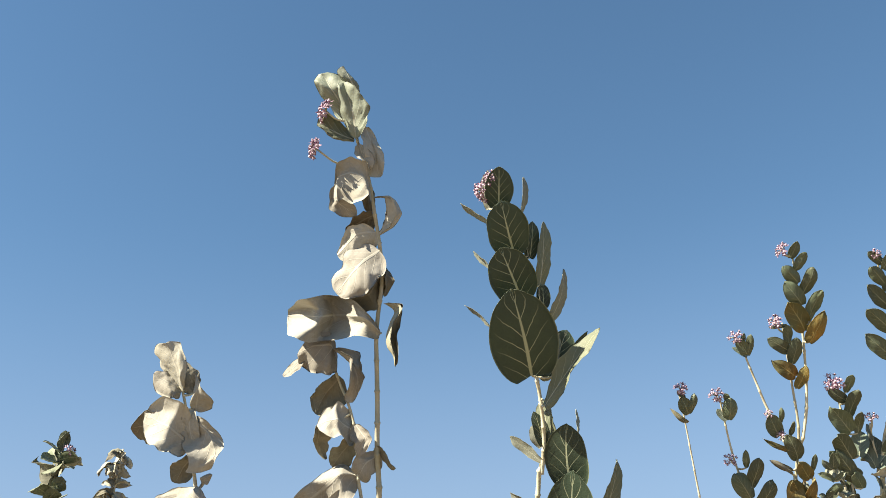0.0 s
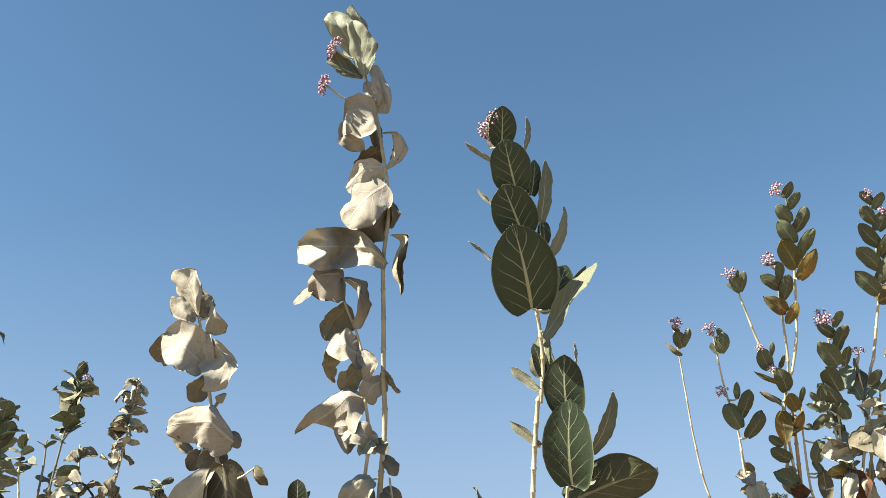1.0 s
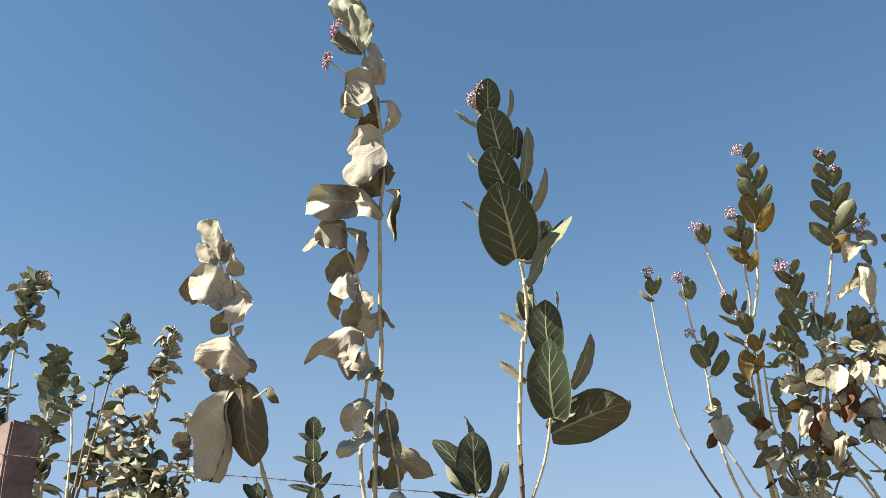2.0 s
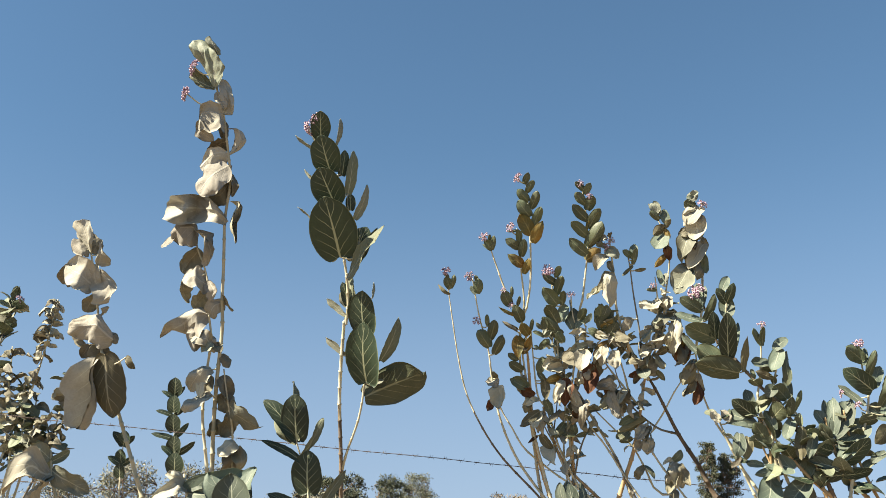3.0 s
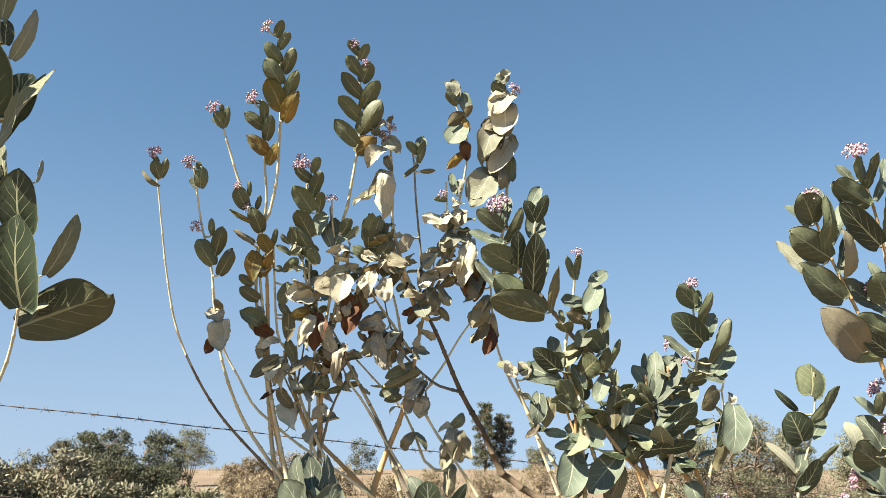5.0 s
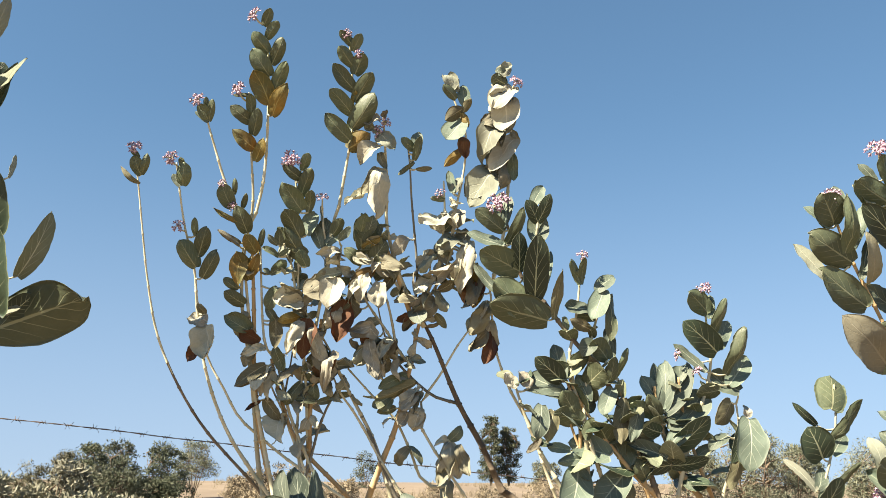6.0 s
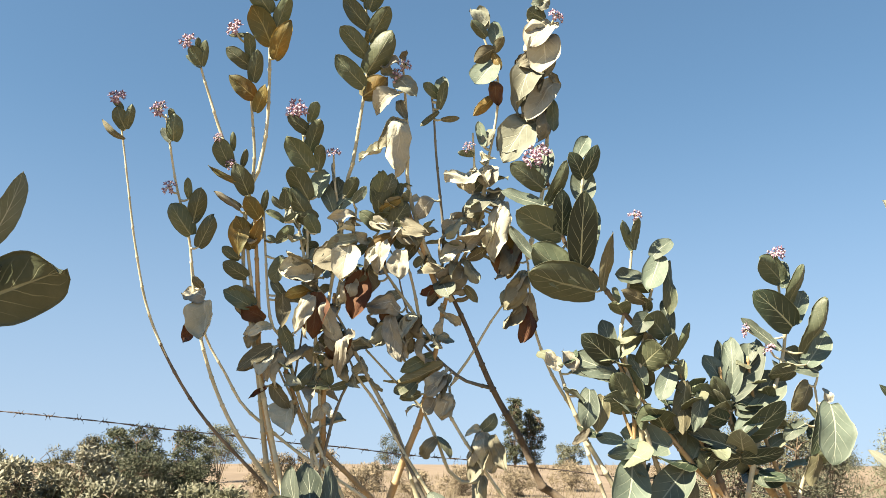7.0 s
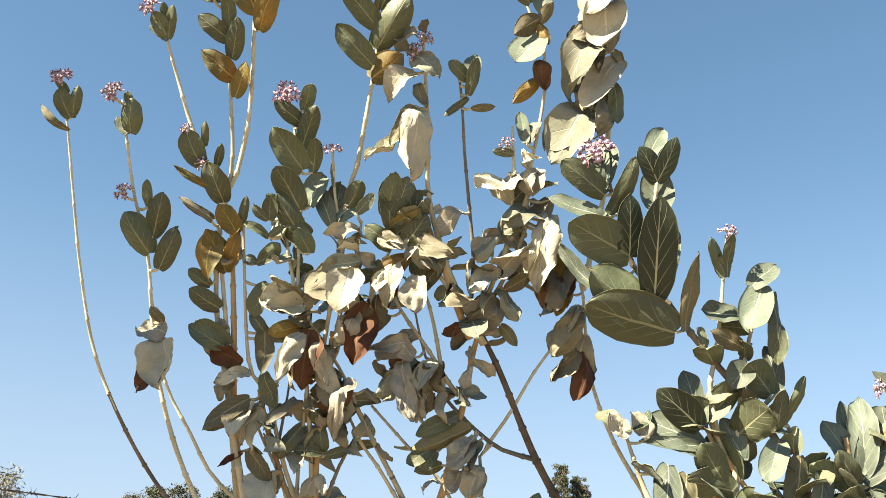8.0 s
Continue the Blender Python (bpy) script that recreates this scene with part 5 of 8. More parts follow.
tw = twig(plant, st, 0.83, (0.002, -0.014, -0.018))
leaf(plant, tw, 0, -90, -68, 0.058, 0.7, 5, 0.08, 'dry')
tw = twig(plant, st, 0.03, (-0.012, -0.015, 0.007))
leaf(plant, tw, 0, -56, -57, 0.083, 0.45, 15, 0.1, 'drygreen')
st = stem(plant, [(0.485, 3.058, 2.069), (0.509, 3.078, 2.019), (0.519, 3.105, 1.950), (0.535, 3.137, 1.870), (0.579, 3.175, 1.777), (0.640, 3.209, 1.690)], 0.003, 0.006, STEM, root=True)
tw = twig(plant, st, 0.03, (-0.033, -0.005, -0.017))
leaf(plant, tw, 0, -31, -69, 0.074, 0.5, 15, 0.15, 'brown')
tw = twig(plant, st, 0.22, (-0.022, -0.010, -0.005))
leaf(plant, tw, 0, -75, -49, 0.065, 0.45, 0, 0.15, 'dry')
tw = twig(plant, st, 0.14, (-0.021, -0.009, -0.010))
leaf(plant, tw, 0, -41, -65, 0.059, 0.5, 15, 0.1, 'yellow')
tw = twig(plant, st, 0.28, (-0.013, -0.013, -0.002))
leaf(plant, tw, 0, -68, -76, 0.043, 0.4, 0, 0.2, 'dry')
tw = twig(plant, st, 0.00, (-0.020, -0.015, 0.009))
leaf(plant, tw, 0, -20, -57, 0.101, 0.55, 20, 0.1, 'yellow')
leaf(plant, st, 0.41, -26, -74, 0.095, 0.45, 10, 0.1, 'dry')
st = stem(plant, [(0.164, 3.156, 1.824), (0.234, 3.183, 1.755), (0.285, 3.202, 1.708), (0.326, 3.231, 1.637), (0.368, 3.265, 1.552), (0.429, 3.269, 1.542)], 0.003, 0.006, STEM)
foliage(plant, st, .1, .7, 3, 0.049, .62, -30, 'dry green drybrown pale', 24)
st = stem(plant, [(0.425, 3.220, 1.662), (0.441, 3.240, 1.614), (0.431, 3.264, 1.552), (0.421, 3.284, 1.503)], 0.003, 0.005, STEM, root=True)
leaf(plant, st, 0.05, 118, 50, 0.049, 0.7, 20, 0.2, 'sage')
leaf(plant, st, 0.06, -90, -71, 0.080, 0.5, 0, 0.15, 'dry')
leaf(plant, st, 0.08, 112, -79, 0.090, 0.5, 5, 0.1, 'dry')
leaf(plant, st, 0.17, -72, -72, 0.100, 0.42, 10, 0.1, 'drybrown')
tw = twig(plant, st, 0.16, (0.015, -0.018, 0.005))
leaf(plant, tw, 0, 89, -71, 0.080, 0.5, 10, 0.1, 'drybrown')
leaf(plant, st, 0.00, -93, -29, 0.042, 0.5, -10, 0.2, 'dry')
leaf(plant, st, 0.62, -112, -81, 0.085, 0.5, 5, 0.1, 'drybrown')
st = stem(plant, [(0.206, 3.023, 2.155), (0.226, 3.045, 2.100), (0.258, 3.067, 2.045), (0.297, 3.085, 2.000)], 0.003, 0.006, STEM)
foliage(plant, st, .0, 1, 6, 0.056, .6, 20, 'green sage drygreen drybrown', 25)
tw = twig(plant, st, 0.17, (-0.015, -0.012, -0.011))
leaf(plant, tw, 0, -125, 48, 0.057, 0.6, 15, 0.1, 'green')
tw = twig(plant, st, 0.03, (-0.009, -0.013, -0.009))
leaf(plant, tw, 0, -138, 55, 0.046, 0.4, 30, 0.1, 'sage')
leaf(plant, st, 0.17, -164, 63, 0.056, 0.5, 20, 0.1, 'green')
leaf(plant, st, 0.44, -92, -60, 0.051, 0.42, -20, 0.35, 'dry')
tw = twig(plant, st, 0.44, (-0.022, -0.011, -0.016))
leaf(plant, tw, 0, 70, -34, 0.052, 0.6, 20, 0.1, 'dry')
tw = twig(plant, st, 0.50, (-0.024, -0.010, -0.018))
leaf(plant, tw, 0, -84, -36, 0.078, 0.48, 15, 0.1, 'yellow')
tw = twig(plant, st, 0.08, (-0.014, -0.013, -0.009))
leaf(plant, tw, 0, 151, 54, 0.049, 0.6, 10, 0.1, 'sage')
tw = twig(plant, st, 0.41, (-0.022, -0.011, -0.014))
leaf(plant, tw, 0, 123, 50, 0.061, 0.75, 10, 0.08, 'green')
tw = twig(plant, st, 0.23, (-0.036, -0.010, -0.018))
leaf(plant, tw, 0, -159, 63, 0.076, 0.5, 15, 0.08, 'green')
tw = twig(plant, st, 0.23, (-0.036, -0.010, -0.018))
leaf(plant, tw, 0, 107, 30, 0.062, 0.35, 10, 0.1, 'yellow')
st = stem(plant, [(0.136, 3.042, 2.108), (0.126, 3.069, 2.041), (0.105, 3.101, 1.961), (0.095, 3.129, 1.892)], 0.003, 0.006, STEM)
foliage(plant, st, .0, 1, 6, 0.056, .6, 10, 'green sage drygreen dry drybrown', 26)
tw = twig(plant, st, 0.00, (-0.007, -0.020, 0.010))
leaf(plant, tw, 0, 118, 46, 0.043, 0.5, 20, 0.1, 'sage')
leaf(plant, st, 0.33, -42, -80, 0.082, 0.8, 5, 0.06, 'dry')
tw = twig(plant, st, 0.28, (0.011, -0.013, -0.007))
leaf(plant, tw, 0, -100, -19, 0.067, 0.5, -10, 0.15, 'drygreen')
tw = twig(plant, st, 0.58, (0.034, -0.010, -0.013))
leaf(plant, tw, 0, -93, -57, 0.068, 0.5, 0, 0.1, 'dry')
tw = twig(plant, st, 0.56, (0.039, -0.010, -0.012))
leaf(plant, tw, 0, -37, -67, 0.087, 0.55, 25, 0.1, 'brown')
leaf(plant, st, 0.08, -109, -7, 0.060, 0.42, -30, 0.35, 'dry', 0.2)
tw = twig(plant, st, 0.09, (0.030, -0.012, -0.007))
leaf(plant, tw, 0, 93, -22, 0.049, 0.35, 0, 0.3, 'dry')
tw = twig(plant, st, 0.61, (0.039, -0.010, -0.014))
leaf(plant, tw, 0, -94, 61, 0.043, 0.5, 20, 0.1, 'green')
leaf(plant, st, 0.44, 81, 28, 0.048, 0.6, 20, 0.1, 'green')
st = stem(plant, [(0.174, 3.064, 2.053), (0.200, 3.091, 1.986), (0.252, 3.118, 1.919), (0.304, 3.145, 1.850), (0.321, 3.146, 1.847)], 0.003, 0.006, STEM)
foliage(plant, st, .0, 1, 6, 0.056, .6, -20, 'drygreen sage dry dry drybrown', 27)
tw = twig(plant, st, 0.17, (-0.023, -0.013, -0.014))
leaf(plant, tw, 0, 26, -80, 0.061, 0.72, 10, 0.1, 'olive')
tw = twig(plant, st, 0.08, (0.016, -0.016, 0.001))
leaf(plant, tw, 0, -87, -57, 0.074, 0.36, -10, 0.3, 'dry')
tw = twig(plant, st, 0.12, (0.013, -0.015, -0.001))
leaf(plant, tw, 0, -55, -55, 0.062, 0.6, 20, 0.1, 'brown')
tw = twig(plant, st, 0.00, (0.013, -0.019, 0.013))
leaf(plant, tw, 0, -112, 34, 0.058, 0.6, 10, 0.1, 'green')
tw = twig(plant, st, 0.30, (-0.019, -0.013, -0.012))
leaf(plant, tw, 0, -63, -41, 0.054, 0.4, 20, 0.1, 'olive')
st = stem(plant, [(0.006, 3.039, 2.115), (0.019, 3.066, 2.049), (0.033, 3.093, 1.982), (0.041, 3.129, 1.891)], 0.003, 0.006, STEM)
foliage(plant, st, .0, 1, 6, 0.056, .62, 20, 'green sage drygreen green', 28)
tw = twig(plant, st, 0.02, (-0.019, -0.015, -0.012))
leaf(plant, tw, 0, 174, 59, 0.042, 0.7, 10, 0.05, 'green')
tw = twig(plant, st, 0.02, (-0.022, -0.016, -0.012))
leaf(plant, tw, 0, -129, 35, 0.035, 0.5, -20, 0.1, 'sage')
tw = twig(plant, st, 0.16, (-0.026, -0.017, -0.011))
leaf(plant, tw, 0, -114, 23, 0.045, 0.4, 15, 0.2, 'green')
tw = twig(plant, st, 0.14, (-0.023, -0.016, -0.011))
leaf(plant, tw, 0, 101, 35, 0.028, 0.5, 20, 0.1, 'green')
st = stem(plant, [(0.410, 3.016, 2.173), (0.407, 3.043, 2.106), (0.380, 3.071, 2.037), (0.347, 3.094, 1.979)], 0.003, 0.006, STEM)
leaf(plant, st, 0.06, 154, 42, 0.045, 0.9, 10, 0.4, 'dry')
leaf(plant, st, 0.17, -81, -42, 0.063, 0.7, 5, 0.1, 'drygreen')
foliage(plant, st, .1, 1, 6, 0.056, .6, -20, 'drygreen sage dry dry drybrown dry', 29)
tw = twig(plant, st, 0.22, (0.036, -0.018, -0.010))
leaf(plant, tw, 0, -49, -74, 0.074, 0.5, 5, 0.1, 'dry')
leaf(plant, st, 0.84, -89, -31, 0.061, 0.4, -10, 0.2, 'dry')
tw = twig(plant, st, 0.77, (0.008, -0.014, -0.009))
leaf(plant, tw, 0, 113, 31, 0.057, 0.5, 10, 0.1, 'olive')
tw = twig(plant, st, 0.27, (0.032, -0.017, -0.011))
leaf(plant, tw, 0, -49, -70, 0.099, 0.45, 0, 0.12, 'dry')
st = stem(plant, [(0.114, 3.069, 2.040), (0.104, 3.092, 1.984), (0.106, 3.119, 1.915), (0.072, 3.147, 1.845), (0.086, 3.148, 1.843)], 0.003, 0.006, STEM)
st = stem(plant, [(0.223, 3.072, 2.032), (0.248, 3.086, 1.999), (0.269, 3.113, 1.931), (0.285, 3.145, 1.850)], 0.003, 0.006, STEM)
leaf(plant, st, 0.05, 42, -76, 0.060, 0.66, 5, 0.06, 'dry')
st = stem(plant, [(-0.078, 3.042, 2.108), (-0.073, 3.075, 2.026), (-0.068, 3.117, 1.921), (-0.067, 3.145, 1.850), (-0.059, 3.184, 1.752), (-0.047, 3.217, 1.670)], 0.005, 0.01, CANE, root=True)
leaf(plant, st, 0.08, 29, -74, 0.048, 0.5, 10, 0.1, 'drygreen')
leaf(plant, st, 0.58, -87, -57, 0.043, 0.8, 15, 0.1, 'drybrown')
tw = twig(plant, st, 0.83, (0.012, -0.013, 0.003))
leaf(plant, tw, 0, -97, -36, 0.046, 0.3, 15, 0.1, 'brown', 0.2)
tw = twig(plant, st, 0.81, (0.022, -0.011, 0.001))
leaf(plant, tw, 0, 75, -49, 0.066, 0.58, 15, 0.08, 'olive')
st = stem(plant, [(-0.099, 3.048, 2.094), (-0.089, 3.082, 2.008), (-0.079, 3.117, 1.920), (-0.071, 3.153, 1.832), (-0.066, 3.174, 1.779)], 0.004, 0.007, STEM, root=True)
tw = twig(plant, st, 0.03, (-0.006, -0.016, -0.005))
leaf(plant, tw, 0, -1, -78, 0.081, 0.6, 10, 0.08, 'yellow')
leaf(plant, st, 0.59, -115, 33, 0.056, 0.65, 15, 0.1, 'drybrown')
tw = twig(plant, st, 0.00, (-0.007, -0.018, 0.001))
leaf(plant, tw, 0, -121, 28, 0.064, 0.22, 5, 0.1, 'drybrown', 0.1)
tw = twig(plant, st, 0.53, (-0.005, -0.016, -0.003))
leaf(plant, tw, 0, -114, 26, 0.065, 0.6, 8, 0.08, 'green')
leaf(plant, st, 0.50, -130, 55, 0.040, 0.6, 8, 0.1, 'drybrown')
st = stem(plant, [(-0.058, 3.044, 2.103), (-0.053, 3.082, 2.009), (-0.047, 3.117, 1.921), (-0.037, 3.138, 1.869), (-0.011, 3.152, 1.834), (0.008, 3.176, 1.772), (0.023, 3.198, 1.719), (0.042, 3.216, 1.672)], 0.003, 0.006, STEM, root=True)
tw = twig(plant, st, 0.27, (0.033, -0.011, 0.005))
leaf(plant, tw, 0, 22, -83, 0.076, 0.52, 10, 0.05, 'olive')
tw = twig(plant, st, 0.47, (0.016, -0.014, 0.008))
leaf(plant, tw, 0, 62, -63, 0.060, 0.6, 20, 0.1, 'green')
tw = twig(plant, st, 0.14, (0.040, -0.007, -0.004))
leaf(plant, tw, 0, -63, -66, 0.059, 0.65, 15, 0.08, 'green')
tw = twig(plant, st, 0.28, (0.034, -0.010, 0.004))
leaf(plant, tw, 0, -128, 43, 0.045, 0.5, 10, 0.1, 'sage')
tw = twig(plant, st, 0.09, (0.023, -0.010, -0.005))
leaf(plant, tw, 0, 98, 33, 0.042, 0.5, 10, 0.08, 'green')
tw = twig(plant, st, 0.09, (0.023, -0.010, -0.005))
leaf(plant, tw, 0, -122, 26, 0.022, 0.6, 20, 0.1, 'sage')
leaf(plant, st, 0.06, -95, -59, 0.045, 0.5, 0, 0.1, 'dry')
leaf(plant, st, 0.42, -114, -28, 0.061, 0.45, -30, 0.35, 'dry', 0.2)
st = stem(plant, [(-0.029, 3.168, 1.793), (-0.010, 3.184, 1.754), (0.010, 3.198, 1.718), (0.028, 3.217, 1.672)], 0.003, 0.005, STEM, root=True)
leaf(plant, st, 0.73, -81, -80, 0.036, 0.7, 15, 0.1, 'drybrown')
st = stem(plant, [(0.054, 3.147, 1.845), (0.051, 3.172, 1.783), (0.046, 3.194, 1.728), (0.044, 3.216, 1.672)], 0.003, 0.005, STEM, root=True)
leaf(plant, st, 0.30, -88, -55, 0.068, 0.45, 15, 0.1, 'green')
st = stem(plant, [(0.053, 3.103, 1.956), (0.083, 3.118, 1.917), (0.118, 3.139, 1.865), (0.154, 3.167, 1.795), (0.189, 3.190, 1.737), (0.222, 3.214, 1.678)], 0.003, 0.006, STEM, root=True, foot_mat=DARK, from_share=.55)
tw = twig(plant, st, 0.00, (0.004, -0.017, 0.009))
leaf(plant, tw, 0, -110, -4, 0.077, 0.5, -20, 0.2, 'dry')
leaf(plant, st, 0.00, -91, -48, 0.043, 0.6, 10, 0.1, 'drybrown')
tw = twig(plant, st, 0.06, (-0.004, -0.014, -0.009))
leaf(plant, tw, 0, -96, -70, 0.096, 0.42, 0, 0.1, 'dry')
leaf(plant, st, 0.14, -42, -68, 0.083, 0.66, 20, 0.1, 'brown')
leaf(plant, st, 0.41, -93, -75, 0.088, 0.4, 0, 0.1, 'dry')
leaf(plant, st, 0.44, -35, -73, 0.065, 0.5, 15, 0.1, 'dry')
tw = twig(plant, st, 0.47, (0.022, -0.015, 0.005))
leaf(plant, tw, 0, 80, -40, 0.033, 0.5, 15, 0.1, 'drygreen')
st = stem(plant, [(0.122, 3.159, 1.816), (0.150, 3.180, 1.763), (0.178, 3.194, 1.728), (0.213, 3.214, 1.677)], 0.003, 0.005, STEM, root=True)
tw = twig(plant, st, 0.09, (-0.017, -0.015, -0.009))
leaf(plant, tw, 0, 72, -66, 0.041, 0.8, 15, 0.1, 'drybrown')
st = stem(plant, [(0.156, 3.162, 1.808), (0.136, 3.178, 1.767), (0.114, 3.195, 1.726), (0.095, 3.216, 1.674)], 0.003, 0.005, DARK, root=True)
st = stem(plant, [(0.194, 3.145, 1.850), (0.234, 3.159, 1.815), (0.268, 3.171, 1.785), (0.303, 3.184, 1.755), (0.339, 3.201, 1.710)], 0.003, 0.005, STEM, root=True)
tw = twig(plant, st, 0.25, (0.014, -0.017, 0.012))
leaf(plant, tw, 0, -65, -72, 0.032, 0.5, 15, 0.1, 'dry')
tw = twig(plant, st, 0.61, (-0.015, -0.013, -0.016))
leaf(plant, tw, 0, -92, -32, 0.049, 0.6, 10, 0.1, 'green')
tw = twig(plant, st, 0.66, (-0.014, -0.013, -0.015))
leaf(plant, tw, 0, -91, -53, 0.040, 0.6, 10, 0.1, 'green')
tw = twig(plant, st, 0.91, (-0.007, -0.014, -0.005))
leaf(plant, tw, 0, -92, -60, 0.042, 0.75, 0, 0.08, 'dry')
st = stem(plant, [(0.240, 3.037, 2.121), (0.265, 3.059, 2.065), (0.286, 3.077, 2.022), (0.307, 3.098, 1.969), (0.325, 3.112, 1.935)], 0.006, 0.01, CANE)
tw = twig(plant, st, 0.00, (-0.007, -0.013, -0.008))
leaf(plant, tw, 0, -110, 7, 0.041, 0.6, 10, 0.1, 'drybrown')
leaf(plant, st, 0.34, -48, -48, 0.058, 0.5, 20, 0.1, 'olive')
st = stem(plant, [(0.227, 3.088, 1.993), (0.237, 3.106, 1.949), (0.248, 3.120, 1.914), (0.259, 3.130, 1.888), (0.269, 3.127, 1.895)], 0.002, 0.004, DARK)
st = stem(plant, [(0.031, 3.119, 1.915), (0.026, 3.144, 1.853), (0.017, 3.167, 1.795), (0.010, 3.184, 1.754)], 0.002, 0.004, DARK)
st = stem(plant, [(-0.211, 3.072, 2.034), (-0.203, 3.098, 1.968), (-0.189, 3.133, 1.881), (-0.168, 3.156, 1.824), (-0.137, 3.177, 1.772), (-0.101, 3.202, 1.708), (-0.057, 3.219, 1.667)], 0.0025, 0.005, STEM, root=True)
st = stem(plant, [(0.357, 3.047, 2.095), (0.354, 3.069, 2.042), (0.339, 3.090, 1.988), (0.330, 3.108, 1.944)], 0.0025, 0.004, STEM)
leaf(plant, st, 0.00, -83, -41, 0.045, 0.5, -10, 0.2, 'dry')
leaf(plant, st, 0.11, -78, -56, 0.084, 0.3, 10, 0.15, 'dry')
leaf(plant, st, 0.58, -26, -73, 0.055, 0.7, 15, 0.1, 'drygreen')
leaf(plant, st, 0.83, -68, -52, 0.065, 0.45, 15, 0.1, 'drybrown')
leaf_at(plant, (-0.337, 2.978, 2.244), (-0.351, 2.948, 2.280), 0.030, 'green', turn=-5, arch=0.06, roll=0.14)
leaf_at(plant, (-0.334, 2.976, 2.247), (-0.319, 2.945, 2.285), 0.018, 'green', turn=4, arch=0.06, roll=0.14)
leaf_at(plant, (-0.342, 2.963, 2.281), (-0.360, 2.950, 2.296), 0.014, 'green', turn=-10, arch=0.06, roll=0.14)
leaf_at(plant, (-0.339, 2.985, 2.225), (-0.380, 2.959, 2.256), 0.014, 'olive', turn=-11, arch=0.25, roll=0.14)
leaf_at(plant, (-0.241, 2.986, 2.225), (-0.236, 2.949, 2.269), 0.036, 'green', arch=0.06, roll=0.14)
leaf_at(plant, (-0.247, 2.986, 2.224), (-0.266, 2.987, 2.253), 0.018, 'sage', turn=9, arch=0.06, roll=0.14)
leaf_at(plant, (-0.241, 2.969, 2.267), (-0.246, 2.954, 2.284), 0.015, 'green', turn=-4, arch=0.06, roll=0.14)
leaf_at(plant, (-0.207, 3.057, 2.045), (-0.242, 3.013, 2.099), 0.046, 'green', turn=-7, arch=0.06, roll=0.14)
leaf_at(plant, (-0.202, 3.047, 2.071), (-0.181, 3.000, 2.129), 0.037, 'green', turn=4, arch=0.06, roll=0.14)
leaf_at(plant, (-0.191, 3.067, 2.022), (-0.155, 3.020, 2.080), 0.034, 'green', turn=7, arch=0.06, roll=0.14)
leaf_at(plant, (-0.210, 3.029, 2.115), (-0.211, 3.001, 2.151), 0.017, 'green', arch=0.06, roll=0.14)
leaf_at(plant, (-0.178, 3.106, 1.922), (-0.226, 3.107, 1.931), 0.053, 'dry', turn=34, arch=0.12, roll=0.25)
leaf_at(plant, (-0.181, 3.109, 1.916), (-0.212, 3.110, 1.888), 0.038, 'drybrown', turn=-11, arch=0.12, roll=0.25)
leaf_at(plant, (-0.183, 3.099, 1.941), (-0.202, 3.082, 1.962), 0.019, 'olive', turn=-9, arch=0.06, roll=0.14)
leaf_at(plant, (-0.178, 3.109, 1.916), (-0.175, 3.100, 1.830), 0.058, 'dry', turn=15, arch=0.12, roll=0.25)
leaf_at(plant, (-0.196, 3.125, 1.875), (-0.221, 3.128, 1.828), 0.034, 'brown', turn=-7, arch=0.06, roll=0.25)
leaf_at(plant, (-0.186, 2.927, 2.370), (-0.205, 2.901, 2.400), 0.027, 'green', turn=-7, arch=0.06, roll=0.14)
leaf_at(plant, (-0.184, 2.928, 2.368), (-0.174, 2.894, 2.408), 0.018, 'green', turn=3, arch=0.06, roll=0.14)
leaf_at(plant, (-0.190, 2.918, 2.395), (-0.191, 2.899, 2.416), 0.014, 'green', arch=0.06, roll=0.14)
leaf_at(plant, (-0.186, 2.929, 2.365), (-0.218, 2.930, 2.390), 0.013, 'sage', turn=21, arch=0.06, roll=0.14)
leaf_at(plant, (-0.127, 3.003, 2.182), (-0.150, 2.966, 2.226), 0.037, 'green', turn=-6, arch=0.06, roll=0.14)
leaf_at(plant, (-0.121, 2.991, 2.211), (-0.119, 2.965, 2.243), 0.012, 'green', arch=0.06, roll=0.14)
leaf_at(plant, (-0.102, 3.003, 2.180), (-0.092, 2.978, 2.211), 0.014, 'green', turn=4, arch=0.06, roll=0.14)
leaf_at(plant, (-0.087, 2.920, 2.387), (-0.089, 2.888, 2.426), 0.023, 'green', arch=0.06, roll=0.14)
leaf_at(plant, (-0.086, 2.927, 2.370), (-0.135, 2.903, 2.398), 0.031, 'green', turn=-11, arch=0.06, roll=0.14)
leaf_at(plant, (-0.082, 2.938, 2.342), (-0.070, 2.895, 2.394), 0.030, 'green', turn=3, arch=0.06, roll=0.14)
leaf_at(plant, (-0.077, 2.950, 2.314), (-0.128, 2.921, 2.347), 0.037, 'yellow', turn=-11, arch=0.06, roll=0.14)
leaf_at(plant, (-0.075, 2.961, 2.286), (-0.054, 2.923, 2.331), 0.028, 'yellow', turn=5, arch=0.06, roll=0.14)
leaf_at(plant, (-0.087, 2.903, 2.430), (-0.130, 2.904, 2.427), 0.009, 'green', turn=-14, arch=0.06, roll=0.14)
leaf_at(plant, (-0.089, 3.024, 2.128), (-0.113, 2.982, 2.180), 0.040, 'green', turn=-5, arch=0.06, roll=0.14)
leaf_at(plant, (-0.094, 3.017, 2.147), (-0.169, 2.991, 2.177), 0.014, 'yellow', turn=-13, arch=0.2, roll=0.14)
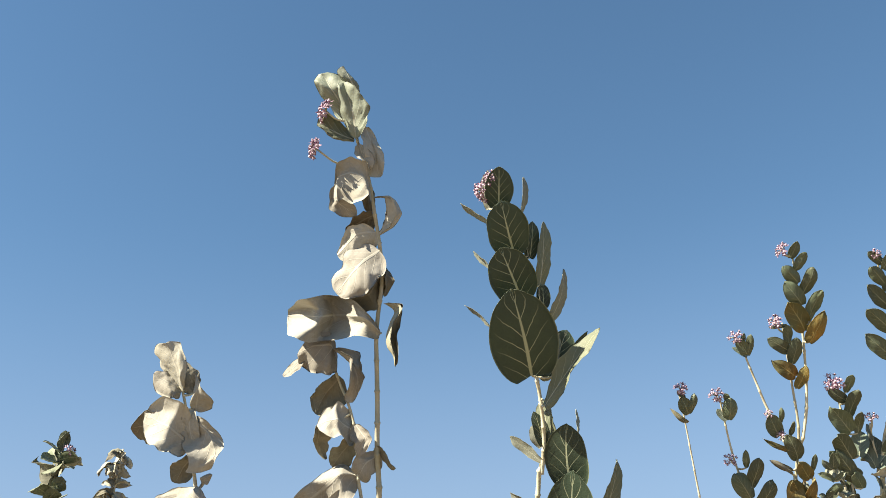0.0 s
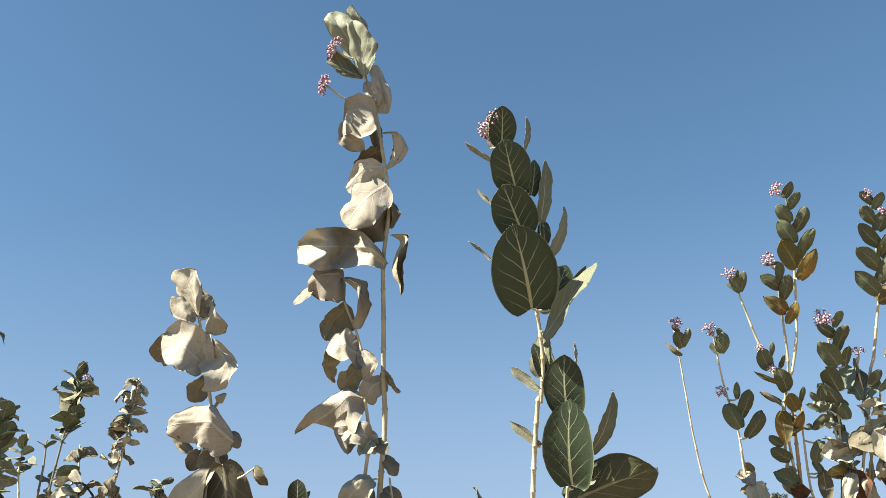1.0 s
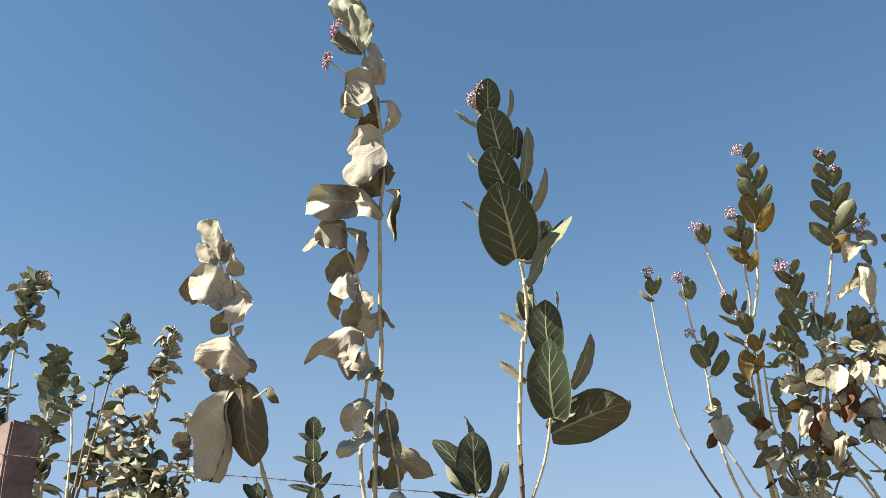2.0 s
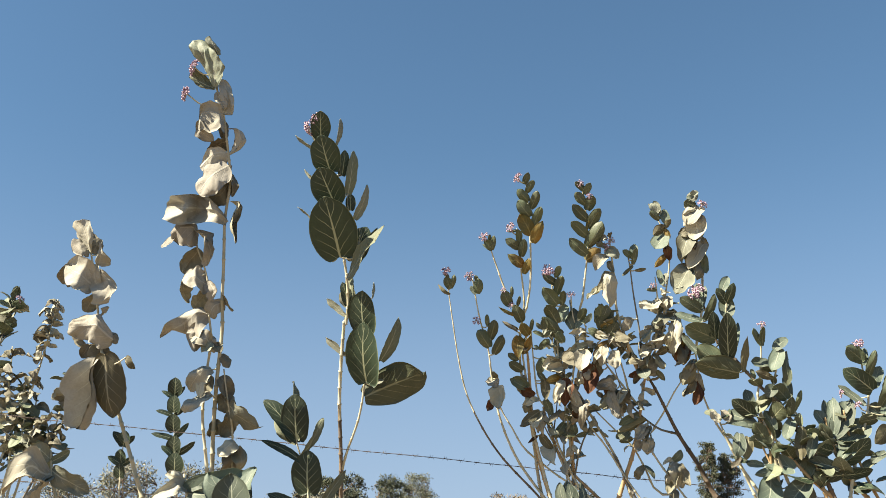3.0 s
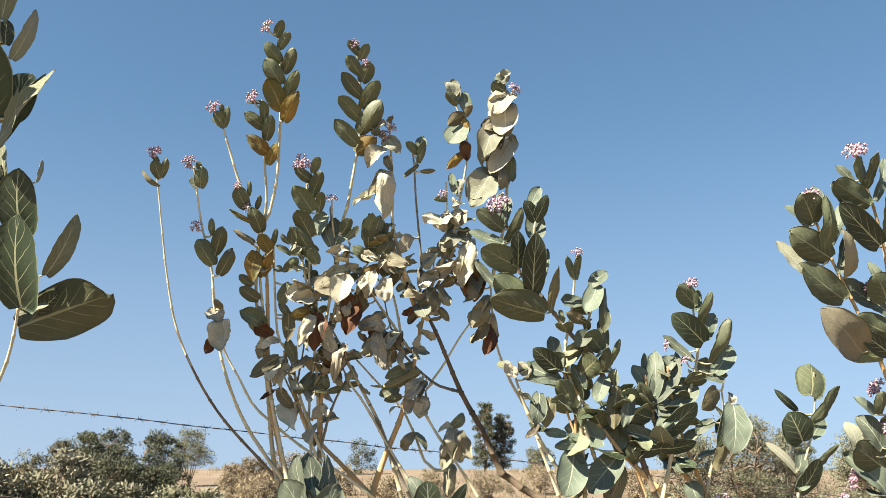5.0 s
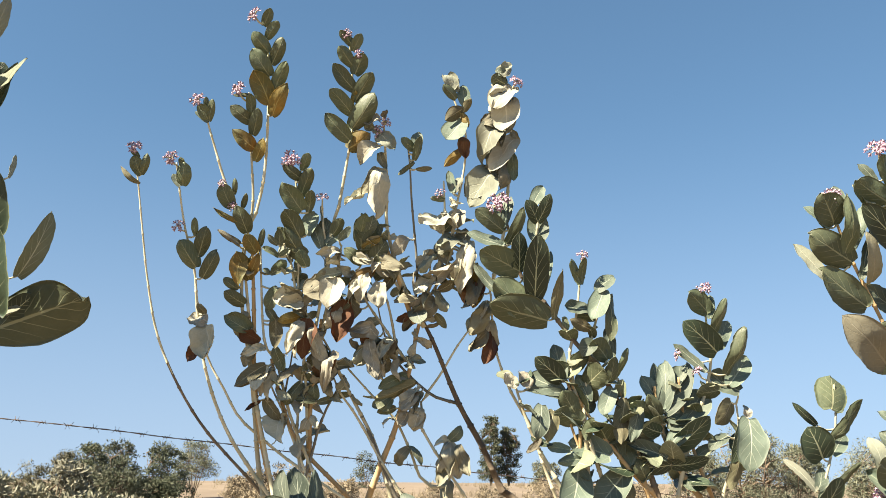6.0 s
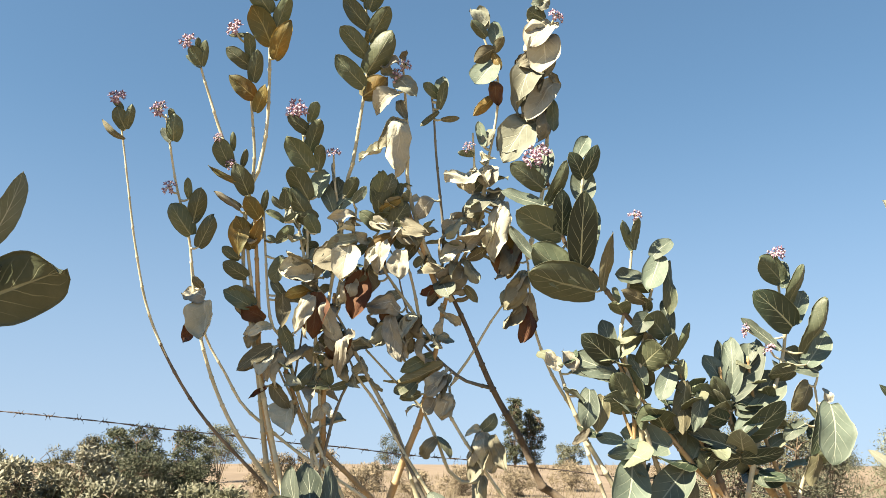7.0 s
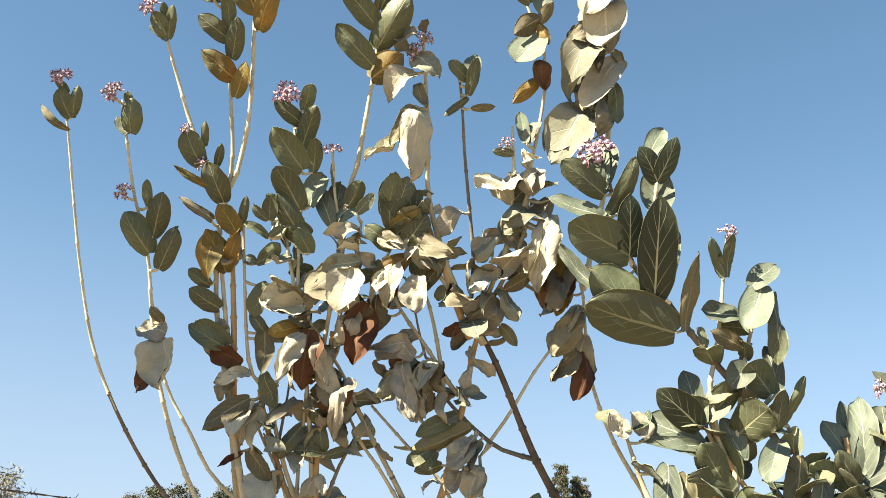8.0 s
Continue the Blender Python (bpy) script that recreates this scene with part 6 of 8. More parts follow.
leaf_at(plant, (-0.104, 3.034, 2.103), (-0.158, 3.013, 2.128), 0.016, 'olive', turn=-12, arch=0.1, roll=0.14)
leaf_at(plant, (-0.066, 3.042, 2.082), (-0.093, 3.010, 2.121), 0.034, 'yellow', turn=-7, arch=0.06, roll=0.14)
leaf_at(plant, (-0.082, 3.067, 2.021), (-0.112, 3.020, 2.079), 0.040, 'yellow', turn=-6, arch=0.06, roll=0.14)
leaf_at(plant, (-0.082, 3.065, 2.027), (-0.059, 3.021, 2.081), 0.025, 'yellow', turn=5, arch=0.06, roll=0.14)
leaf_at(plant, (-0.107, 3.075, 2.000), (-0.141, 3.058, 2.021), 0.022, 'green', turn=-11, arch=0.06, roll=0.14)
leaf_at(plant, (-0.091, 3.089, 1.965), (-0.139, 3.068, 1.991), 0.035, 'green', turn=-12, arch=0.06, roll=0.14)
leaf_at(plant, (-0.075, 3.112, 1.909), (-0.126, 3.084, 1.943), 0.035, 'green', turn=-11, arch=0.06, roll=0.14)
leaf_at(plant, (-0.051, 3.122, 1.882), (-0.101, 3.105, 1.904), 0.038, 'brown', turn=-13, arch=0.06, roll=0.25)
leaf_at(plant, (-0.058, 3.037, 2.097), (-0.049, 3.008, 2.133), 0.015, 'green', turn=3, arch=0.06, roll=0.14)
leaf_at(plant, (-0.064, 2.844, 2.579), (-0.048, 2.817, 2.611), 0.024, 'green', turn=5, arch=0.06, roll=0.14)
leaf_at(plant, (-0.056, 2.854, 2.552), (-0.030, 2.827, 2.584), 0.024, 'green', turn=8, arch=0.06, roll=0.14)
leaf_at(plant, (-0.051, 2.867, 2.522), (-0.087, 2.835, 2.557), 0.033, 'green', turn=-8, arch=0.06, roll=0.14)
leaf_at(plant, (-0.043, 2.876, 2.497), (-0.018, 2.834, 2.547), 0.033, 'green', turn=5, arch=0.06, roll=0.14)
leaf_at(plant, (-0.047, 2.886, 2.472), (-0.087, 2.846, 2.519), 0.039, 'green', turn=-8, arch=0.06, roll=0.14)
leaf_at(plant, (-0.039, 2.901, 2.436), (-0.007, 2.850, 2.497), 0.033, 'green', turn=6, arch=0.06, roll=0.14)
leaf_at(plant, (-0.046, 2.910, 2.414), (-0.083, 2.860, 2.472), 0.049, 'yellow', turn=-6, arch=0.06, roll=0.14)
leaf_at(plant, (-0.038, 2.920, 2.387), (-0.004, 2.868, 2.450), 0.040, 'yellow', turn=6, arch=0.15, roll=0.14)
leaf_at(plant, (-0.045, 2.904, 2.428), (-0.029, 2.904, 2.442), 0.016, 'dry', turn=-40, arch=0.12, roll=0.25)
leaf_at(plant, (0.144, 2.855, 2.550), (0.113, 2.833, 2.575), 0.022, 'green', turn=-9, arch=0.06, roll=0.14)
leaf_at(plant, (0.145, 2.860, 2.537), (0.163, 2.833, 2.570), 0.023, 'green', turn=6, arch=0.06, roll=0.14)
leaf_at(plant, (0.146, 2.873, 2.505), (0.112, 2.843, 2.540), 0.031, 'green', turn=-8, arch=0.06, roll=0.14)
leaf_at(plant, (0.152, 2.880, 2.487), (0.171, 2.847, 2.527), 0.040, 'green', turn=5, arch=0.06, roll=0.14)
leaf_at(plant, (0.153, 2.894, 2.452), (0.099, 2.854, 2.499), 0.034, 'green', turn=-9, arch=0.06, roll=0.14)
leaf_at(plant, (0.154, 2.905, 2.427), (0.193, 2.856, 2.485), 0.043, 'green', turn=7, arch=0.06, roll=0.14)
leaf_at(plant, (0.149, 2.915, 2.400), (0.095, 2.876, 2.445), 0.037, 'green', turn=-9, arch=0.06, roll=0.14)
leaf_at(plant, (0.150, 2.928, 2.367), (0.199, 2.870, 2.437), 0.052, 'green', turn=7, arch=0.06, roll=0.14)
leaf_at(plant, (0.145, 2.938, 2.343), (0.086, 2.897, 2.391), 0.040, 'green', turn=-9, arch=0.06, roll=0.14)
leaf_at(plant, (0.144, 2.946, 2.324), (0.194, 2.920, 2.356), 0.053, 'yellow', turn=11, arch=0.06, roll=0.14)
leaf_at(plant, (0.148, 2.905, 2.425), (0.156, 2.886, 2.449), 0.015, 'yellow', turn=4, arch=0.06, roll=0.14)
leaf_at(plant, (0.036, 2.967, 2.271), (0.050, 2.939, 2.305), 0.023, 'green', turn=5, arch=0.06, roll=0.14)
leaf_at(plant, (0.037, 2.976, 2.249), (-0.010, 2.951, 2.278), 0.028, 'green', turn=-11, arch=0.06, roll=0.14)
leaf_at(plant, (0.034, 2.991, 2.212), (0.059, 2.944, 2.269), 0.031, 'green', turn=5, arch=0.06, roll=0.14)
leaf_at(plant, (0.038, 3.003, 2.182), (-0.009, 2.958, 2.236), 0.047, 'green', turn=-8, arch=0.06, roll=0.14)
leaf_at(plant, (0.054, 3.004, 2.178), (0.058, 2.966, 2.224), 0.025, 'green', turn=2, arch=0.06, roll=0.14)
leaf_at(plant, (0.036, 3.027, 2.121), (-0.002, 2.979, 2.179), 0.047, 'green', turn=-7, arch=0.06, roll=0.14)
leaf_at(plant, (0.052, 3.025, 2.127), (0.069, 3.026, 2.186), 0.042, 'sage', turn=-26, arch=0.06, roll=0.14)
leaf_at(plant, (0.037, 3.042, 2.084), (-0.001, 3.001, 2.134), 0.041, 'green', turn=-7, arch=0.06, roll=0.14)
leaf_at(plant, (0.087, 3.035, 2.100), (0.059, 3.038, 2.165), 0.031, 'sage', turn=1, arch=0.06, roll=0.14)
leaf_at(plant, (0.087, 3.035, 2.100), (0.098, 3.038, 2.174), 0.036, 'sage', turn=-15, arch=0.06, roll=0.14)
leaf_at(plant, (0.091, 3.035, 2.100), (0.137, 3.036, 2.150), 0.032, 'sage', turn=-37, arch=0.06, roll=0.14)
leaf_at(plant, (0.053, 3.043, 2.082), (0.009, 3.035, 2.090), 0.042, 'green', turn=-14, arch=0.06, roll=0.14)
leaf_at(plant, (0.092, 3.042, 2.082), (0.134, 3.043, 2.103), 0.033, 'dry', turn=-41, arch=0.12, roll=0.25)
leaf_at(plant, (0.014, 3.030, 2.113), (-0.018, 3.009, 2.139), 0.022, 'green', turn=-10, arch=0.06, roll=0.14)
leaf_at(plant, (-0.027, 3.060, 2.039), (0.007, 3.040, 2.064), 0.025, 'green', turn=11, arch=0.06, roll=0.14)
leaf_at(plant, (0.054, 3.053, 2.055), (0.034, 3.026, 2.089), 0.031, 'green', turn=-6, arch=0.06, roll=0.14)
leaf_at(plant, (0.114, 3.023, 2.130), (0.135, 2.996, 2.163), 0.031, 'green', turn=7, arch=0.06, roll=0.14)
leaf_at(plant, (0.177, 3.029, 2.117), (0.189, 2.980, 2.176), 0.037, 'green', turn=3, arch=0.06, roll=0.14)
leaf_at(plant, (0.193, 3.040, 2.087), (0.230, 3.007, 2.128), 0.035, 'green', turn=9, arch=0.06, roll=0.14)
leaf_at(plant, (0.217, 2.920, 2.389), (0.171, 2.920, 2.388), 0.043, 'dry', turn=38, arch=0.12, roll=0.25)
leaf_at(plant, (0.220, 2.916, 2.398), (0.231, 2.903, 2.413), 0.016, 'drybrown', turn=8, arch=0.12, roll=0.25)
leaf_at(plant, (0.212, 2.931, 2.361), (0.181, 2.932, 2.388), 0.026, 'drygreen', turn=19, arch=0.06, roll=0.14)
leaf_at(plant, (0.212, 2.931, 2.361), (0.254, 2.928, 2.322), 0.042, 'drygreen', turn=-18, arch=0.15, roll=0.14)
leaf_at(plant, (0.216, 2.941, 2.335), (0.167, 2.940, 2.300), 0.044, 'dry', turn=40, arch=0.12, roll=0.25)
leaf_at(plant, (0.217, 2.948, 2.318), (0.235, 2.945, 2.275), 0.022, 'drygreen', turn=-2, arch=0.06, roll=0.14)
leaf_at(plant, (0.215, 2.961, 2.286), (0.187, 2.965, 2.219), 0.034, 'drybrown', turn=-6, arch=0.12, roll=0.25)
leaf_at(plant, (0.188, 2.981, 2.236), (0.142, 2.978, 2.186), 0.027, 'dry', turn=37, arch=0.12, roll=0.25)
leaf_at(plant, (0.221, 2.963, 2.281), (0.214, 2.954, 2.162), 0.055, 'dry', turn=4, arch=0.1, roll=0.3, crumple=0.12)
leaf_at(plant, (0.302, 2.944, 2.329), (0.269, 2.925, 2.351), 0.022, 'green', turn=-10, arch=0.06, roll=0.14)
leaf_at(plant, (0.307, 2.947, 2.321), (0.311, 2.948, 2.378), 0.029, 'sage', turn=-15, arch=0.06, roll=0.14)
leaf_at(plant, (0.303, 2.953, 2.306), (0.314, 2.914, 2.353), 0.022, 'green', turn=4, arch=0.06, roll=0.14)
leaf_at(plant, (0.303, 2.955, 2.301), (0.264, 2.957, 2.267), 0.013, 'green', turn=-11, arch=0.15, roll=0.14)
leaf_at(plant, (0.309, 2.961, 2.286), (0.348, 2.958, 2.290), 0.014, 'olive', turn=14, arch=0.06, roll=0.14)
leaf_at(plant, (0.398, 2.886, 2.475), (0.359, 2.887, 2.498), 0.044, 'drygreen', turn=25, arch=0.06, roll=0.14)
leaf_at(plant, (0.395, 2.891, 2.462), (0.380, 2.892, 2.513), 0.028, 'drygreen', turn=-3, arch=0.06, roll=0.14)
leaf_at(plant, (0.396, 2.896, 2.447), (0.362, 2.875, 2.472), 0.025, 'green', turn=-10, arch=0.06, roll=0.14)
leaf_at(plant, (0.420, 2.902, 2.434), (0.413, 2.903, 2.486), 0.032, 'sage', turn=-15, arch=0.06, roll=0.14)
leaf_at(plant, (0.416, 2.908, 2.420), (0.432, 2.885, 2.446), 0.022, 'olive', turn=7, arch=0.06, roll=0.14)
leaf_at(plant, (0.413, 2.905, 2.425), (0.372, 2.908, 2.395), 0.038, 'olive', turn=-12, arch=0.06, roll=0.14)
leaf_at(plant, (0.414, 2.916, 2.399), (0.373, 2.913, 2.351), 0.058, 'sage', turn=36, arch=0.06, roll=0.14)
leaf_at(plant, (0.413, 2.909, 2.417), (0.429, 2.911, 2.381), 0.019, 'yellow', turn=6, arch=0.06, roll=0.14)
leaf_at(plant, (0.417, 2.942, 2.333), (0.373, 2.945, 2.290), 0.025, 'yellow', turn=-10, arch=0.15, roll=0.14)
leaf_at(plant, (0.416, 2.930, 2.363), (0.426, 2.933, 2.310), 0.034, 'brown', turn=3, arch=0.06, roll=0.25)
leaf_at(plant, (0.401, 2.980, 2.238), (0.391, 2.982, 2.293), 0.023, 'sage', turn=-15, arch=0.06, roll=0.14)
leaf_at(plant, (0.401, 2.981, 2.236), (0.423, 2.982, 2.282), 0.026, 'drygreen', turn=-30, arch=0.06, roll=0.14)
leaf_at(plant, (0.381, 2.987, 2.220), (0.346, 2.985, 2.223), 0.015, 'green', turn=-14, arch=0.06, roll=0.14)
leaf_at(plant, (0.395, 3.001, 2.186), (0.326, 2.998, 2.145), 0.050, 'dry', turn=40, arch=0.12, roll=0.25)
leaf_at(plant, (0.423, 2.996, 2.199), (0.413, 2.993, 2.153), 0.039, 'dry', turn=15, arch=0.12, roll=0.25)
leaf_at(plant, (0.445, 3.015, 2.152), (0.364, 3.011, 2.100), 0.058, 'drygreen', turn=40, arch=0.06, roll=0.14)
leaf_at(plant, (0.525, 2.871, 2.510), (0.491, 2.872, 2.525), 0.043, 'drygreen', turn=28, arch=0.06, roll=0.14)
leaf_at(plant, (0.519, 2.868, 2.518), (0.515, 2.869, 2.538), 0.026, 'drygreen', turn=-15, arch=0.06, roll=0.14)
leaf_at(plant, (0.516, 2.881, 2.486), (0.479, 2.869, 2.500), 0.035, 'green', turn=-12, arch=0.06, roll=0.14)
leaf_at(plant, (0.532, 2.883, 2.481), (0.484, 2.880, 2.418), 0.073, 'dry', turn=36, arch=0.12, roll=0.25, crumple=0.06)
leaf_at(plant, (0.522, 2.894, 2.452), (0.515, 2.889, 2.362), 0.074, 'dry', turn=22, arch=0.12, roll=0.25, crumple=0.06)
leaf_at(plant, (0.503, 2.906, 2.423), (0.463, 2.909, 2.389), 0.032, 'drybrown', turn=-11, arch=0.12, roll=0.25)
leaf_at(plant, (0.507, 2.915, 2.401), (0.458, 2.910, 2.310), 0.069, 'drygreen', turn=31, arch=0.06, roll=0.14)
leaf_at(plant, (0.546, 2.929, 2.366), (0.484, 2.924, 2.276), 0.061, 'dry', turn=34, arch=0.12, roll=0.25, crumple=0.06)
leaf_at(plant, (0.536, 2.949, 2.316), (0.508, 2.953, 2.241), 0.047, 'drybrown', turn=-5, arch=0.12, roll=0.25)
leaf_at(plant, (0.513, 2.960, 2.289), (0.433, 2.955, 2.217), 0.092, 'drygreen', turn=39, arch=0.06, roll=0.14)
leaf_at(plant, (0.540, 2.942, 2.334), (0.545, 2.946, 2.263), 0.025, 'green', turn=1, arch=0.06, roll=0.14)
leaf_at(plant, (0.449, 3.023, 2.130), (0.423, 3.013, 2.002), 0.046, 'dry', turn=15, arch=0.12, roll=0.25)
leaf_at(plant, (0.444, 3.032, 2.107), (0.411, 3.037, 2.015), 0.025, 'drybrown', turn=-5, arch=0.12, roll=0.25)
leaf_at(plant, (0.482, 3.050, 2.063), (0.448, 3.055, 1.973), 0.048, 'drybrown', turn=-5, arch=0.12, roll=0.25)
leaf_at(plant, (0.486, 3.056, 2.048), (0.469, 3.059, 1.992), 0.032, 'brown', turn=-4, arch=0.06, roll=0.25)
leaf_at(plant, (0.510, 3.080, 1.988), (0.460, 3.084, 1.904), 0.042, 'drybrown', turn=-7, arch=0.12, roll=0.25)
leaf_at(plant, (0.509, 3.082, 1.982), (0.464, 3.078, 1.929), 0.028, 'dry', turn=36, arch=0.12, roll=0.25)
leaf_at(plant, (0.505, 3.106, 1.924), (0.456, 3.108, 1.869), 0.026, 'drybrown', turn=-9, arch=0.12, roll=0.25)
leaf_at(plant, (0.522, 3.107, 1.920), (0.504, 3.111, 1.838), 0.042, 'brown', turn=-3, arch=0.06, roll=0.25)
leaf_at(plant, (0.052, 3.068, 1.969), (-0.022, 3.068, 1.974), 0.062, 'dry', turn=37, arch=0.12, roll=0.25)
leaf_at(plant, (0.047, 3.071, 1.986), (-0.007, 3.048, 2.013), 0.025, 'drybrown', turn=-12, arch=0.12, roll=0.25)
leaf_at(plant, (0.123, 3.034, 2.028), (0.113, 3.026, 1.945), 0.064, 'dry', turn=15, arch=0.12, roll=0.25, crumple=0.08)
leaf_at(plant, (0.116, 3.049, 2.040), (0.052, 3.052, 1.988), 0.054, 'drybrown', turn=-11, arch=0.12, roll=0.25)
leaf_at(plant, (0.133, 3.070, 1.964), (0.118, 3.065, 1.911), 0.042, 'dry', turn=14, arch=0.12, roll=0.25)
leaf_at(plant, (0.152, 3.064, 1.979), (0.134, 3.068, 1.876), 0.056, 'brown', turn=-3, arch=0.06, roll=0.25)
leaf_at(plant, (0.050, 3.075, 1.925), (0.015, 3.068, 1.844), 0.039, 'dry', turn=30, arch=0.12, roll=0.25)
leaf_at(plant, (0.059, 3.082, 1.934), (0.051, 3.086, 1.837), 0.062, 'brown', turn=-2, arch=0.06, roll=0.25)
leaf_at(plant, (0.072, 3.088, 1.919), (0.092, 3.080, 1.846), 0.023, 'dry', turn=15, arch=0.12, roll=0.25)
leaf_at(plant, (0.041, 3.089, 1.941), (-0.010, 3.090, 1.925), 0.032, 'yellow', turn=-13, arch=0.06, roll=0.14)
leaf_at(plant, (0.194, 3.046, 2.048), (0.184, 3.039, 1.972), 0.036, 'dry', turn=15, arch=0.12, roll=0.25)
leaf_at(plant, (0.233, 3.046, 2.022), (0.228, 3.041, 1.956), 0.045, 'dry', turn=15, arch=0.12, roll=0.25)
leaf_at(plant, (0.214, 3.099, 1.891), (0.233, 3.089, 1.792), 0.042, 'dry', turn=15, arch=0.12, roll=0.25)
leaf_at(plant, (0.233, 3.096, 1.897), (0.167, 3.098, 1.922), 0.044, 'dry', turn=30, arch=0.12, roll=0.25)
leaf_at(plant, (0.215, 3.112, 1.883), (0.184, 3.115, 1.826), 0.038, 'drybrown', turn=-7, arch=0.12, roll=0.25)
leaf_at(plant, (0.133, 3.102, 1.859), (0.098, 3.093, 1.770), 0.032, 'dry', turn=28, arch=0.12, roll=0.25)
leaf_at(plant, (0.129, 3.114, 1.853), (0.098, 3.117, 1.795), 0.032, 'brown', turn=-7, arch=0.06, roll=0.25)
leaf_at(plant, (-0.034, 3.136, 1.823), (-0.056, 3.130, 1.758), 0.035, 'dry', turn=27, arch=0.12, roll=0.25)
leaf_at(plant, (-0.043, 3.146, 1.824), (-0.108, 3.148, 1.775), 0.038, 'olive', turn=-11, arch=0.06, roll=0.14)
leaf_at(plant, (-0.036, 3.128, 1.867), (-0.097, 3.127, 1.851), 0.023, 'dry', turn=41, arch=0.12, roll=0.25)
leaf_at(plant, (0.335, 3.157, 1.772), (0.299, 3.152, 1.722), 0.054, 'dry', turn=34, arch=0.12, roll=0.25)
leaf_at(plant, (0.350, 3.175, 1.725), (0.329, 3.170, 1.677), 0.044, 'dry', turn=28, arch=0.12, roll=0.25)
leaf_at(plant, (0.332, 3.158, 1.794), (0.235, 3.160, 1.756), 0.040, 'olive', turn=-13, arch=0.06, roll=0.14)
leaf_at(plant, (0.286, 3.182, 1.732), (0.241, 3.183, 1.718), 0.023, 'green', turn=-13, arch=0.06, roll=0.14)
leaf_at(plant, (0.302, 3.025, 2.127), (0.262, 3.022, 2.093), 0.032, 'dry', turn=39, arch=0.12, roll=0.25)
leaf_at(plant, (0.362, 3.057, 2.046), (0.321, 3.053, 1.993), 0.043, 'dry', turn=35, arch=0.12, roll=0.25)
leaf_at(plant, (0.367, 3.037, 2.097), (0.327, 3.033, 2.048), 0.031, 'drygreen', turn=36, arch=0.06, roll=0.14)
leaf_at(plant, (0.372, 3.078, 1.992), (0.316, 3.081, 1.943), 0.042, 'drybrown', turn=-11, arch=0.12, roll=0.25)
leaf_at(plant, (0.374, 3.093, 1.956), (0.402, 3.095, 1.921), 0.023, 'olive', turn=9, arch=0.06, roll=0.14)
leaf_at(plant, (0.281, 3.052, 2.060), (0.234, 3.050, 2.042), 0.038, 'dry', turn=41, arch=0.12, roll=0.25)
leaf_at(plant, (0.209, 3.040, 2.088), (0.178, 3.038, 2.054), 0.040, 'dry', turn=37, arch=0.12, roll=0.25)
leaf_at(plant, (0.309, 3.093, 1.955), (0.277, 3.094, 1.936), 0.023, 'brown', turn=-12, arch=0.06, roll=0.25)

plant = plant_base('milkweed_bush', (1.07, 2.99, 0), 'dense bushy milkweed with broad grey-green leaves and some dry ones', 'milkweed shrub')
st = stem(plant, [(0.499, 2.910, 2.202), (0.517, 2.919, 2.158), (0.542, 2.932, 2.091), (0.561, 2.946, 2.024), (0.615, 2.957, 1.969), (0.675, 2.971, 1.898), (0.741, 2.985, 1.826), (0.783, 2.996, 1.771), (0.850, 3.019, 1.660), (0.899, 3.043, 1.538)], 0.005, 0.011, BARK, root=True)
flowers(plant, st, 0.08, (-0.022, -0.025, 0.022), 0.048)
flowers(plant, st, 0.08, (-0.048, -0.005, -0.020), .02)
foliage(plant, st, .5, .9, 4, .072, .76, 25, 'green veined green sage veined green', 31)
st = stem(plant, [(0.604, 2.909, 2.207), (0.599, 2.916, 2.172), (0.594, 2.928, 2.115), (0.584, 2.939, 2.059), (0.550, 2.940, 2.055)], 0.003, 0.006, STEM)
st = stem(plant, [(0.709, 2.935, 2.076), (0.704, 2.943, 2.040), (0.700, 2.954, 1.983), (0.692, 2.970, 1.904), (0.682, 2.983, 1.836), (0.707, 3.006, 1.725)], 0.003, 0.007, STEM, root=True)
flowers(plant, st, 0.05, (-0.005, -0.023, 0.009), .02)
foliage(plant, st, .2, .95, 4, .072, .76, 15, 'green veined green sage veined green', 32)
st = stem(plant, [(0.764, 2.947, 2.019), (0.756, 2.956, 1.973), (0.739, 2.970, 1.905), (0.729, 2.983, 1.837), (0.719, 3.006, 1.725)], 0.003, 0.007, STEM, root=True)
foliage(plant, st, .3, .98, 4, .072, .76, -10, 'green veined green sage veined green', 33)
st = stem(plant, [(0.662, 2.987, 1.818), (0.691, 3.001, 1.750), (0.712, 3.017, 1.670), (0.703, 3.042, 1.545)], 0.004, 0.008, CANE, root=True)
foliage(plant, st, 0, 1, 4, .072, .76, 20, 'green veined green sage veined green', 34)
st = stem(plant, [(0.537, 2.990, 1.805), (0.555, 2.997, 1.767), (0.580, 3.011, 1.701), (0.616, 3.026, 1.624)], 0.003, 0.007, STEM, root=True)
foliage(plant, st, .1, 1, 3, .072, .76, -20, 'green veined green sage veined green', 35)
st = stem(plant, [(0.890, 2.995, 1.779), (0.903, 3.007, 1.717), (0.922, 3.021, 1.650), (0.959, 3.034, 1.583), (1.007, 3.046, 1.525)], 0.005, 0.01, CANE, root=True)
foliage(plant, st, .25, .9, 4, .072, .76, 20, 'green veined green sage veined green', 36)
st = stem(plant, [(1.012, 2.949, 2.010), (1.018, 2.964, 1.935), (1.031, 2.980, 1.855), (1.023, 2.993, 1.787), (0.999, 3.009, 1.707), (0.970, 3.027, 1.616)], 0.003, 0.008, STEM, root=True)
flowers(plant, st, 0.05, (-0.010, -0.023, 0.021), .026)
flowers(plant, st, 0.44, (-0.082, 0.015, 0.016), .022)
flowers(plant, st, 0.58, (-0.034, -0.009, 0.025), .02)
foliage(plant, st, .6, .95, 3, .072, .76, 10, 'green veined green sage veined green', 37)
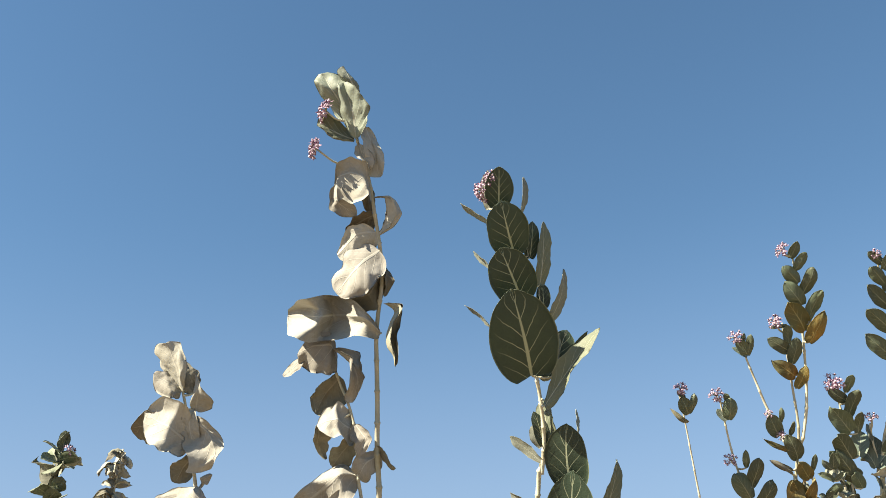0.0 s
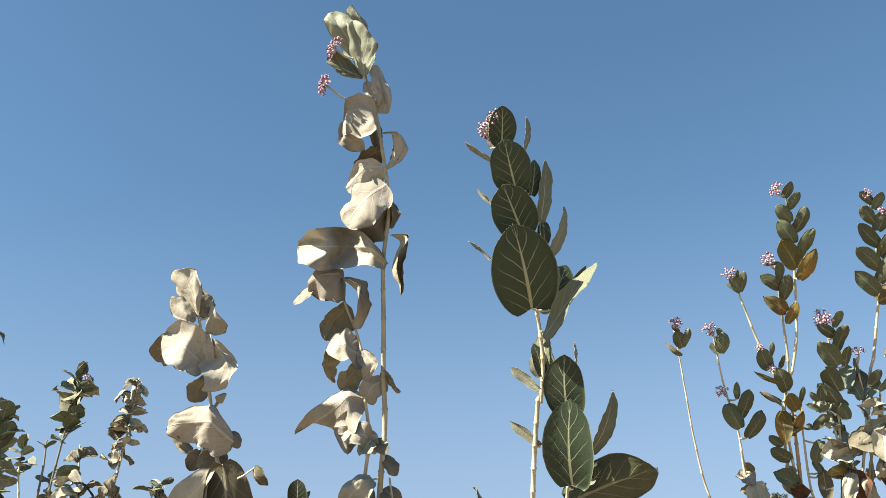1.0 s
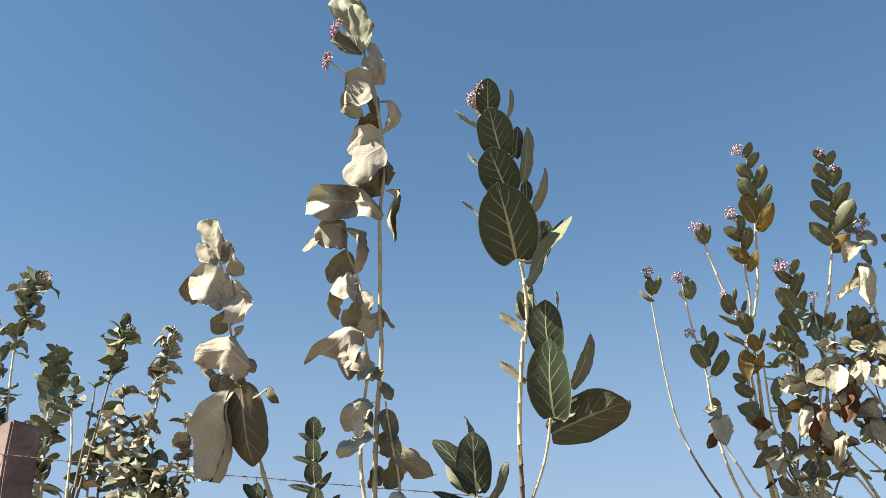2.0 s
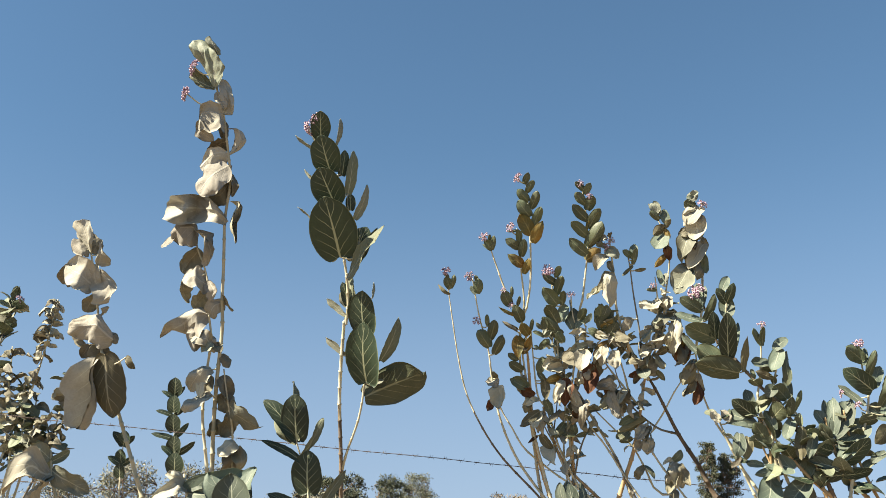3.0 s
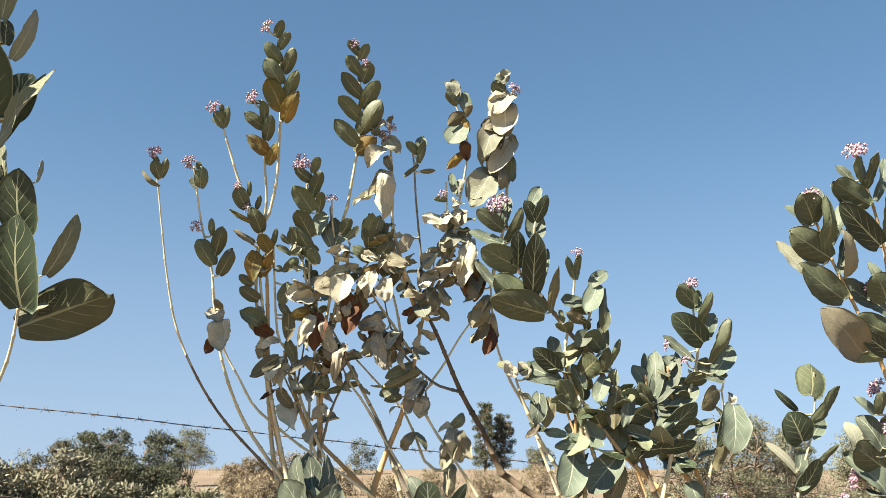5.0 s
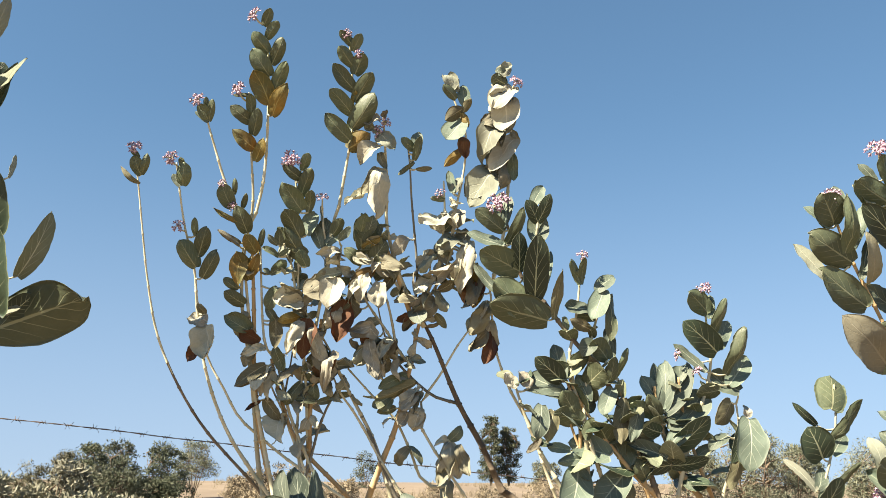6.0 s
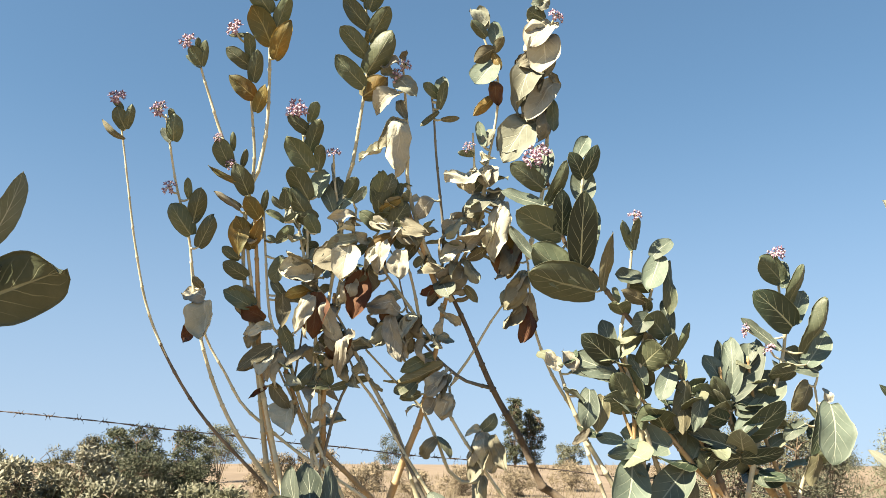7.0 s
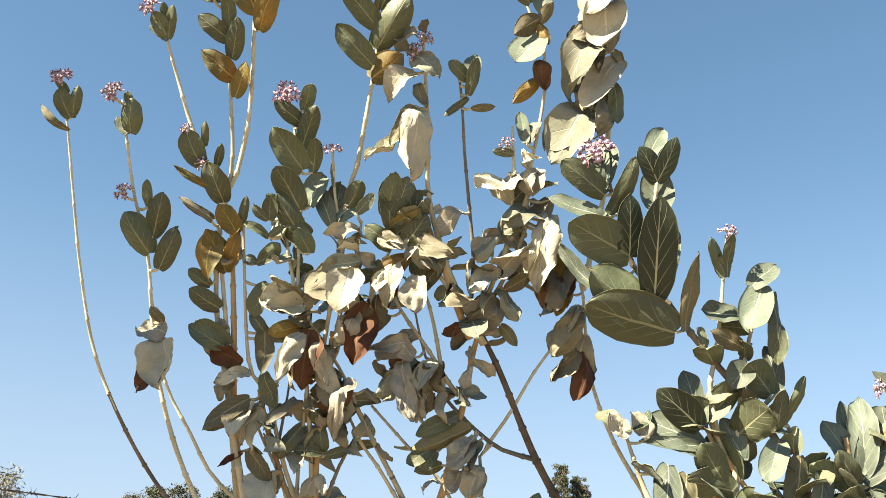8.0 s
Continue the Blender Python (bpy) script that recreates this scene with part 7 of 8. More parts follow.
st = stem(plant, [(1.096, 3.002, 1.743), (1.103, 3.014, 1.686), (1.091, 3.027, 1.618), (1.068, 3.043, 1.539)], 0.003, 0.006, STEM, root=True)
foliage(plant, st, .3, .9, 3, .072, .76, 0, 'green veined green sage veined green', 38)
st = stem(plant, [(0.683, 2.992, 1.792), (0.719, 3.006, 1.725), (0.779, 3.021, 1.648), (0.839, 3.034, 1.582), (0.912, 3.048, 1.515)], 0.005, 0.01, CANE, root=True)
foliage(plant, st, 0, .9, 8, .072, .76, 20, 'green veined green sage veined green', 39)
st = stem(plant, [(0.801, 2.992, 1.794), (0.819, 3.005, 1.727), (0.850, 3.023, 1.638), (0.876, 3.043, 1.537)], 0.004, 0.008, CANE, root=True)
foliage(plant, st, 0, .8, 6, .072, .76, 15, 'green veined green sage veined green', 40)
st = stem(plant, [(0.950, 2.990, 1.801), (0.967, 3.010, 1.703), (1.007, 3.032, 1.592), (1.061, 3.055, 1.480)], 0.004, 0.008, CANE, root=True)
foliage(plant, st, 0, .8, 6, .072, .76, 10, 'green veined green sage veined green', 41)
flowers(plant, st, 1.00, (0.024, -0.033, -0.028), 0.049)
st = stem(plant, [(0.685, 3.012, 1.696), (0.718, 3.029, 1.606), (0.735, 3.047, 1.517), (0.744, 3.066, 1.425)], 0.004, 0.008, CANE, root=True)
foliage(plant, st, .2, 1, 4, .072, .76, 0, 'green veined green sage veined green', 42)
leaf_at(plant, (0.513, 2.916, 2.126), (0.442, 2.889, 2.168), 0.043, 'green', turn=-11, arch=0.06, roll=0.14)
leaf_at(plant, (0.509, 2.914, 2.133), (0.508, 2.934, 2.228), 0.032, 'sage', turn=-15, arch=0.06, roll=0.14)
leaf_at(plant, (0.512, 2.914, 2.133), (0.534, 2.931, 2.215), 0.022, 'sage', turn=-15, arch=0.06, roll=0.14)
leaf_at(plant, (0.521, 2.922, 2.094), (0.553, 2.875, 2.174), 0.027, 'green', turn=6, arch=0.06, roll=0.14)
leaf_at(plant, (0.513, 2.922, 2.091), (0.427, 2.930, 2.121), 0.032, 'sage', turn=31, arch=0.06, roll=0.14)
leaf_at(plant, (0.553, 2.934, 2.035), (0.456, 2.908, 2.077), 0.068, 'green', turn=-12, arch=0.06, roll=0.14)
leaf_at(plant, (0.553, 2.934, 2.035), (0.544, 2.885, 2.117), 0.046, 'veined', arch=0.06, roll=0.14)
leaf_at(plant, (0.592, 2.946, 1.973), (0.585, 2.865, 2.109), 0.064, 'veined', arch=0.06, roll=0.14)
leaf_at(plant, (0.613, 2.956, 1.925), (0.488, 2.910, 2.001), 0.068, 'green', turn=-11, arch=0.06, roll=0.14)
leaf_at(plant, (0.624, 2.956, 1.923), (0.482, 2.934, 1.959), 0.087, 'green', turn=-18, arch=0.06, roll=0.14)
leaf_at(plant, (0.514, 2.946, 1.975), (0.450, 2.963, 2.052), 0.022, 'sage', turn=15, arch=0.06, roll=0.14)
leaf_at(plant, (0.640, 2.956, 1.926), (0.650, 2.894, 2.031), 0.030, 'olive', turn=3, arch=0.06, roll=0.14)
leaf_at(plant, (0.595, 2.911, 2.150), (0.562, 2.883, 2.195), 0.034, 'veined', turn=-7, arch=0.06, roll=0.14)
leaf_at(plant, (0.595, 2.911, 2.150), (0.618, 2.875, 2.210), 0.034, 'veined', turn=6, arch=0.06, roll=0.14)
leaf_at(plant, (0.582, 2.903, 2.186), (0.610, 2.914, 2.242), 0.032, 'sage', turn=-30, arch=0.06, roll=0.14)
leaf_at(plant, (0.599, 2.920, 2.105), (0.599, 2.934, 2.176), 0.051, 'sage', turn=-15, arch=0.06, roll=0.14)
leaf_at(plant, (0.612, 2.942, 1.991), (0.638, 2.964, 2.095), 0.019, 'sage', turn=-15, arch=0.06, roll=0.14)
leaf_at(plant, (0.702, 2.939, 2.009), (0.672, 2.908, 2.061), 0.020, 'green', turn=-5, arch=0.06, roll=0.14)
leaf_at(plant, (0.705, 2.939, 2.009), (0.704, 2.904, 2.069), 0.023, 'green', turn=1, arch=0.06, roll=0.14)
leaf_at(plant, (0.742, 2.942, 1.995), (0.788, 2.950, 2.034), 0.036, 'sage', turn=-38, arch=0.06, roll=0.14)
leaf_at(plant, (0.758, 2.941, 1.997), (0.724, 2.921, 1.921), 0.048, 'sage', turn=26, arch=0.06, roll=0.14)
leaf_at(plant, (0.774, 2.943, 1.988), (0.770, 2.927, 1.876), 0.028, 'green', arch=0.06, roll=0.14)
leaf_at(plant, (0.720, 2.950, 1.951), (0.664, 2.952, 1.958), 0.038, 'sage', turn=36, arch=0.06, roll=0.14)
leaf_at(plant, (0.727, 2.960, 1.906), (0.674, 2.947, 1.926), 0.031, 'olive', turn=-13, arch=0.06, roll=0.14)
leaf_at(plant, (0.736, 2.965, 1.876), (0.704, 2.957, 1.843), 0.042, 'sage', turn=37, arch=0.06, roll=0.14)
leaf_at(plant, (0.662, 2.984, 1.786), (0.592, 2.954, 1.836), 0.053, 'veined', turn=-11, arch=0.06, roll=0.14)
leaf_at(plant, (0.665, 2.984, 1.783), (0.651, 3.006, 1.875), 0.035, 'sage', turn=-15, arch=0.06, roll=0.14)
leaf_at(plant, (0.772, 2.973, 1.837), (0.728, 2.948, 1.881), 0.046, 'green', turn=-9, arch=0.06, roll=0.14)
leaf_at(plant, (0.783, 2.972, 1.843), (0.774, 2.988, 1.914), 0.029, 'sage', turn=-15, arch=0.06, roll=0.14)
leaf_at(plant, (0.775, 2.984, 1.785), (0.782, 2.950, 1.843), 0.031, 'green', turn=3, arch=0.06, roll=0.14)
leaf_at(plant, (0.791, 2.982, 1.792), (0.812, 2.943, 1.861), 0.020, 'green', turn=5, arch=0.06, roll=0.14)
leaf_at(plant, (0.556, 2.987, 1.769), (0.524, 2.994, 1.800), 0.029, 'dry', turn=18, arch=0.12, roll=0.25)
leaf_at(plant, (0.587, 2.987, 1.769), (0.559, 2.995, 1.803), 0.031, 'dry', turn=14, arch=0.12, roll=0.25)
leaf_at(plant, (0.665, 2.990, 1.754), (0.582, 3.001, 1.799), 0.051, 'sage', turn=27, arch=0.06, roll=0.14)
leaf_at(plant, (0.674, 2.990, 1.754), (0.572, 2.992, 1.763), 0.021, 'sage', turn=36, arch=0.06, roll=0.14)
leaf_at(plant, (0.728, 2.993, 1.740), (0.704, 3.008, 1.804), 0.034, 'sage', turn=3, arch=0.06, roll=0.14)
leaf_at(plant, (0.713, 3.001, 1.696), (0.641, 2.993, 1.711), 0.053, 'green', turn=-14, arch=0.06, roll=0.14)
leaf_at(plant, (0.697, 2.998, 1.711), (0.660, 2.970, 1.761), 0.046, 'green', turn=-7, arch=0.06, roll=0.14)
leaf_at(plant, (0.615, 2.995, 1.729), (0.594, 2.972, 1.651), 0.041, 'sage', turn=15, arch=0.06, roll=0.14)
leaf_at(plant, (0.642, 2.997, 1.717), (0.620, 2.986, 1.642), 0.042, 'olive', turn=-3, arch=0.06, roll=0.14)
leaf_at(plant, (0.611, 3.009, 1.658), (0.585, 3.003, 1.620), 0.017, 'drybrown', turn=-7, arch=0.12, roll=0.25)
leaf_at(plant, (0.780, 3.017, 1.617), (0.682, 3.024, 1.645), 0.065, 'sage', turn=33, arch=0.06, roll=0.14)
leaf_at(plant, (0.748, 3.019, 1.607), (0.656, 3.017, 1.600), 0.029, 'sage', turn=39, arch=0.06, roll=0.14)
leaf_at(plant, (0.685, 3.015, 1.628), (0.631, 3.017, 1.634), 0.024, 'sage', turn=36, arch=0.06, roll=0.14)
leaf_at(plant, (0.706, 3.024, 1.585), (0.671, 2.990, 1.480), 0.077, 'sage', turn=12, arch=0.06, roll=0.14, crumple=0)
leaf_at(plant, (0.818, 3.025, 1.577), (0.732, 2.997, 1.490), 0.074, 'sage', turn=35, arch=0.06, roll=0.14, crumple=0)
leaf_at(plant, (0.828, 3.028, 1.562), (0.781, 3.011, 1.456), 0.064, 'olive', turn=-4, arch=0.06, roll=0.14)
leaf_at(plant, (0.815, 2.991, 1.749), (0.795, 2.974, 1.641), 0.043, 'olive', arch=0.06, roll=0.14)
leaf_at(plant, (0.849, 2.995, 1.726), (0.818, 2.971, 1.646), 0.035, 'sage', turn=15, arch=0.06, roll=0.14)
leaf_at(plant, (0.783, 2.986, 1.771), (0.753, 2.968, 1.707), 0.037, 'sage', turn=26, arch=0.06, roll=0.14)
leaf_at(plant, (0.744, 3.001, 1.696), (0.716, 2.994, 1.651), 0.037, 'green', turn=-6, arch=0.06, roll=0.14)
leaf_at(plant, (0.759, 2.983, 1.786), (0.721, 2.951, 1.843), 0.025, 'olive', turn=-6, arch=0.06, roll=0.14)
leaf_at(plant, (0.906, 2.996, 1.724), (0.867, 3.016, 1.806), 0.041, 'sage', turn=7, arch=0.06, roll=0.14)
leaf_at(plant, (0.906, 2.996, 1.724), (0.901, 3.023, 1.837), 0.032, 'sage', turn=-15, arch=0.06, roll=0.14)
leaf_at(plant, (0.911, 2.996, 1.724), (0.930, 3.024, 1.844), 0.042, 'sage', turn=-15, arch=0.06, roll=0.14)
leaf_at(plant, (0.911, 2.997, 1.718), (0.987, 3.025, 1.838), 0.072, 'sage', turn=-29, arch=0.06, roll=0.14)
leaf_at(plant, (0.903, 2.999, 1.708), (0.826, 2.982, 1.737), 0.041, 'green', turn=-13, arch=0.06, roll=0.14)
leaf_at(plant, (0.903, 2.999, 1.708), (0.865, 2.972, 1.756), 0.034, 'green', turn=-7, arch=0.06, roll=0.14)
leaf_at(plant, (0.919, 2.999, 1.708), (1.034, 3.010, 1.753), 0.074, 'sage', turn=-41, arch=0.06, roll=0.14)
leaf_at(plant, (0.919, 3.002, 1.693), (1.020, 3.007, 1.712), 0.061, 'sage', turn=-40, arch=0.06, roll=0.14)
leaf_at(plant, (0.920, 2.992, 1.641), (0.990, 3.010, 1.713), 0.045, 'sage', turn=-35, arch=0.06, roll=0.14)
leaf_at(plant, (0.936, 3.014, 1.633), (1.014, 2.971, 1.709), 0.066, 'veined', turn=10, arch=0.06, roll=0.14)
leaf_at(plant, (0.928, 3.021, 1.597), (0.830, 3.020, 1.592), 0.044, 'veined', turn=-14, arch=0.06, roll=0.14)
leaf_at(plant, (0.916, 3.008, 1.612), (0.822, 3.016, 1.644), 0.036, 'sage', turn=31, arch=0.06, roll=0.14)
leaf_at(plant, (0.936, 3.021, 1.597), (1.024, 3.012, 1.613), 0.041, 'veined', turn=14, arch=0.06, roll=0.14)
leaf_at(plant, (0.903, 3.006, 1.672), (0.853, 2.996, 1.690), 0.041, 'veined', turn=-13, arch=0.06, roll=0.14)
leaf_at(plant, (1.019, 2.950, 1.952), (0.961, 2.924, 1.997), 0.050, 'green', turn=-10, arch=0.06, roll=0.14)
leaf_at(plant, (1.029, 2.961, 1.900), (1.048, 2.913, 1.982), 0.033, 'green', turn=5, arch=0.06, roll=0.14)
leaf_at(plant, (1.024, 2.953, 1.940), (1.029, 2.966, 1.998), 0.026, 'sage', turn=-15, arch=0.06, roll=0.14)
leaf_at(plant, (1.042, 2.969, 1.861), (0.947, 2.930, 1.927), 0.069, 'veined', turn=-10, arch=0.06, roll=0.14)
leaf_at(plant, (1.045, 2.967, 1.870), (1.078, 2.982, 1.940), 0.036, 'sage', turn=-14, arch=0.06, roll=0.14)
leaf_at(plant, (1.065, 2.979, 1.809), (1.098, 2.919, 1.913), 0.044, 'green', turn=6, arch=0.06, roll=0.14)
leaf_at(plant, (1.073, 2.984, 1.785), (1.132, 3.000, 1.857), 0.049, 'sage', turn=-33, arch=0.06, roll=0.14, crumple=0)
leaf_at(plant, (1.098, 2.986, 1.771), (1.031, 2.997, 1.814), 0.052, 'sage', turn=25, arch=0.06, roll=0.14)
leaf_at(plant, (1.016, 2.978, 1.815), (0.944, 2.994, 1.882), 0.025, 'sage', turn=20, arch=0.06, roll=0.14, crumple=0)
leaf_at(plant, (1.078, 2.992, 1.745), (1.033, 2.983, 1.691), 0.059, 'olive', turn=-8, arch=0.06, roll=0.14)
leaf_at(plant, (1.049, 2.986, 1.772), (0.991, 2.985, 1.764), 0.042, 'green', turn=-14, arch=0.06, roll=0.14)
leaf_at(plant, (1.113, 2.980, 1.704), (1.084, 2.942, 1.582), 0.069, 'sage', turn=14, arch=0.06, roll=0.14, crumple=0)
leaf_at(plant, (1.111, 3.000, 1.704), (1.065, 2.984, 1.601), 0.040, 'veined', turn=-4, arch=0.06, roll=0.14)
leaf_at(plant, (1.123, 2.999, 1.709), (1.121, 3.007, 1.742), 0.024, 'dry', turn=-15, arch=0.12, roll=0.25)
leaf_at(plant, (1.098, 3.018, 1.612), (1.067, 3.007, 1.542), 0.043, 'olive', turn=-4, arch=0.06, roll=0.14)
leaf_at(plant, (1.069, 3.007, 1.666), (1.016, 2.998, 1.634), 0.030, 'sage', turn=39, arch=0.06, roll=0.14)
leaf_at(plant, (1.009, 3.038, 1.513), (1.020, 3.024, 1.468), 0.049, 'sage', turn=-1, arch=0.06, roll=0.14)
leaf_at(plant, (0.872, 3.028, 1.562), (0.842, 3.003, 1.606), 0.037, 'green', turn=-6, arch=0.06, roll=0.14)
leaf_at(plant, (0.761, 3.028, 1.562), (0.778, 3.019, 1.503), 0.037, 'green', turn=5, arch=0.06, roll=0.14)

plant = plant_base('flowering_milkweed', (1.68, 3.07, 0), 'flowering milkweed with broad grey-green leaves and clusters of mauve flowers', 'milkweed shrub')
st = stem(plant, [(1.393, 2.776, 2.315), (1.421, 2.794, 2.249), (1.449, 2.810, 2.190), (1.488, 2.844, 2.072), (1.516, 2.890, 1.907), (1.540, 2.932, 1.756), (1.561, 2.975, 1.604), (1.577, 3.022, 1.436)], 0.004, 0.01, CANE, root=True)
flowers(plant, st, 0.03, (-0.021, -0.024, 0.031), 0.045)
st = stem(plant, [(1.274, 2.804, 2.214), (1.293, 2.820, 2.156), (1.338, 2.845, 2.068), (1.401, 2.874, 1.965), (1.464, 2.903, 1.861), (1.510, 2.928, 1.771)], 0.004, 0.008, CANE, root=True)
flowers(plant, st, 0.08, (-0.012, -0.025, 0.023), 0.031)
st = stem(plant, [(1.482, 2.856, 2.026), (1.494, 2.877, 1.951), (1.515, 2.907, 1.846), (1.539, 2.949, 1.695), (1.562, 2.983, 1.573)], 0.004, 0.009, CANE, root=True)
flowers(plant, st, 0.16, (-0.044, -0.000, 0.022), 0.031)
flowers(plant, st, 0.72, (-0.055, 0.008, 0.044), 0.042)
st = stem(plant, [(1.556, 2.949, 1.695), (1.554, 2.983, 1.573), (1.550, 3.013, 1.467), (1.554, 3.034, 1.391)], 0.004, 0.009, CANE, root=True)
foliage(plant, st, .0, .9, 6, 0.099, .9, 30, 'sage green sage pale sage', 47)
flowers(plant, st, 0.17, (-0.041, 0.001, 0.038), 0.049)
flowers(plant, st, 0.62, (-0.093, 0.036, 0.058), 0.059)
flowers(plant, st, 0.80, (-0.117, 0.051, 0.032), 0.042)
st = stem(plant, [(1.598, 2.792, 2.255), (1.594, 2.822, 2.150), (1.593, 2.864, 1.999), (1.592, 2.907, 1.847), (1.590, 2.949, 1.695)], 0.004, 0.009, CANE, root=True)
foliage(plant, st, 0, .9, 8, 0.090, .9, 30, 'sage green sage pale sage', 45)
leaf_at(plant, (1.421, 2.786, 2.241), (1.381, 2.744, 2.301), 0.037, 'green', turn=-4, arch=0.06, roll=0.14)
leaf_at(plant, (1.421, 2.788, 2.234), (1.423, 2.732, 2.314), 0.031, 'green', turn=3, arch=0.06, roll=0.14)
leaf_at(plant, (1.447, 2.796, 2.205), (1.500, 2.812, 2.330), 0.029, 'sage', turn=-15, arch=0.06, roll=0.14)
leaf_at(plant, (1.384, 2.784, 2.248), (1.346, 2.791, 2.292), 0.024, 'sage', turn=18, arch=0.06, roll=0.14)
leaf_at(plant, (1.433, 2.799, 2.194), (1.323, 2.766, 2.241), 0.062, 'green', turn=-12, arch=0.06, roll=0.14)
leaf_at(plant, (1.382, 2.801, 2.188), (1.338, 2.809, 2.246), 0.029, 'drygreen', turn=16, arch=0.06, roll=0.14, crumple=0)
leaf_at(plant, (1.465, 2.827, 2.097), (1.328, 2.765, 2.184), 0.071, 'veined', turn=-10, arch=0.06, roll=0.14)
leaf_at(plant, (1.484, 2.823, 2.109), (1.460, 2.712, 2.269), 0.055, 'green', turn=2, arch=0.06, roll=0.14)
leaf_at(plant, (1.500, 2.819, 2.125), (1.571, 2.837, 2.268), 0.052, 'drygreen', turn=-14, arch=0.06, roll=0.14, crumple=0)
leaf_at(plant, (1.281, 2.813, 2.145), (1.235, 2.770, 2.206), 0.067, 'green', turn=-5, arch=0.06, roll=0.14)
leaf_at(plant, (1.293, 2.808, 2.164), (1.295, 2.818, 2.243), 0.045, 'sage', turn=-15, arch=0.06, roll=0.14)
leaf_at(plant, (1.270, 2.815, 2.137), (1.212, 2.823, 2.185), 0.030, 'sage', turn=22, arch=0.06, roll=0.14)
leaf_at(plant, (1.313, 2.832, 2.076), (1.292, 2.749, 2.197), 0.036, 'green', turn=1, arch=0.06, roll=0.14)
leaf_at(plant, (1.332, 2.828, 2.091), (1.377, 2.843, 2.204), 0.026, 'sage', turn=-15, arch=0.06, roll=0.14)
leaf_at(plant, (1.333, 2.837, 2.062), (1.213, 2.800, 2.114), 0.071, 'green', turn=-12, arch=0.06, roll=0.14)
leaf_at(plant, (1.381, 2.849, 2.018), (1.339, 2.778, 2.121), 0.043, 'drybrown', turn=-1, arch=0.12, roll=0.25, crumple=0)
leaf_at(plant, (1.356, 2.847, 2.025), (1.426, 2.866, 2.171), 0.027, 'sage', turn=-14, arch=0.06, roll=0.14)
leaf_at(plant, (1.375, 2.865, 1.962), (1.240, 2.814, 2.034), 0.074, 'green', turn=-11, arch=0.06, roll=0.14)
leaf_at(plant, (1.266, 2.847, 2.023), (1.202, 2.860, 2.107), 0.038, 'drygreen', turn=15, arch=0.06, roll=0.14, crumple=0)
leaf_at(plant, (1.500, 2.873, 1.931), (1.384, 2.886, 2.014), 0.054, 'sage', turn=24, arch=0.06, roll=0.14)
leaf_at(plant, (1.430, 2.901, 1.833), (1.290, 2.833, 1.933), 0.102, 'drybrown', turn=-10, arch=0.12, roll=0.25, crumple=0.02)
leaf_at(plant, (1.519, 2.888, 1.878), (1.400, 2.864, 1.914), 0.060, 'green', turn=-13, arch=0.06, roll=0.14)
leaf_at(plant, (1.505, 2.900, 1.833), (1.406, 2.868, 1.882), 0.050, 'veined', turn=-12, arch=0.06, roll=0.14)
leaf_at(plant, (1.488, 2.903, 1.823), (1.395, 2.903, 1.823), 0.038, 'green', turn=-14, arch=0.06, roll=0.14)
leaf_at(plant, (1.491, 2.864, 1.963), (1.439, 2.825, 2.020), 0.068, 'green', turn=-6, arch=0.06, roll=0.14)
leaf_at(plant, (1.481, 2.857, 1.990), (1.454, 2.867, 2.062), 0.031, 'sage', turn=6, arch=0.06, roll=0.14)
leaf_at(plant, (1.498, 2.856, 1.990), (1.543, 2.867, 2.069), 0.038, 'sage', turn=-26, arch=0.06, roll=0.14)
leaf_at(plant, (1.507, 2.863, 1.968), (1.556, 2.874, 2.046), 0.042, 'drygreen', turn=-28, arch=0.06, roll=0.14, crumple=0)
leaf_at(plant, (1.498, 2.966, 1.600), (1.449, 2.980, 1.681), 0.058, 'sage', turn=12, arch=0.06, roll=0.14)
leaf_at(plant, (1.432, 2.968, 1.593), (1.414, 2.980, 1.666), 0.044, 'drygreen', turn=2, arch=0.06, roll=0.14, crumple=0)
leaf_at(plant, (1.535, 2.985, 1.532), (1.406, 2.939, 1.603), 0.079, 'green', turn=-11, arch=0.06, roll=0.14)
leaf_at(plant, (1.533, 2.974, 1.570), (1.521, 2.905, 1.676), 0.043, 'green', turn=2, arch=0.06, roll=0.14)
leaf_at(plant, (1.520, 3.000, 1.479), (1.419, 3.019, 1.590), 0.062, 'sage', turn=17, arch=0.06, roll=0.14)
leaf_at(plant, (1.486, 2.942, 1.683), (1.481, 2.907, 1.737), 0.034, 'green', turn=2, arch=0.06, roll=0.14)
leaf_at(plant, (1.470, 2.942, 1.683), (1.424, 2.950, 1.725), 0.030, 'sage', turn=20, arch=0.06, roll=0.14)
leaf_at(plant, (1.423, 3.016, 1.420), (1.347, 3.023, 1.460), 0.066, 'sage', turn=27, arch=0.06, roll=0.14)
leaf_at(plant, (1.554, 2.999, 1.480), (1.587, 2.960, 1.540), 0.063, 'green', turn=8, arch=0.06, roll=0.14)
leaf_at(plant, (1.555, 3.008, 1.450), (1.512, 3.013, 1.481), 0.068, 'sage', turn=23, arch=0.06, roll=0.14)

plant = plant_base('milkweed_sprout', (1.14, 3.09, 0), 'young milkweed sprout with three dark green leaves', 'milkweed')
st = stem(plant, [(1.376, 3.040, 1.798), (1.371, 3.040, 1.717), (1.353, 3.040, 1.638), (1.319, 3.040, 1.545), (1.285, 3.040, 1.438)], 0.003, 0.006, STEM, root=True)
leaf_at(plant, (1.356, 3.030, 1.737), (1.380, 3.066, 1.820), 0.084, 'green', turn=-15, arch=0.06, roll=0.14)
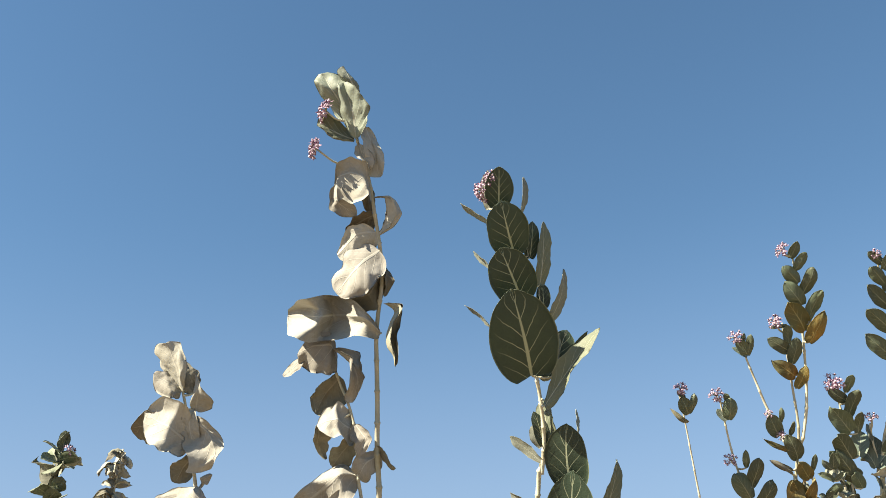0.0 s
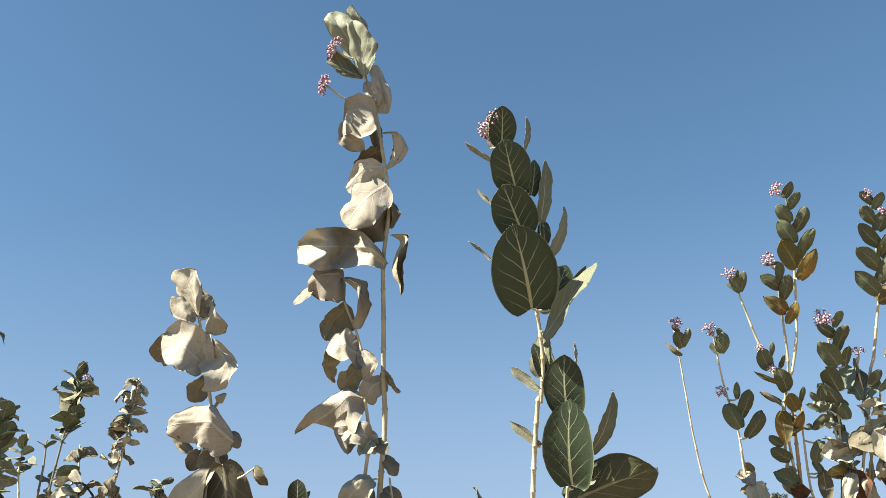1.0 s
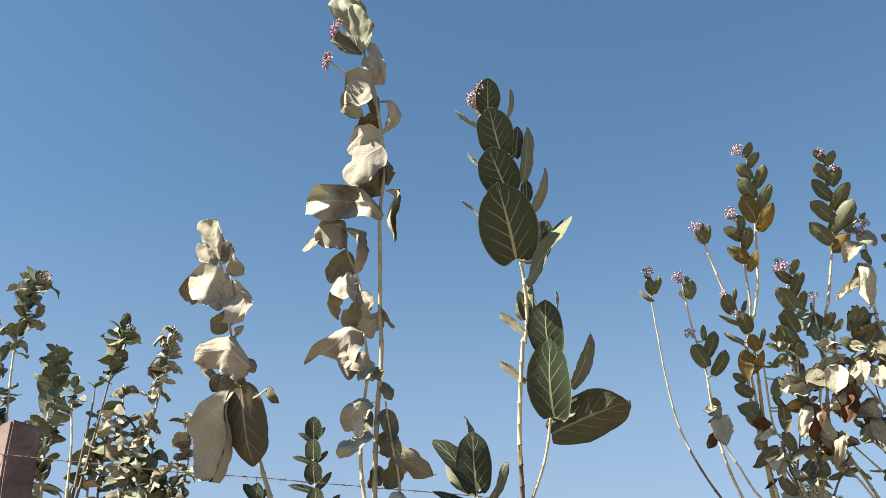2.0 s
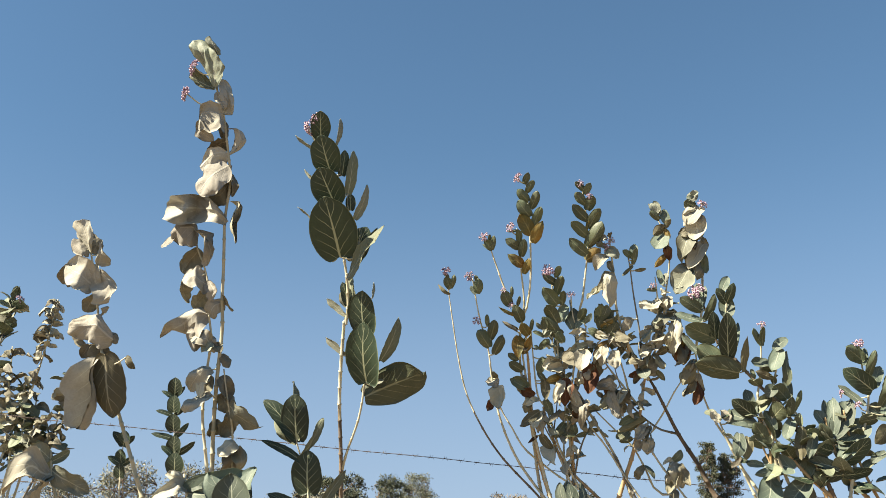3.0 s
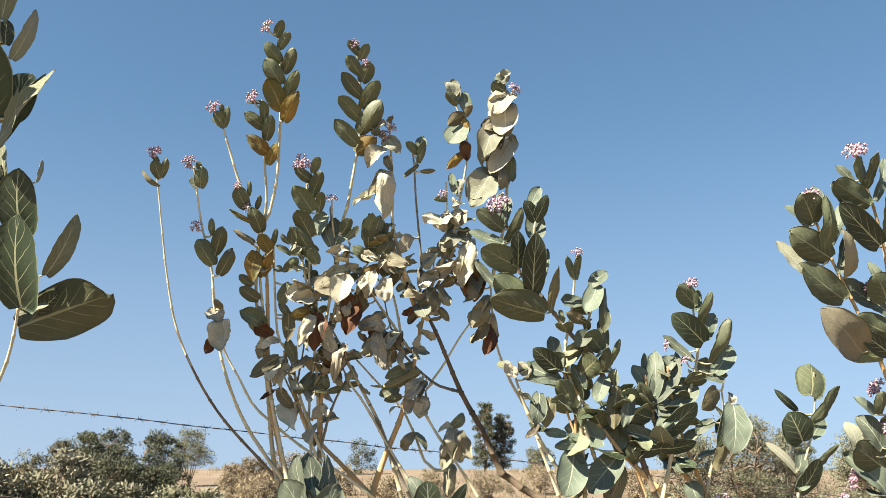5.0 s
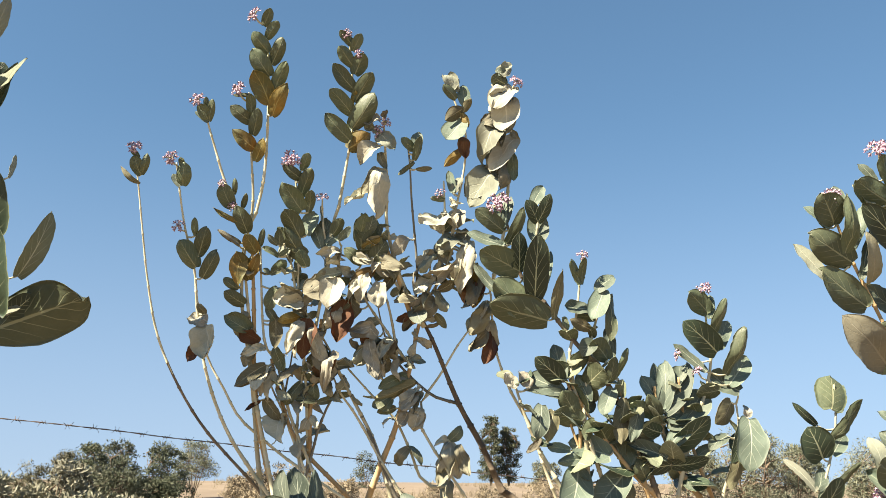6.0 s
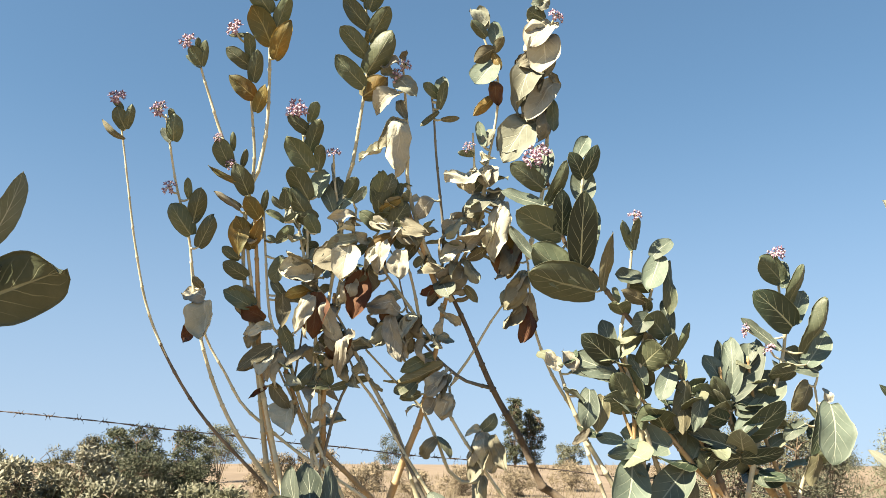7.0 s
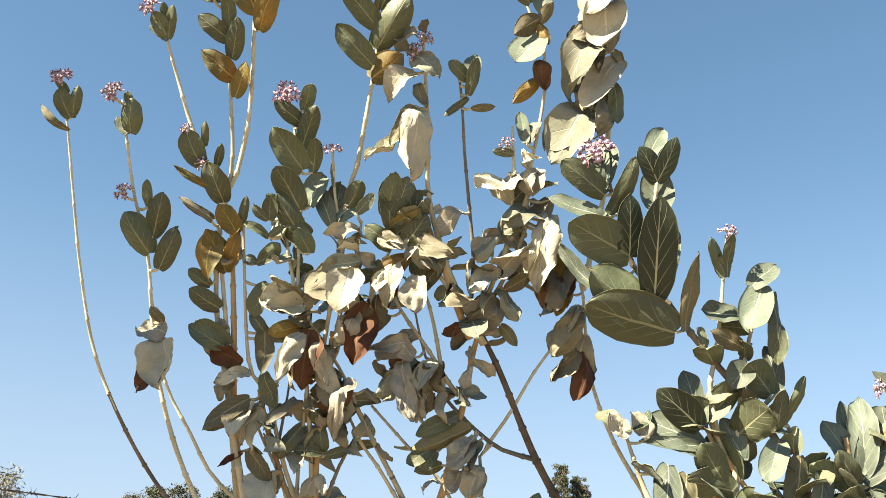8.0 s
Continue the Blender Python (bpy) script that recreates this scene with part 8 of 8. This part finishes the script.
leaf_at(plant, (1.374, 3.030, 1.731), (1.409, 3.059, 1.798), 0.034, 'sage', turn=-15, arch=0.06, roll=0.14)
leaf_at(plant, (1.312, 3.030, 1.697), (1.244, 3.011, 1.749), 0.021, 'veined', turn=-10, arch=0.06, roll=0.14)
leaf_at(plant, (1.351, 3.030, 1.666), (1.421, 2.996, 1.758), 0.035, 'green', turn=9, arch=0.06, roll=0.14)
leaf_at(plant, (1.320, 3.030, 1.617), (1.274, 3.003, 1.691), 0.086, 'veined', turn=-6, arch=0.06, roll=0.14)
leaf_at(plant, (1.347, 3.030, 1.627), (1.395, 3.053, 1.678), 0.041, 'sage', turn=-31, arch=0.06, roll=0.14)
leaf_at(plant, (1.320, 3.030, 1.540), (1.402, 3.004, 1.611), 0.022, 'green', turn=10, arch=0.06, roll=0.14)
leaf_at(plant, (1.295, 3.030, 1.541), (1.233, 3.063, 1.615), 0.027, 'drygreen', turn=18, arch=0.06, roll=0.14, crumple=0)
leaf_at(plant, (1.298, 3.030, 1.489), (1.345, 2.999, 1.573), 0.063, 'veined', turn=7, arch=0.06, roll=0.14)
leaf_at(plant, (1.299, 3.030, 1.544), (1.327, 3.053, 1.593), 0.033, 'sage', turn=-15, arch=0.06, roll=0.14)
leaf_at(plant, (1.293, 3.020, 1.498), (1.338, 3.041, 1.543), 0.037, 'sage', turn=-32, arch=0.06, roll=0.14)

plant = plant_base('cup_milkweed', (0.15, 3.09, 0), 'low milkweed top with a cup of pale grey-green leaves', 'milkweed')
st = stem(plant, [(0.062, 3.040, 1.492), (0.068, 3.040, 1.421), (0.072, 3.040, 1.366)], 0.004, 0.006, STEM, root=True)
leaf(plant, st, 0.67, -23, 75, 0.192, 0.4, 10, 0.1, 'sage')
leaf(plant, st, 0.67, 31, 74, 0.185, 0.3, 30, 0.1, 'sage')
leaf(plant, st, 0.67, -96, 58, 0.144, 0.62, 5, 0.1, 'sage')
leaf(plant, st, 0.67, 99, 64, 0.125, 0.65, 5, 0.1, 'sage')
leaf(plant, st, 0.67, -102, 75, 0.183, 0.3, -30, 0.1, 'sage')
leaf(plant, st, 0.61, -172, 75, 0.101, 0.4, 20, 0.1, 'sage')

plant = plant_base('cup_milkweed', (0.33, 3.09, 0), 'low milkweed with dark green leaves among bare canes', 'milkweed')
st = stem(plant, [(0.340, 3.040, 1.504), (0.341, 3.040, 1.433), (0.340, 3.040, 1.362)], 0.004, 0.006, STEM, root=True)
leaf(plant, st, 0.50, -168, 80, 0.087, 0.8, 5, 0.05, 'veined')
leaf(plant, st, 0.59, 104, 44, 0.133, 0.3, 20, 0.15, 'veined')
leaf(plant, st, 0.55, -65, 64, 0.112, 0.4, 30, 0.1, 'sage')
leaf(plant, st, 0.55, 110, 34, 0.062, 0.5, 20, 0.15, 'veined')

plant = plant_base('milkweed_bush', (-2.17, 3.02, 0), 'leafy milkweed bush with grey-green leaves behind a stone fence post', 'milkweed shrub')
st = stem(plant, [(-2.524, 2.965, 2.335), (-2.519, 2.965, 2.211), (-2.512, 2.965, 2.113), (-2.442, 2.965, 1.948), (-2.373, 2.965, 1.800), (-2.319, 2.965, 1.619)], 0.003, 0.008, STEM, root=True)
foliage(plant, st, .0, .6, 22, .064, .72, 30, 'green sage drygreen dry pale sage drybrown', 51)
st = stem(plant, [(-2.568, 2.965, 2.270), (-2.567, 2.965, 2.124), (-2.522, 2.965, 1.950), (-2.442, 2.965, 1.781), (-2.362, 2.965, 1.600)], 0.003, 0.008, STEM, root=True)
foliage(plant, st, .0, .9, 24, .064, .72, 30, 'green sage drygreen dry pale sage drybrown', 52)
st = stem(plant, [(-2.334, 2.965, 2.427), (-2.348, 2.965, 2.360), (-2.369, 2.965, 2.226), (-2.361, 2.965, 2.015), (-2.340, 2.965, 1.861), (-2.305, 2.965, 1.619)], 0.003, 0.008, STEM, root=True)
foliage(plant, st, .0, .45, 22, .064, .72, 30, 'green sage drygreen dry pale sage drybrown', 53)
flowers(plant, st, 0.05, (0.046, -0.001, 0.032), .03)
st = stem(plant, [(-2.418, 2.965, 2.206), (-2.408, 2.965, 2.075), (-2.395, 2.965, 1.925), (-2.375, 2.965, 1.739)], 0.003, 0.006, STEM, root=True)
foliage(plant, st, .0, 1, 15, .064, .72, 20, 'green sage drygreen dry pale sage drybrown', 54)

plant = plant_base('milkweed_bush', (-2.13, 3.03, 0), 'leafy milkweed bush with green leaves behind a wire fence', 'milkweed shrub')
st = stem(plant, [(-2.219, 2.976, 2.178), (-2.214, 2.976, 2.091), (-2.219, 2.976, 1.966), (-2.204, 2.976, 1.746), (-2.195, 2.976, 1.609)], 0.003, 0.008, STEM, root=True)
foliage(plant, st, .0, .7, 18, .064, .72, 30, 'green green sage green pale drygreen', 55)
flowers(plant, st, 0.05, (0.019, -0.016, 0.020), .022)
st = stem(plant, [(-2.133, 2.976, 2.077), (-2.139, 2.976, 2.003), (-2.124, 2.976, 1.899), (-2.118, 2.976, 1.777), (-2.114, 2.976, 1.618)], 0.003, 0.007, STEM, root=True)
foliage(plant, st, .0, .3, 5, .064, .72, 30, 'green green sage green pale drygreen', 56)
st = stem(plant, [(-1.984, 2.976, 2.265), (-1.998, 2.976, 2.189), (-2.020, 2.976, 2.083), (-2.047, 2.976, 1.917), (-2.083, 2.976, 1.722), (-2.093, 2.976, 1.618)], 0.003, 0.007, DARK, root=True)
foliage(plant, st, .0, .42, 14, .064, .72, 30, 'green green sage green pale drygreen', 57)
flowers(plant, st, 0.08, (0.034, -0.006, 0.014), .022)
st = stem(plant, [(-2.067, 2.976, 2.085), (-2.068, 2.976, 2.001), (-2.083, 2.976, 1.857), (-2.098, 2.976, 1.716)], 0.003, 0.007, DARK, root=True)
foliage(plant, st, .0, .2, 1, .064, .72, 20, 'green green sage green pale drygreen', 58)

plant = plant_base('withered_milkweed', (-2.10, 2.99, 0), 'slender milkweed wholly covered in shrivelled dry leaves', 'milkweed')
st = stem(plant, [(-1.794, 2.944, 2.237), (-1.803, 2.944, 2.174), (-1.814, 2.944, 2.082), (-1.844, 2.944, 1.928), (-1.890, 2.944, 1.801), (-1.931, 2.944, 1.656), (-1.948, 2.944, 1.597)], 0.003, 0.007, STEM, root=True)
foliage(plant, st, .0, .95, 46, .046, .62, -30, 'dry drybrown dry drybrown drybrown dry', 59)
st = stem(plant, [(-1.947, 2.944, 2.064), (-1.942, 2.944, 1.992), (-1.937, 2.944, 1.910), (-1.906, 2.944, 1.790), (-1.896, 2.944, 1.616)], 0.003, 0.006, STEM, root=True)
foliage(plant, st, .0, .9, 17, .05, .66, -20, 'dry drybrown green drybrown dry green', 60)
st = stem(plant, [(-1.702, 2.944, 1.954), (-1.711, 2.944, 1.914), (-1.713, 2.944, 1.798), (-1.750, 2.944, 1.716), (-1.787, 2.944, 1.615)], 0.003, 0.006, DARK, root=True)
foliage(plant, st, .0, .8, 20, .05, .66, -20, 'dry drybrown green drybrown drybrown green', 61)
st = stem(plant, [(-1.885, 2.944, 1.929), (-1.868, 2.944, 1.849), (-1.863, 2.944, 1.750), (-1.874, 2.944, 1.616)], 0.003, 0.006, STEM, root=True)
foliage(plant, st, .0, .9, 14, .05, .66, -10, 'dry drybrown green drygreen green green', 62)
st = stem(plant, [(-1.786, 2.944, 1.807), (-1.813, 2.944, 1.749), (-1.859, 2.944, 1.673), (-1.893, 2.944, 1.597)], 0.003, 0.006, STEM, root=True)
foliage(plant, st, .0, .9, 14, .05, .66, -10, 'dry drybrown green drygreen green green', 63)

plant = plant_base('milkweed_bush', (-1.99, 3.06, 0), 'tangled milkweed bush with half-dry leaves behind a wire fence', 'milkweed shrub')
st = stem(plant, [(-2.063, 3.008, 1.984), (-2.063, 3.008, 1.901), (-2.070, 3.008, 1.778), (-2.058, 3.008, 1.609)], 0.003, 0.006, STEM, root=True)
foliage(plant, st, .0, .9, 11, .06, .7, 10, 'green sage drygreen drybrown dry green', 64)
st = stem(plant, [(-2.018, 3.008, 2.004), (-2.026, 3.008, 1.879), (-2.033, 3.008, 1.758), (-2.024, 3.008, 1.609)], 0.003, 0.006, DARK, root=True)
foliage(plant, st, .0, .9, 11, .06, .7, 0, 'green dry drygreen drybrown dry green', 65)
st = stem(plant, [(-1.865, 3.008, 1.886), (-1.866, 3.008, 1.795), (-1.868, 3.008, 1.716), (-1.885, 3.008, 1.608)], 0.003, 0.006, STEM, root=True)
foliage(plant, st, .0, .9, 11, .06, .7, 0, 'green dry drygreen drybrown drybrown green', 66)
st = stem(plant, [(-1.769, 3.008, 1.833), (-1.783, 3.008, 1.754), (-1.808, 3.008, 1.676), (-1.823, 3.008, 1.608)], 0.003, 0.006, STEM, root=True)
foliage(plant, st, .0, .9, 10, .06, .7, 10, 'green sage drygreen drybrown dry green', 67)
st = stem(plant, [(-2.527, 3.008, 1.999), (-2.511, 3.008, 1.870), (-2.493, 3.008, 1.744), (-2.469, 3.008, 1.612)], 0.003, 0.006, STEM, root=True)
foliage(plant, st, .0, .9, 12, .06, .7, 10, 'green sage drygreen drybrown dry green', 68)
st = stem(plant, [(-2.279, 3.008, 1.991), (-2.252, 3.008, 1.864), (-2.228, 3.008, 1.740), (-2.204, 3.008, 1.610)], 0.003, 0.006, STEM, root=True)
foliage(plant, st, .0, .9, 11, .06, .7, 20, 'green green sage green drygreen dry', 69)


# The distance: scrub and trees on the sand
def clump_tree(name, x, y, height, width, leafmat, label, seed, leaves=4000, bare=0.1, size=0.09, clumps=40, slim=0.35, trunk_mat=None, category="bush", forks=5):
    """A desert tree or bush: forked trunk, limbs and twigs, and a ragged crown of many small leaves gathered in clumps."""
    rng = random.Random(seed)
    tree = new(name)
    tree.location = (x, y, ground_z(x, y) - 0.05)
    tagged(tree, label, category, group="trees and bushes on the sand")
    verts, faces = [], []

    def limb(pts, radii, sides=5):
        v2, f2 = tube(pts, radii, sides)
        faces.extend(tuple(i + len(verts) for i in f) for f in f2)
        verts.extend(v2)

    limbs = []
    for k in range(forks):
        a = 2 * math.pi * (k + rng.uniform(0, 0.6)) / forks
        reach = width * 0.5 * rng.uniform(0.2, 0.7)
        end = Vector((reach * math.cos(a), reach * math.sin(a), height * rng.uniform(0.55, 0.85)))
        mid = Vector((end.x * 0.35, end.y * 0.35, height * rng.uniform(0.2, 0.4)))
        pts = spline([Vector((0, 0, 0)), mid, end], 8)
        limb(pts, [height * 0.013 * (1 - 0.8 * i / 8) for i in range(9)])
        limbs.append(pts)
    tips = []
    for k in range(clumps):
        z = rng.uniform(bare, 0.93)
        wide = math.sin(math.pi * min(1, 0.18 + 0.82 * (1 - z)) * 0.62) if z > 0.3 else 0.75 + 0.25 * z / 0.3
        a = rng.uniform(0, 2 * math.pi)
        r = width * 0.5 * wide * rng.random() ** 0.4 * (0.75 + 0.4 * noise.noise((seed, math.cos(a) * 1.5, math.sin(a) * 1.5 + z * 2)))
        tip = Vector((r * math.cos(a), r * math.sin(a), height * z))
        pts = rng.choice(limbs)
        start = min(pts[2:], key=lambda q: (q - tip).length)
        limb([start, start.lerp(tip, 0.5) + Vector((0, 0, 0.02 * height)), tip], [height * 0.006, height * 0.004, height * 0.002], 4)
        tips.append((tip, rng.uniform(0.07, 0.16) * width))
    part("trunk", verts, faces, [trunk_mat or TREE_BARK], tree)
    n = leaves
    pick = np.random.RandomState(seed)
    centre = np.array([tuple(t[0]) for t in tips])
    radius = np.array([t[1] for t in tips])
    which = pick.randint(0, len(tips), n)
    d = pick.normal(size=(n, 3))
    d /= np.linalg.norm(d, axis=1)[:, None]
    p = centre[which] + d * (radius[which] * pick.rand(n) ** 0.5)[:, None] * np.array([1, 1, 0.8])
    p[:, 2] = np.maximum(p[:, 2], 0.04 * height)
    along = d * 0.7 + pick.normal(size=(n, 3)) * 0.6 + np.array([0, 0, 0.25])
    along /= np.linalg.norm(along, axis=1)[:, None]
    side = np.cross(along, pick.normal(size=(n, 3)))
    side /= np.linalg.norm(side, axis=1)[:, None]
    long = size * pick.uniform(0.6, 1.4, n)[:, None]
    quad = np.stack([p - along * long * 0.5, p + side * long * slim * 0.5, p + along * long * 0.5, p - side * long * slim * 0.5], 1).reshape(-1, 3)
    part("crown", quad.tolist(), [(4 * i, 4 * i + 1, 4 * i + 2, 4 * i + 3) for i in range(n)], [leafmat], tree, smooth=False)
    return tree


def dry_grass():
    pick = np.random.RandomState(5)
    verts, faces = [], []
    for k in range(2200):
        y = 22 + 55 * pick.rand() ** 1.3
        x = pick.uniform(-0.42, 0.62) * y
        if noise.noise((x * 0.12, y * 0.1, 4)) < -0.08:
            continue
        z = ground_z(x, y) - 0.02
        for m in range(pick.randint(6, 14)):
            bx, by = x + pick.normal() * 0.12, y + pick.normal() * 0.12
            h = pick.uniform(0.15, 0.5)
            lx, ly = pick.normal() * 0.12, pick.normal() * 0.12
            w = 0.012
            b = len(verts)
            verts += [(bx - w, by, z), (bx + w, by, z), (bx + lx, by + ly, z + h)]
            faces.append((b, b + 1, b + 2))
    ob = part("dry_grass", verts, faces, [SCRUB], None, smooth=False)
    tagged(ob, "tufts of dry brown grass on the sand", "grass", kind="stuff")


DARK_BUSH = "dense dark green desert bush on the sand"
SCRUB_LABEL = "low brown dry thorn scrub on the sand"
FIELD = "leafy grey-green shrub behind the wire fence"
for k, (x, y, h, w) in enumerate(((-8.3, 34, 2.75, 2.4), (-7.3, 33.5, 2.9, 2.4), (-6.1, 35, 2.8, 2.4), (-7.0, 32, 1.9, 3.0), (-5.6, 33, 1.7, 2.0))):
    clump_tree("desert_bush", x, y, h, w, TREE_LEAF, DARK_BUSH, 60 + k, 9000, bare=0.03, clumps=80, size=0.1)
for k, (x, y, h, w) in enumerate(((-9.3, 34, 2.5, 2.2), (-10.4, 34, 2.1, 2.2))):
    clump_tree("desert_bush", x, y, h, w, SCRUB_GREEN, "brownish green thorn bush beside a darker one", 70 + k, 6000, bare=0.03, clumps=60)
clump_tree("desert_tree", -6.6, 46, 2.9, 2.9, GREY_LEAF, "small grey-green desert tree with bare lower trunk", 4, 7000, bare=0.38, clumps=60, category="tree")
for k, (x, y, h, w) in enumerate(((-3.5, 36, 1.5, 1.6), (-2.7, 35, 1.8, 1.7), (-1.9, 36, 2.05, 1.6), (-1.1, 36, 1.95, 1.8), (-2.2, 33, 1.3, 2.2), (-4.3, 44, 1.2, 1.9), (0.2, 35, 1.2, 1.9), (0.8, 40, 1.3, 1.7), (2.4, 36, 1.0, 2.2), (4.4, 38, 1.2, 2.2), (6.6, 37, 1.1, 2.4), (9.5, 40, 1.3, 2.6), (12.5, 36, 1.4, 2.6), (17.5, 36, 1.6, 3.0))):
    clump_tree("thorn_scrub", x, y, h, w, SCRUB, SCRUB_LABEL, 20 + k, 3600, bare=0.02, clumps=60, slim=0.16, size=0.14, forks=11)
clump_tree("desert_bush", 2.3, 60, 2.4, 2.6, TREE_LEAF, "small dark green bush far off on the sand", 5, 4500, bare=0.03)
clump_tree("desert_tree", 13.3, 75, 6.1, 2.8, TREE_LEAF, "tall narrow dark green desert tree", 6, 10000, size=0.16, clumps=100, category="tree")
clump_tree("desert_tree", 15.0, 76, 5.2, 2.8, TREE_LEAF, "tall narrow dark green desert tree beside a taller one", 7, 9000, size=0.16, clumps=90, category="tree")
clump_tree("desert_bush", 17.6, 74, 2.3, 3.4, GREY_LEAF, "grey-green bush far off on the sand", 8, 4500, size=0.16, bare=0.03)
clump_tree("desert_bush", 36.0, 66, 3.4, 4.5, TREE_LEAF, "dark green bush far off on the sand", 9, 6000, size=0.16, bare=0.03)
for k, (x, y, h, w) in enumerate(((7.9, 19.5, 2.5, 2.4), (9.2, 19.5, 2.85, 2.6), (10.6, 20.5, 2.6, 2.6), (12.0, 19.2, 2.6, 2.6), (13.5, 21, 2.7, 3.0))):
    clump_tree("acacia_tree", x, y, h, w, GREY_LEAF, "feathery thin-leaved acacia with open crown", 80 + k, 13000, bare=0.12, size=0.080, slim=0.2, clumps=110, category="tree", forks=10)
for k, (x, y, h, w) in enumerate(((-8.0, 20, 2.75, 2.6), (-9.6, 20, 2.85, 2.6), (-11.4, 20.5, 2.5, 3.0), (-14.5, 21, 2.4, 3.6))):
    clump_tree("acacia_tree", x, y, h, w, FIELD_LEAF, "spreading light green acacia behind the fence", 90 + k, 8000, bare=0.12, size=0.085, slim=0.25, clumps=100, category="tree", forks=8)
for k in range(15):
    x = -1.7 - 0.5 * k
    h = (1.30 + 0.05 * k if k < 4 else 1.75 + 0.2 * math.sin(2.1 * k)) * (1.0 if k < 9 else 0.98)
    clump_tree("field_shrub", x, 14.3 + 0.5 * math.sin(1.7 * k) + 0.08 * k, h, 1.25, FIELD_LEAF, FIELD, 40 + k, 6500, bare=0.12, clumps=110, size=0.08, slim=0.34, forks=9)
dry_grass()
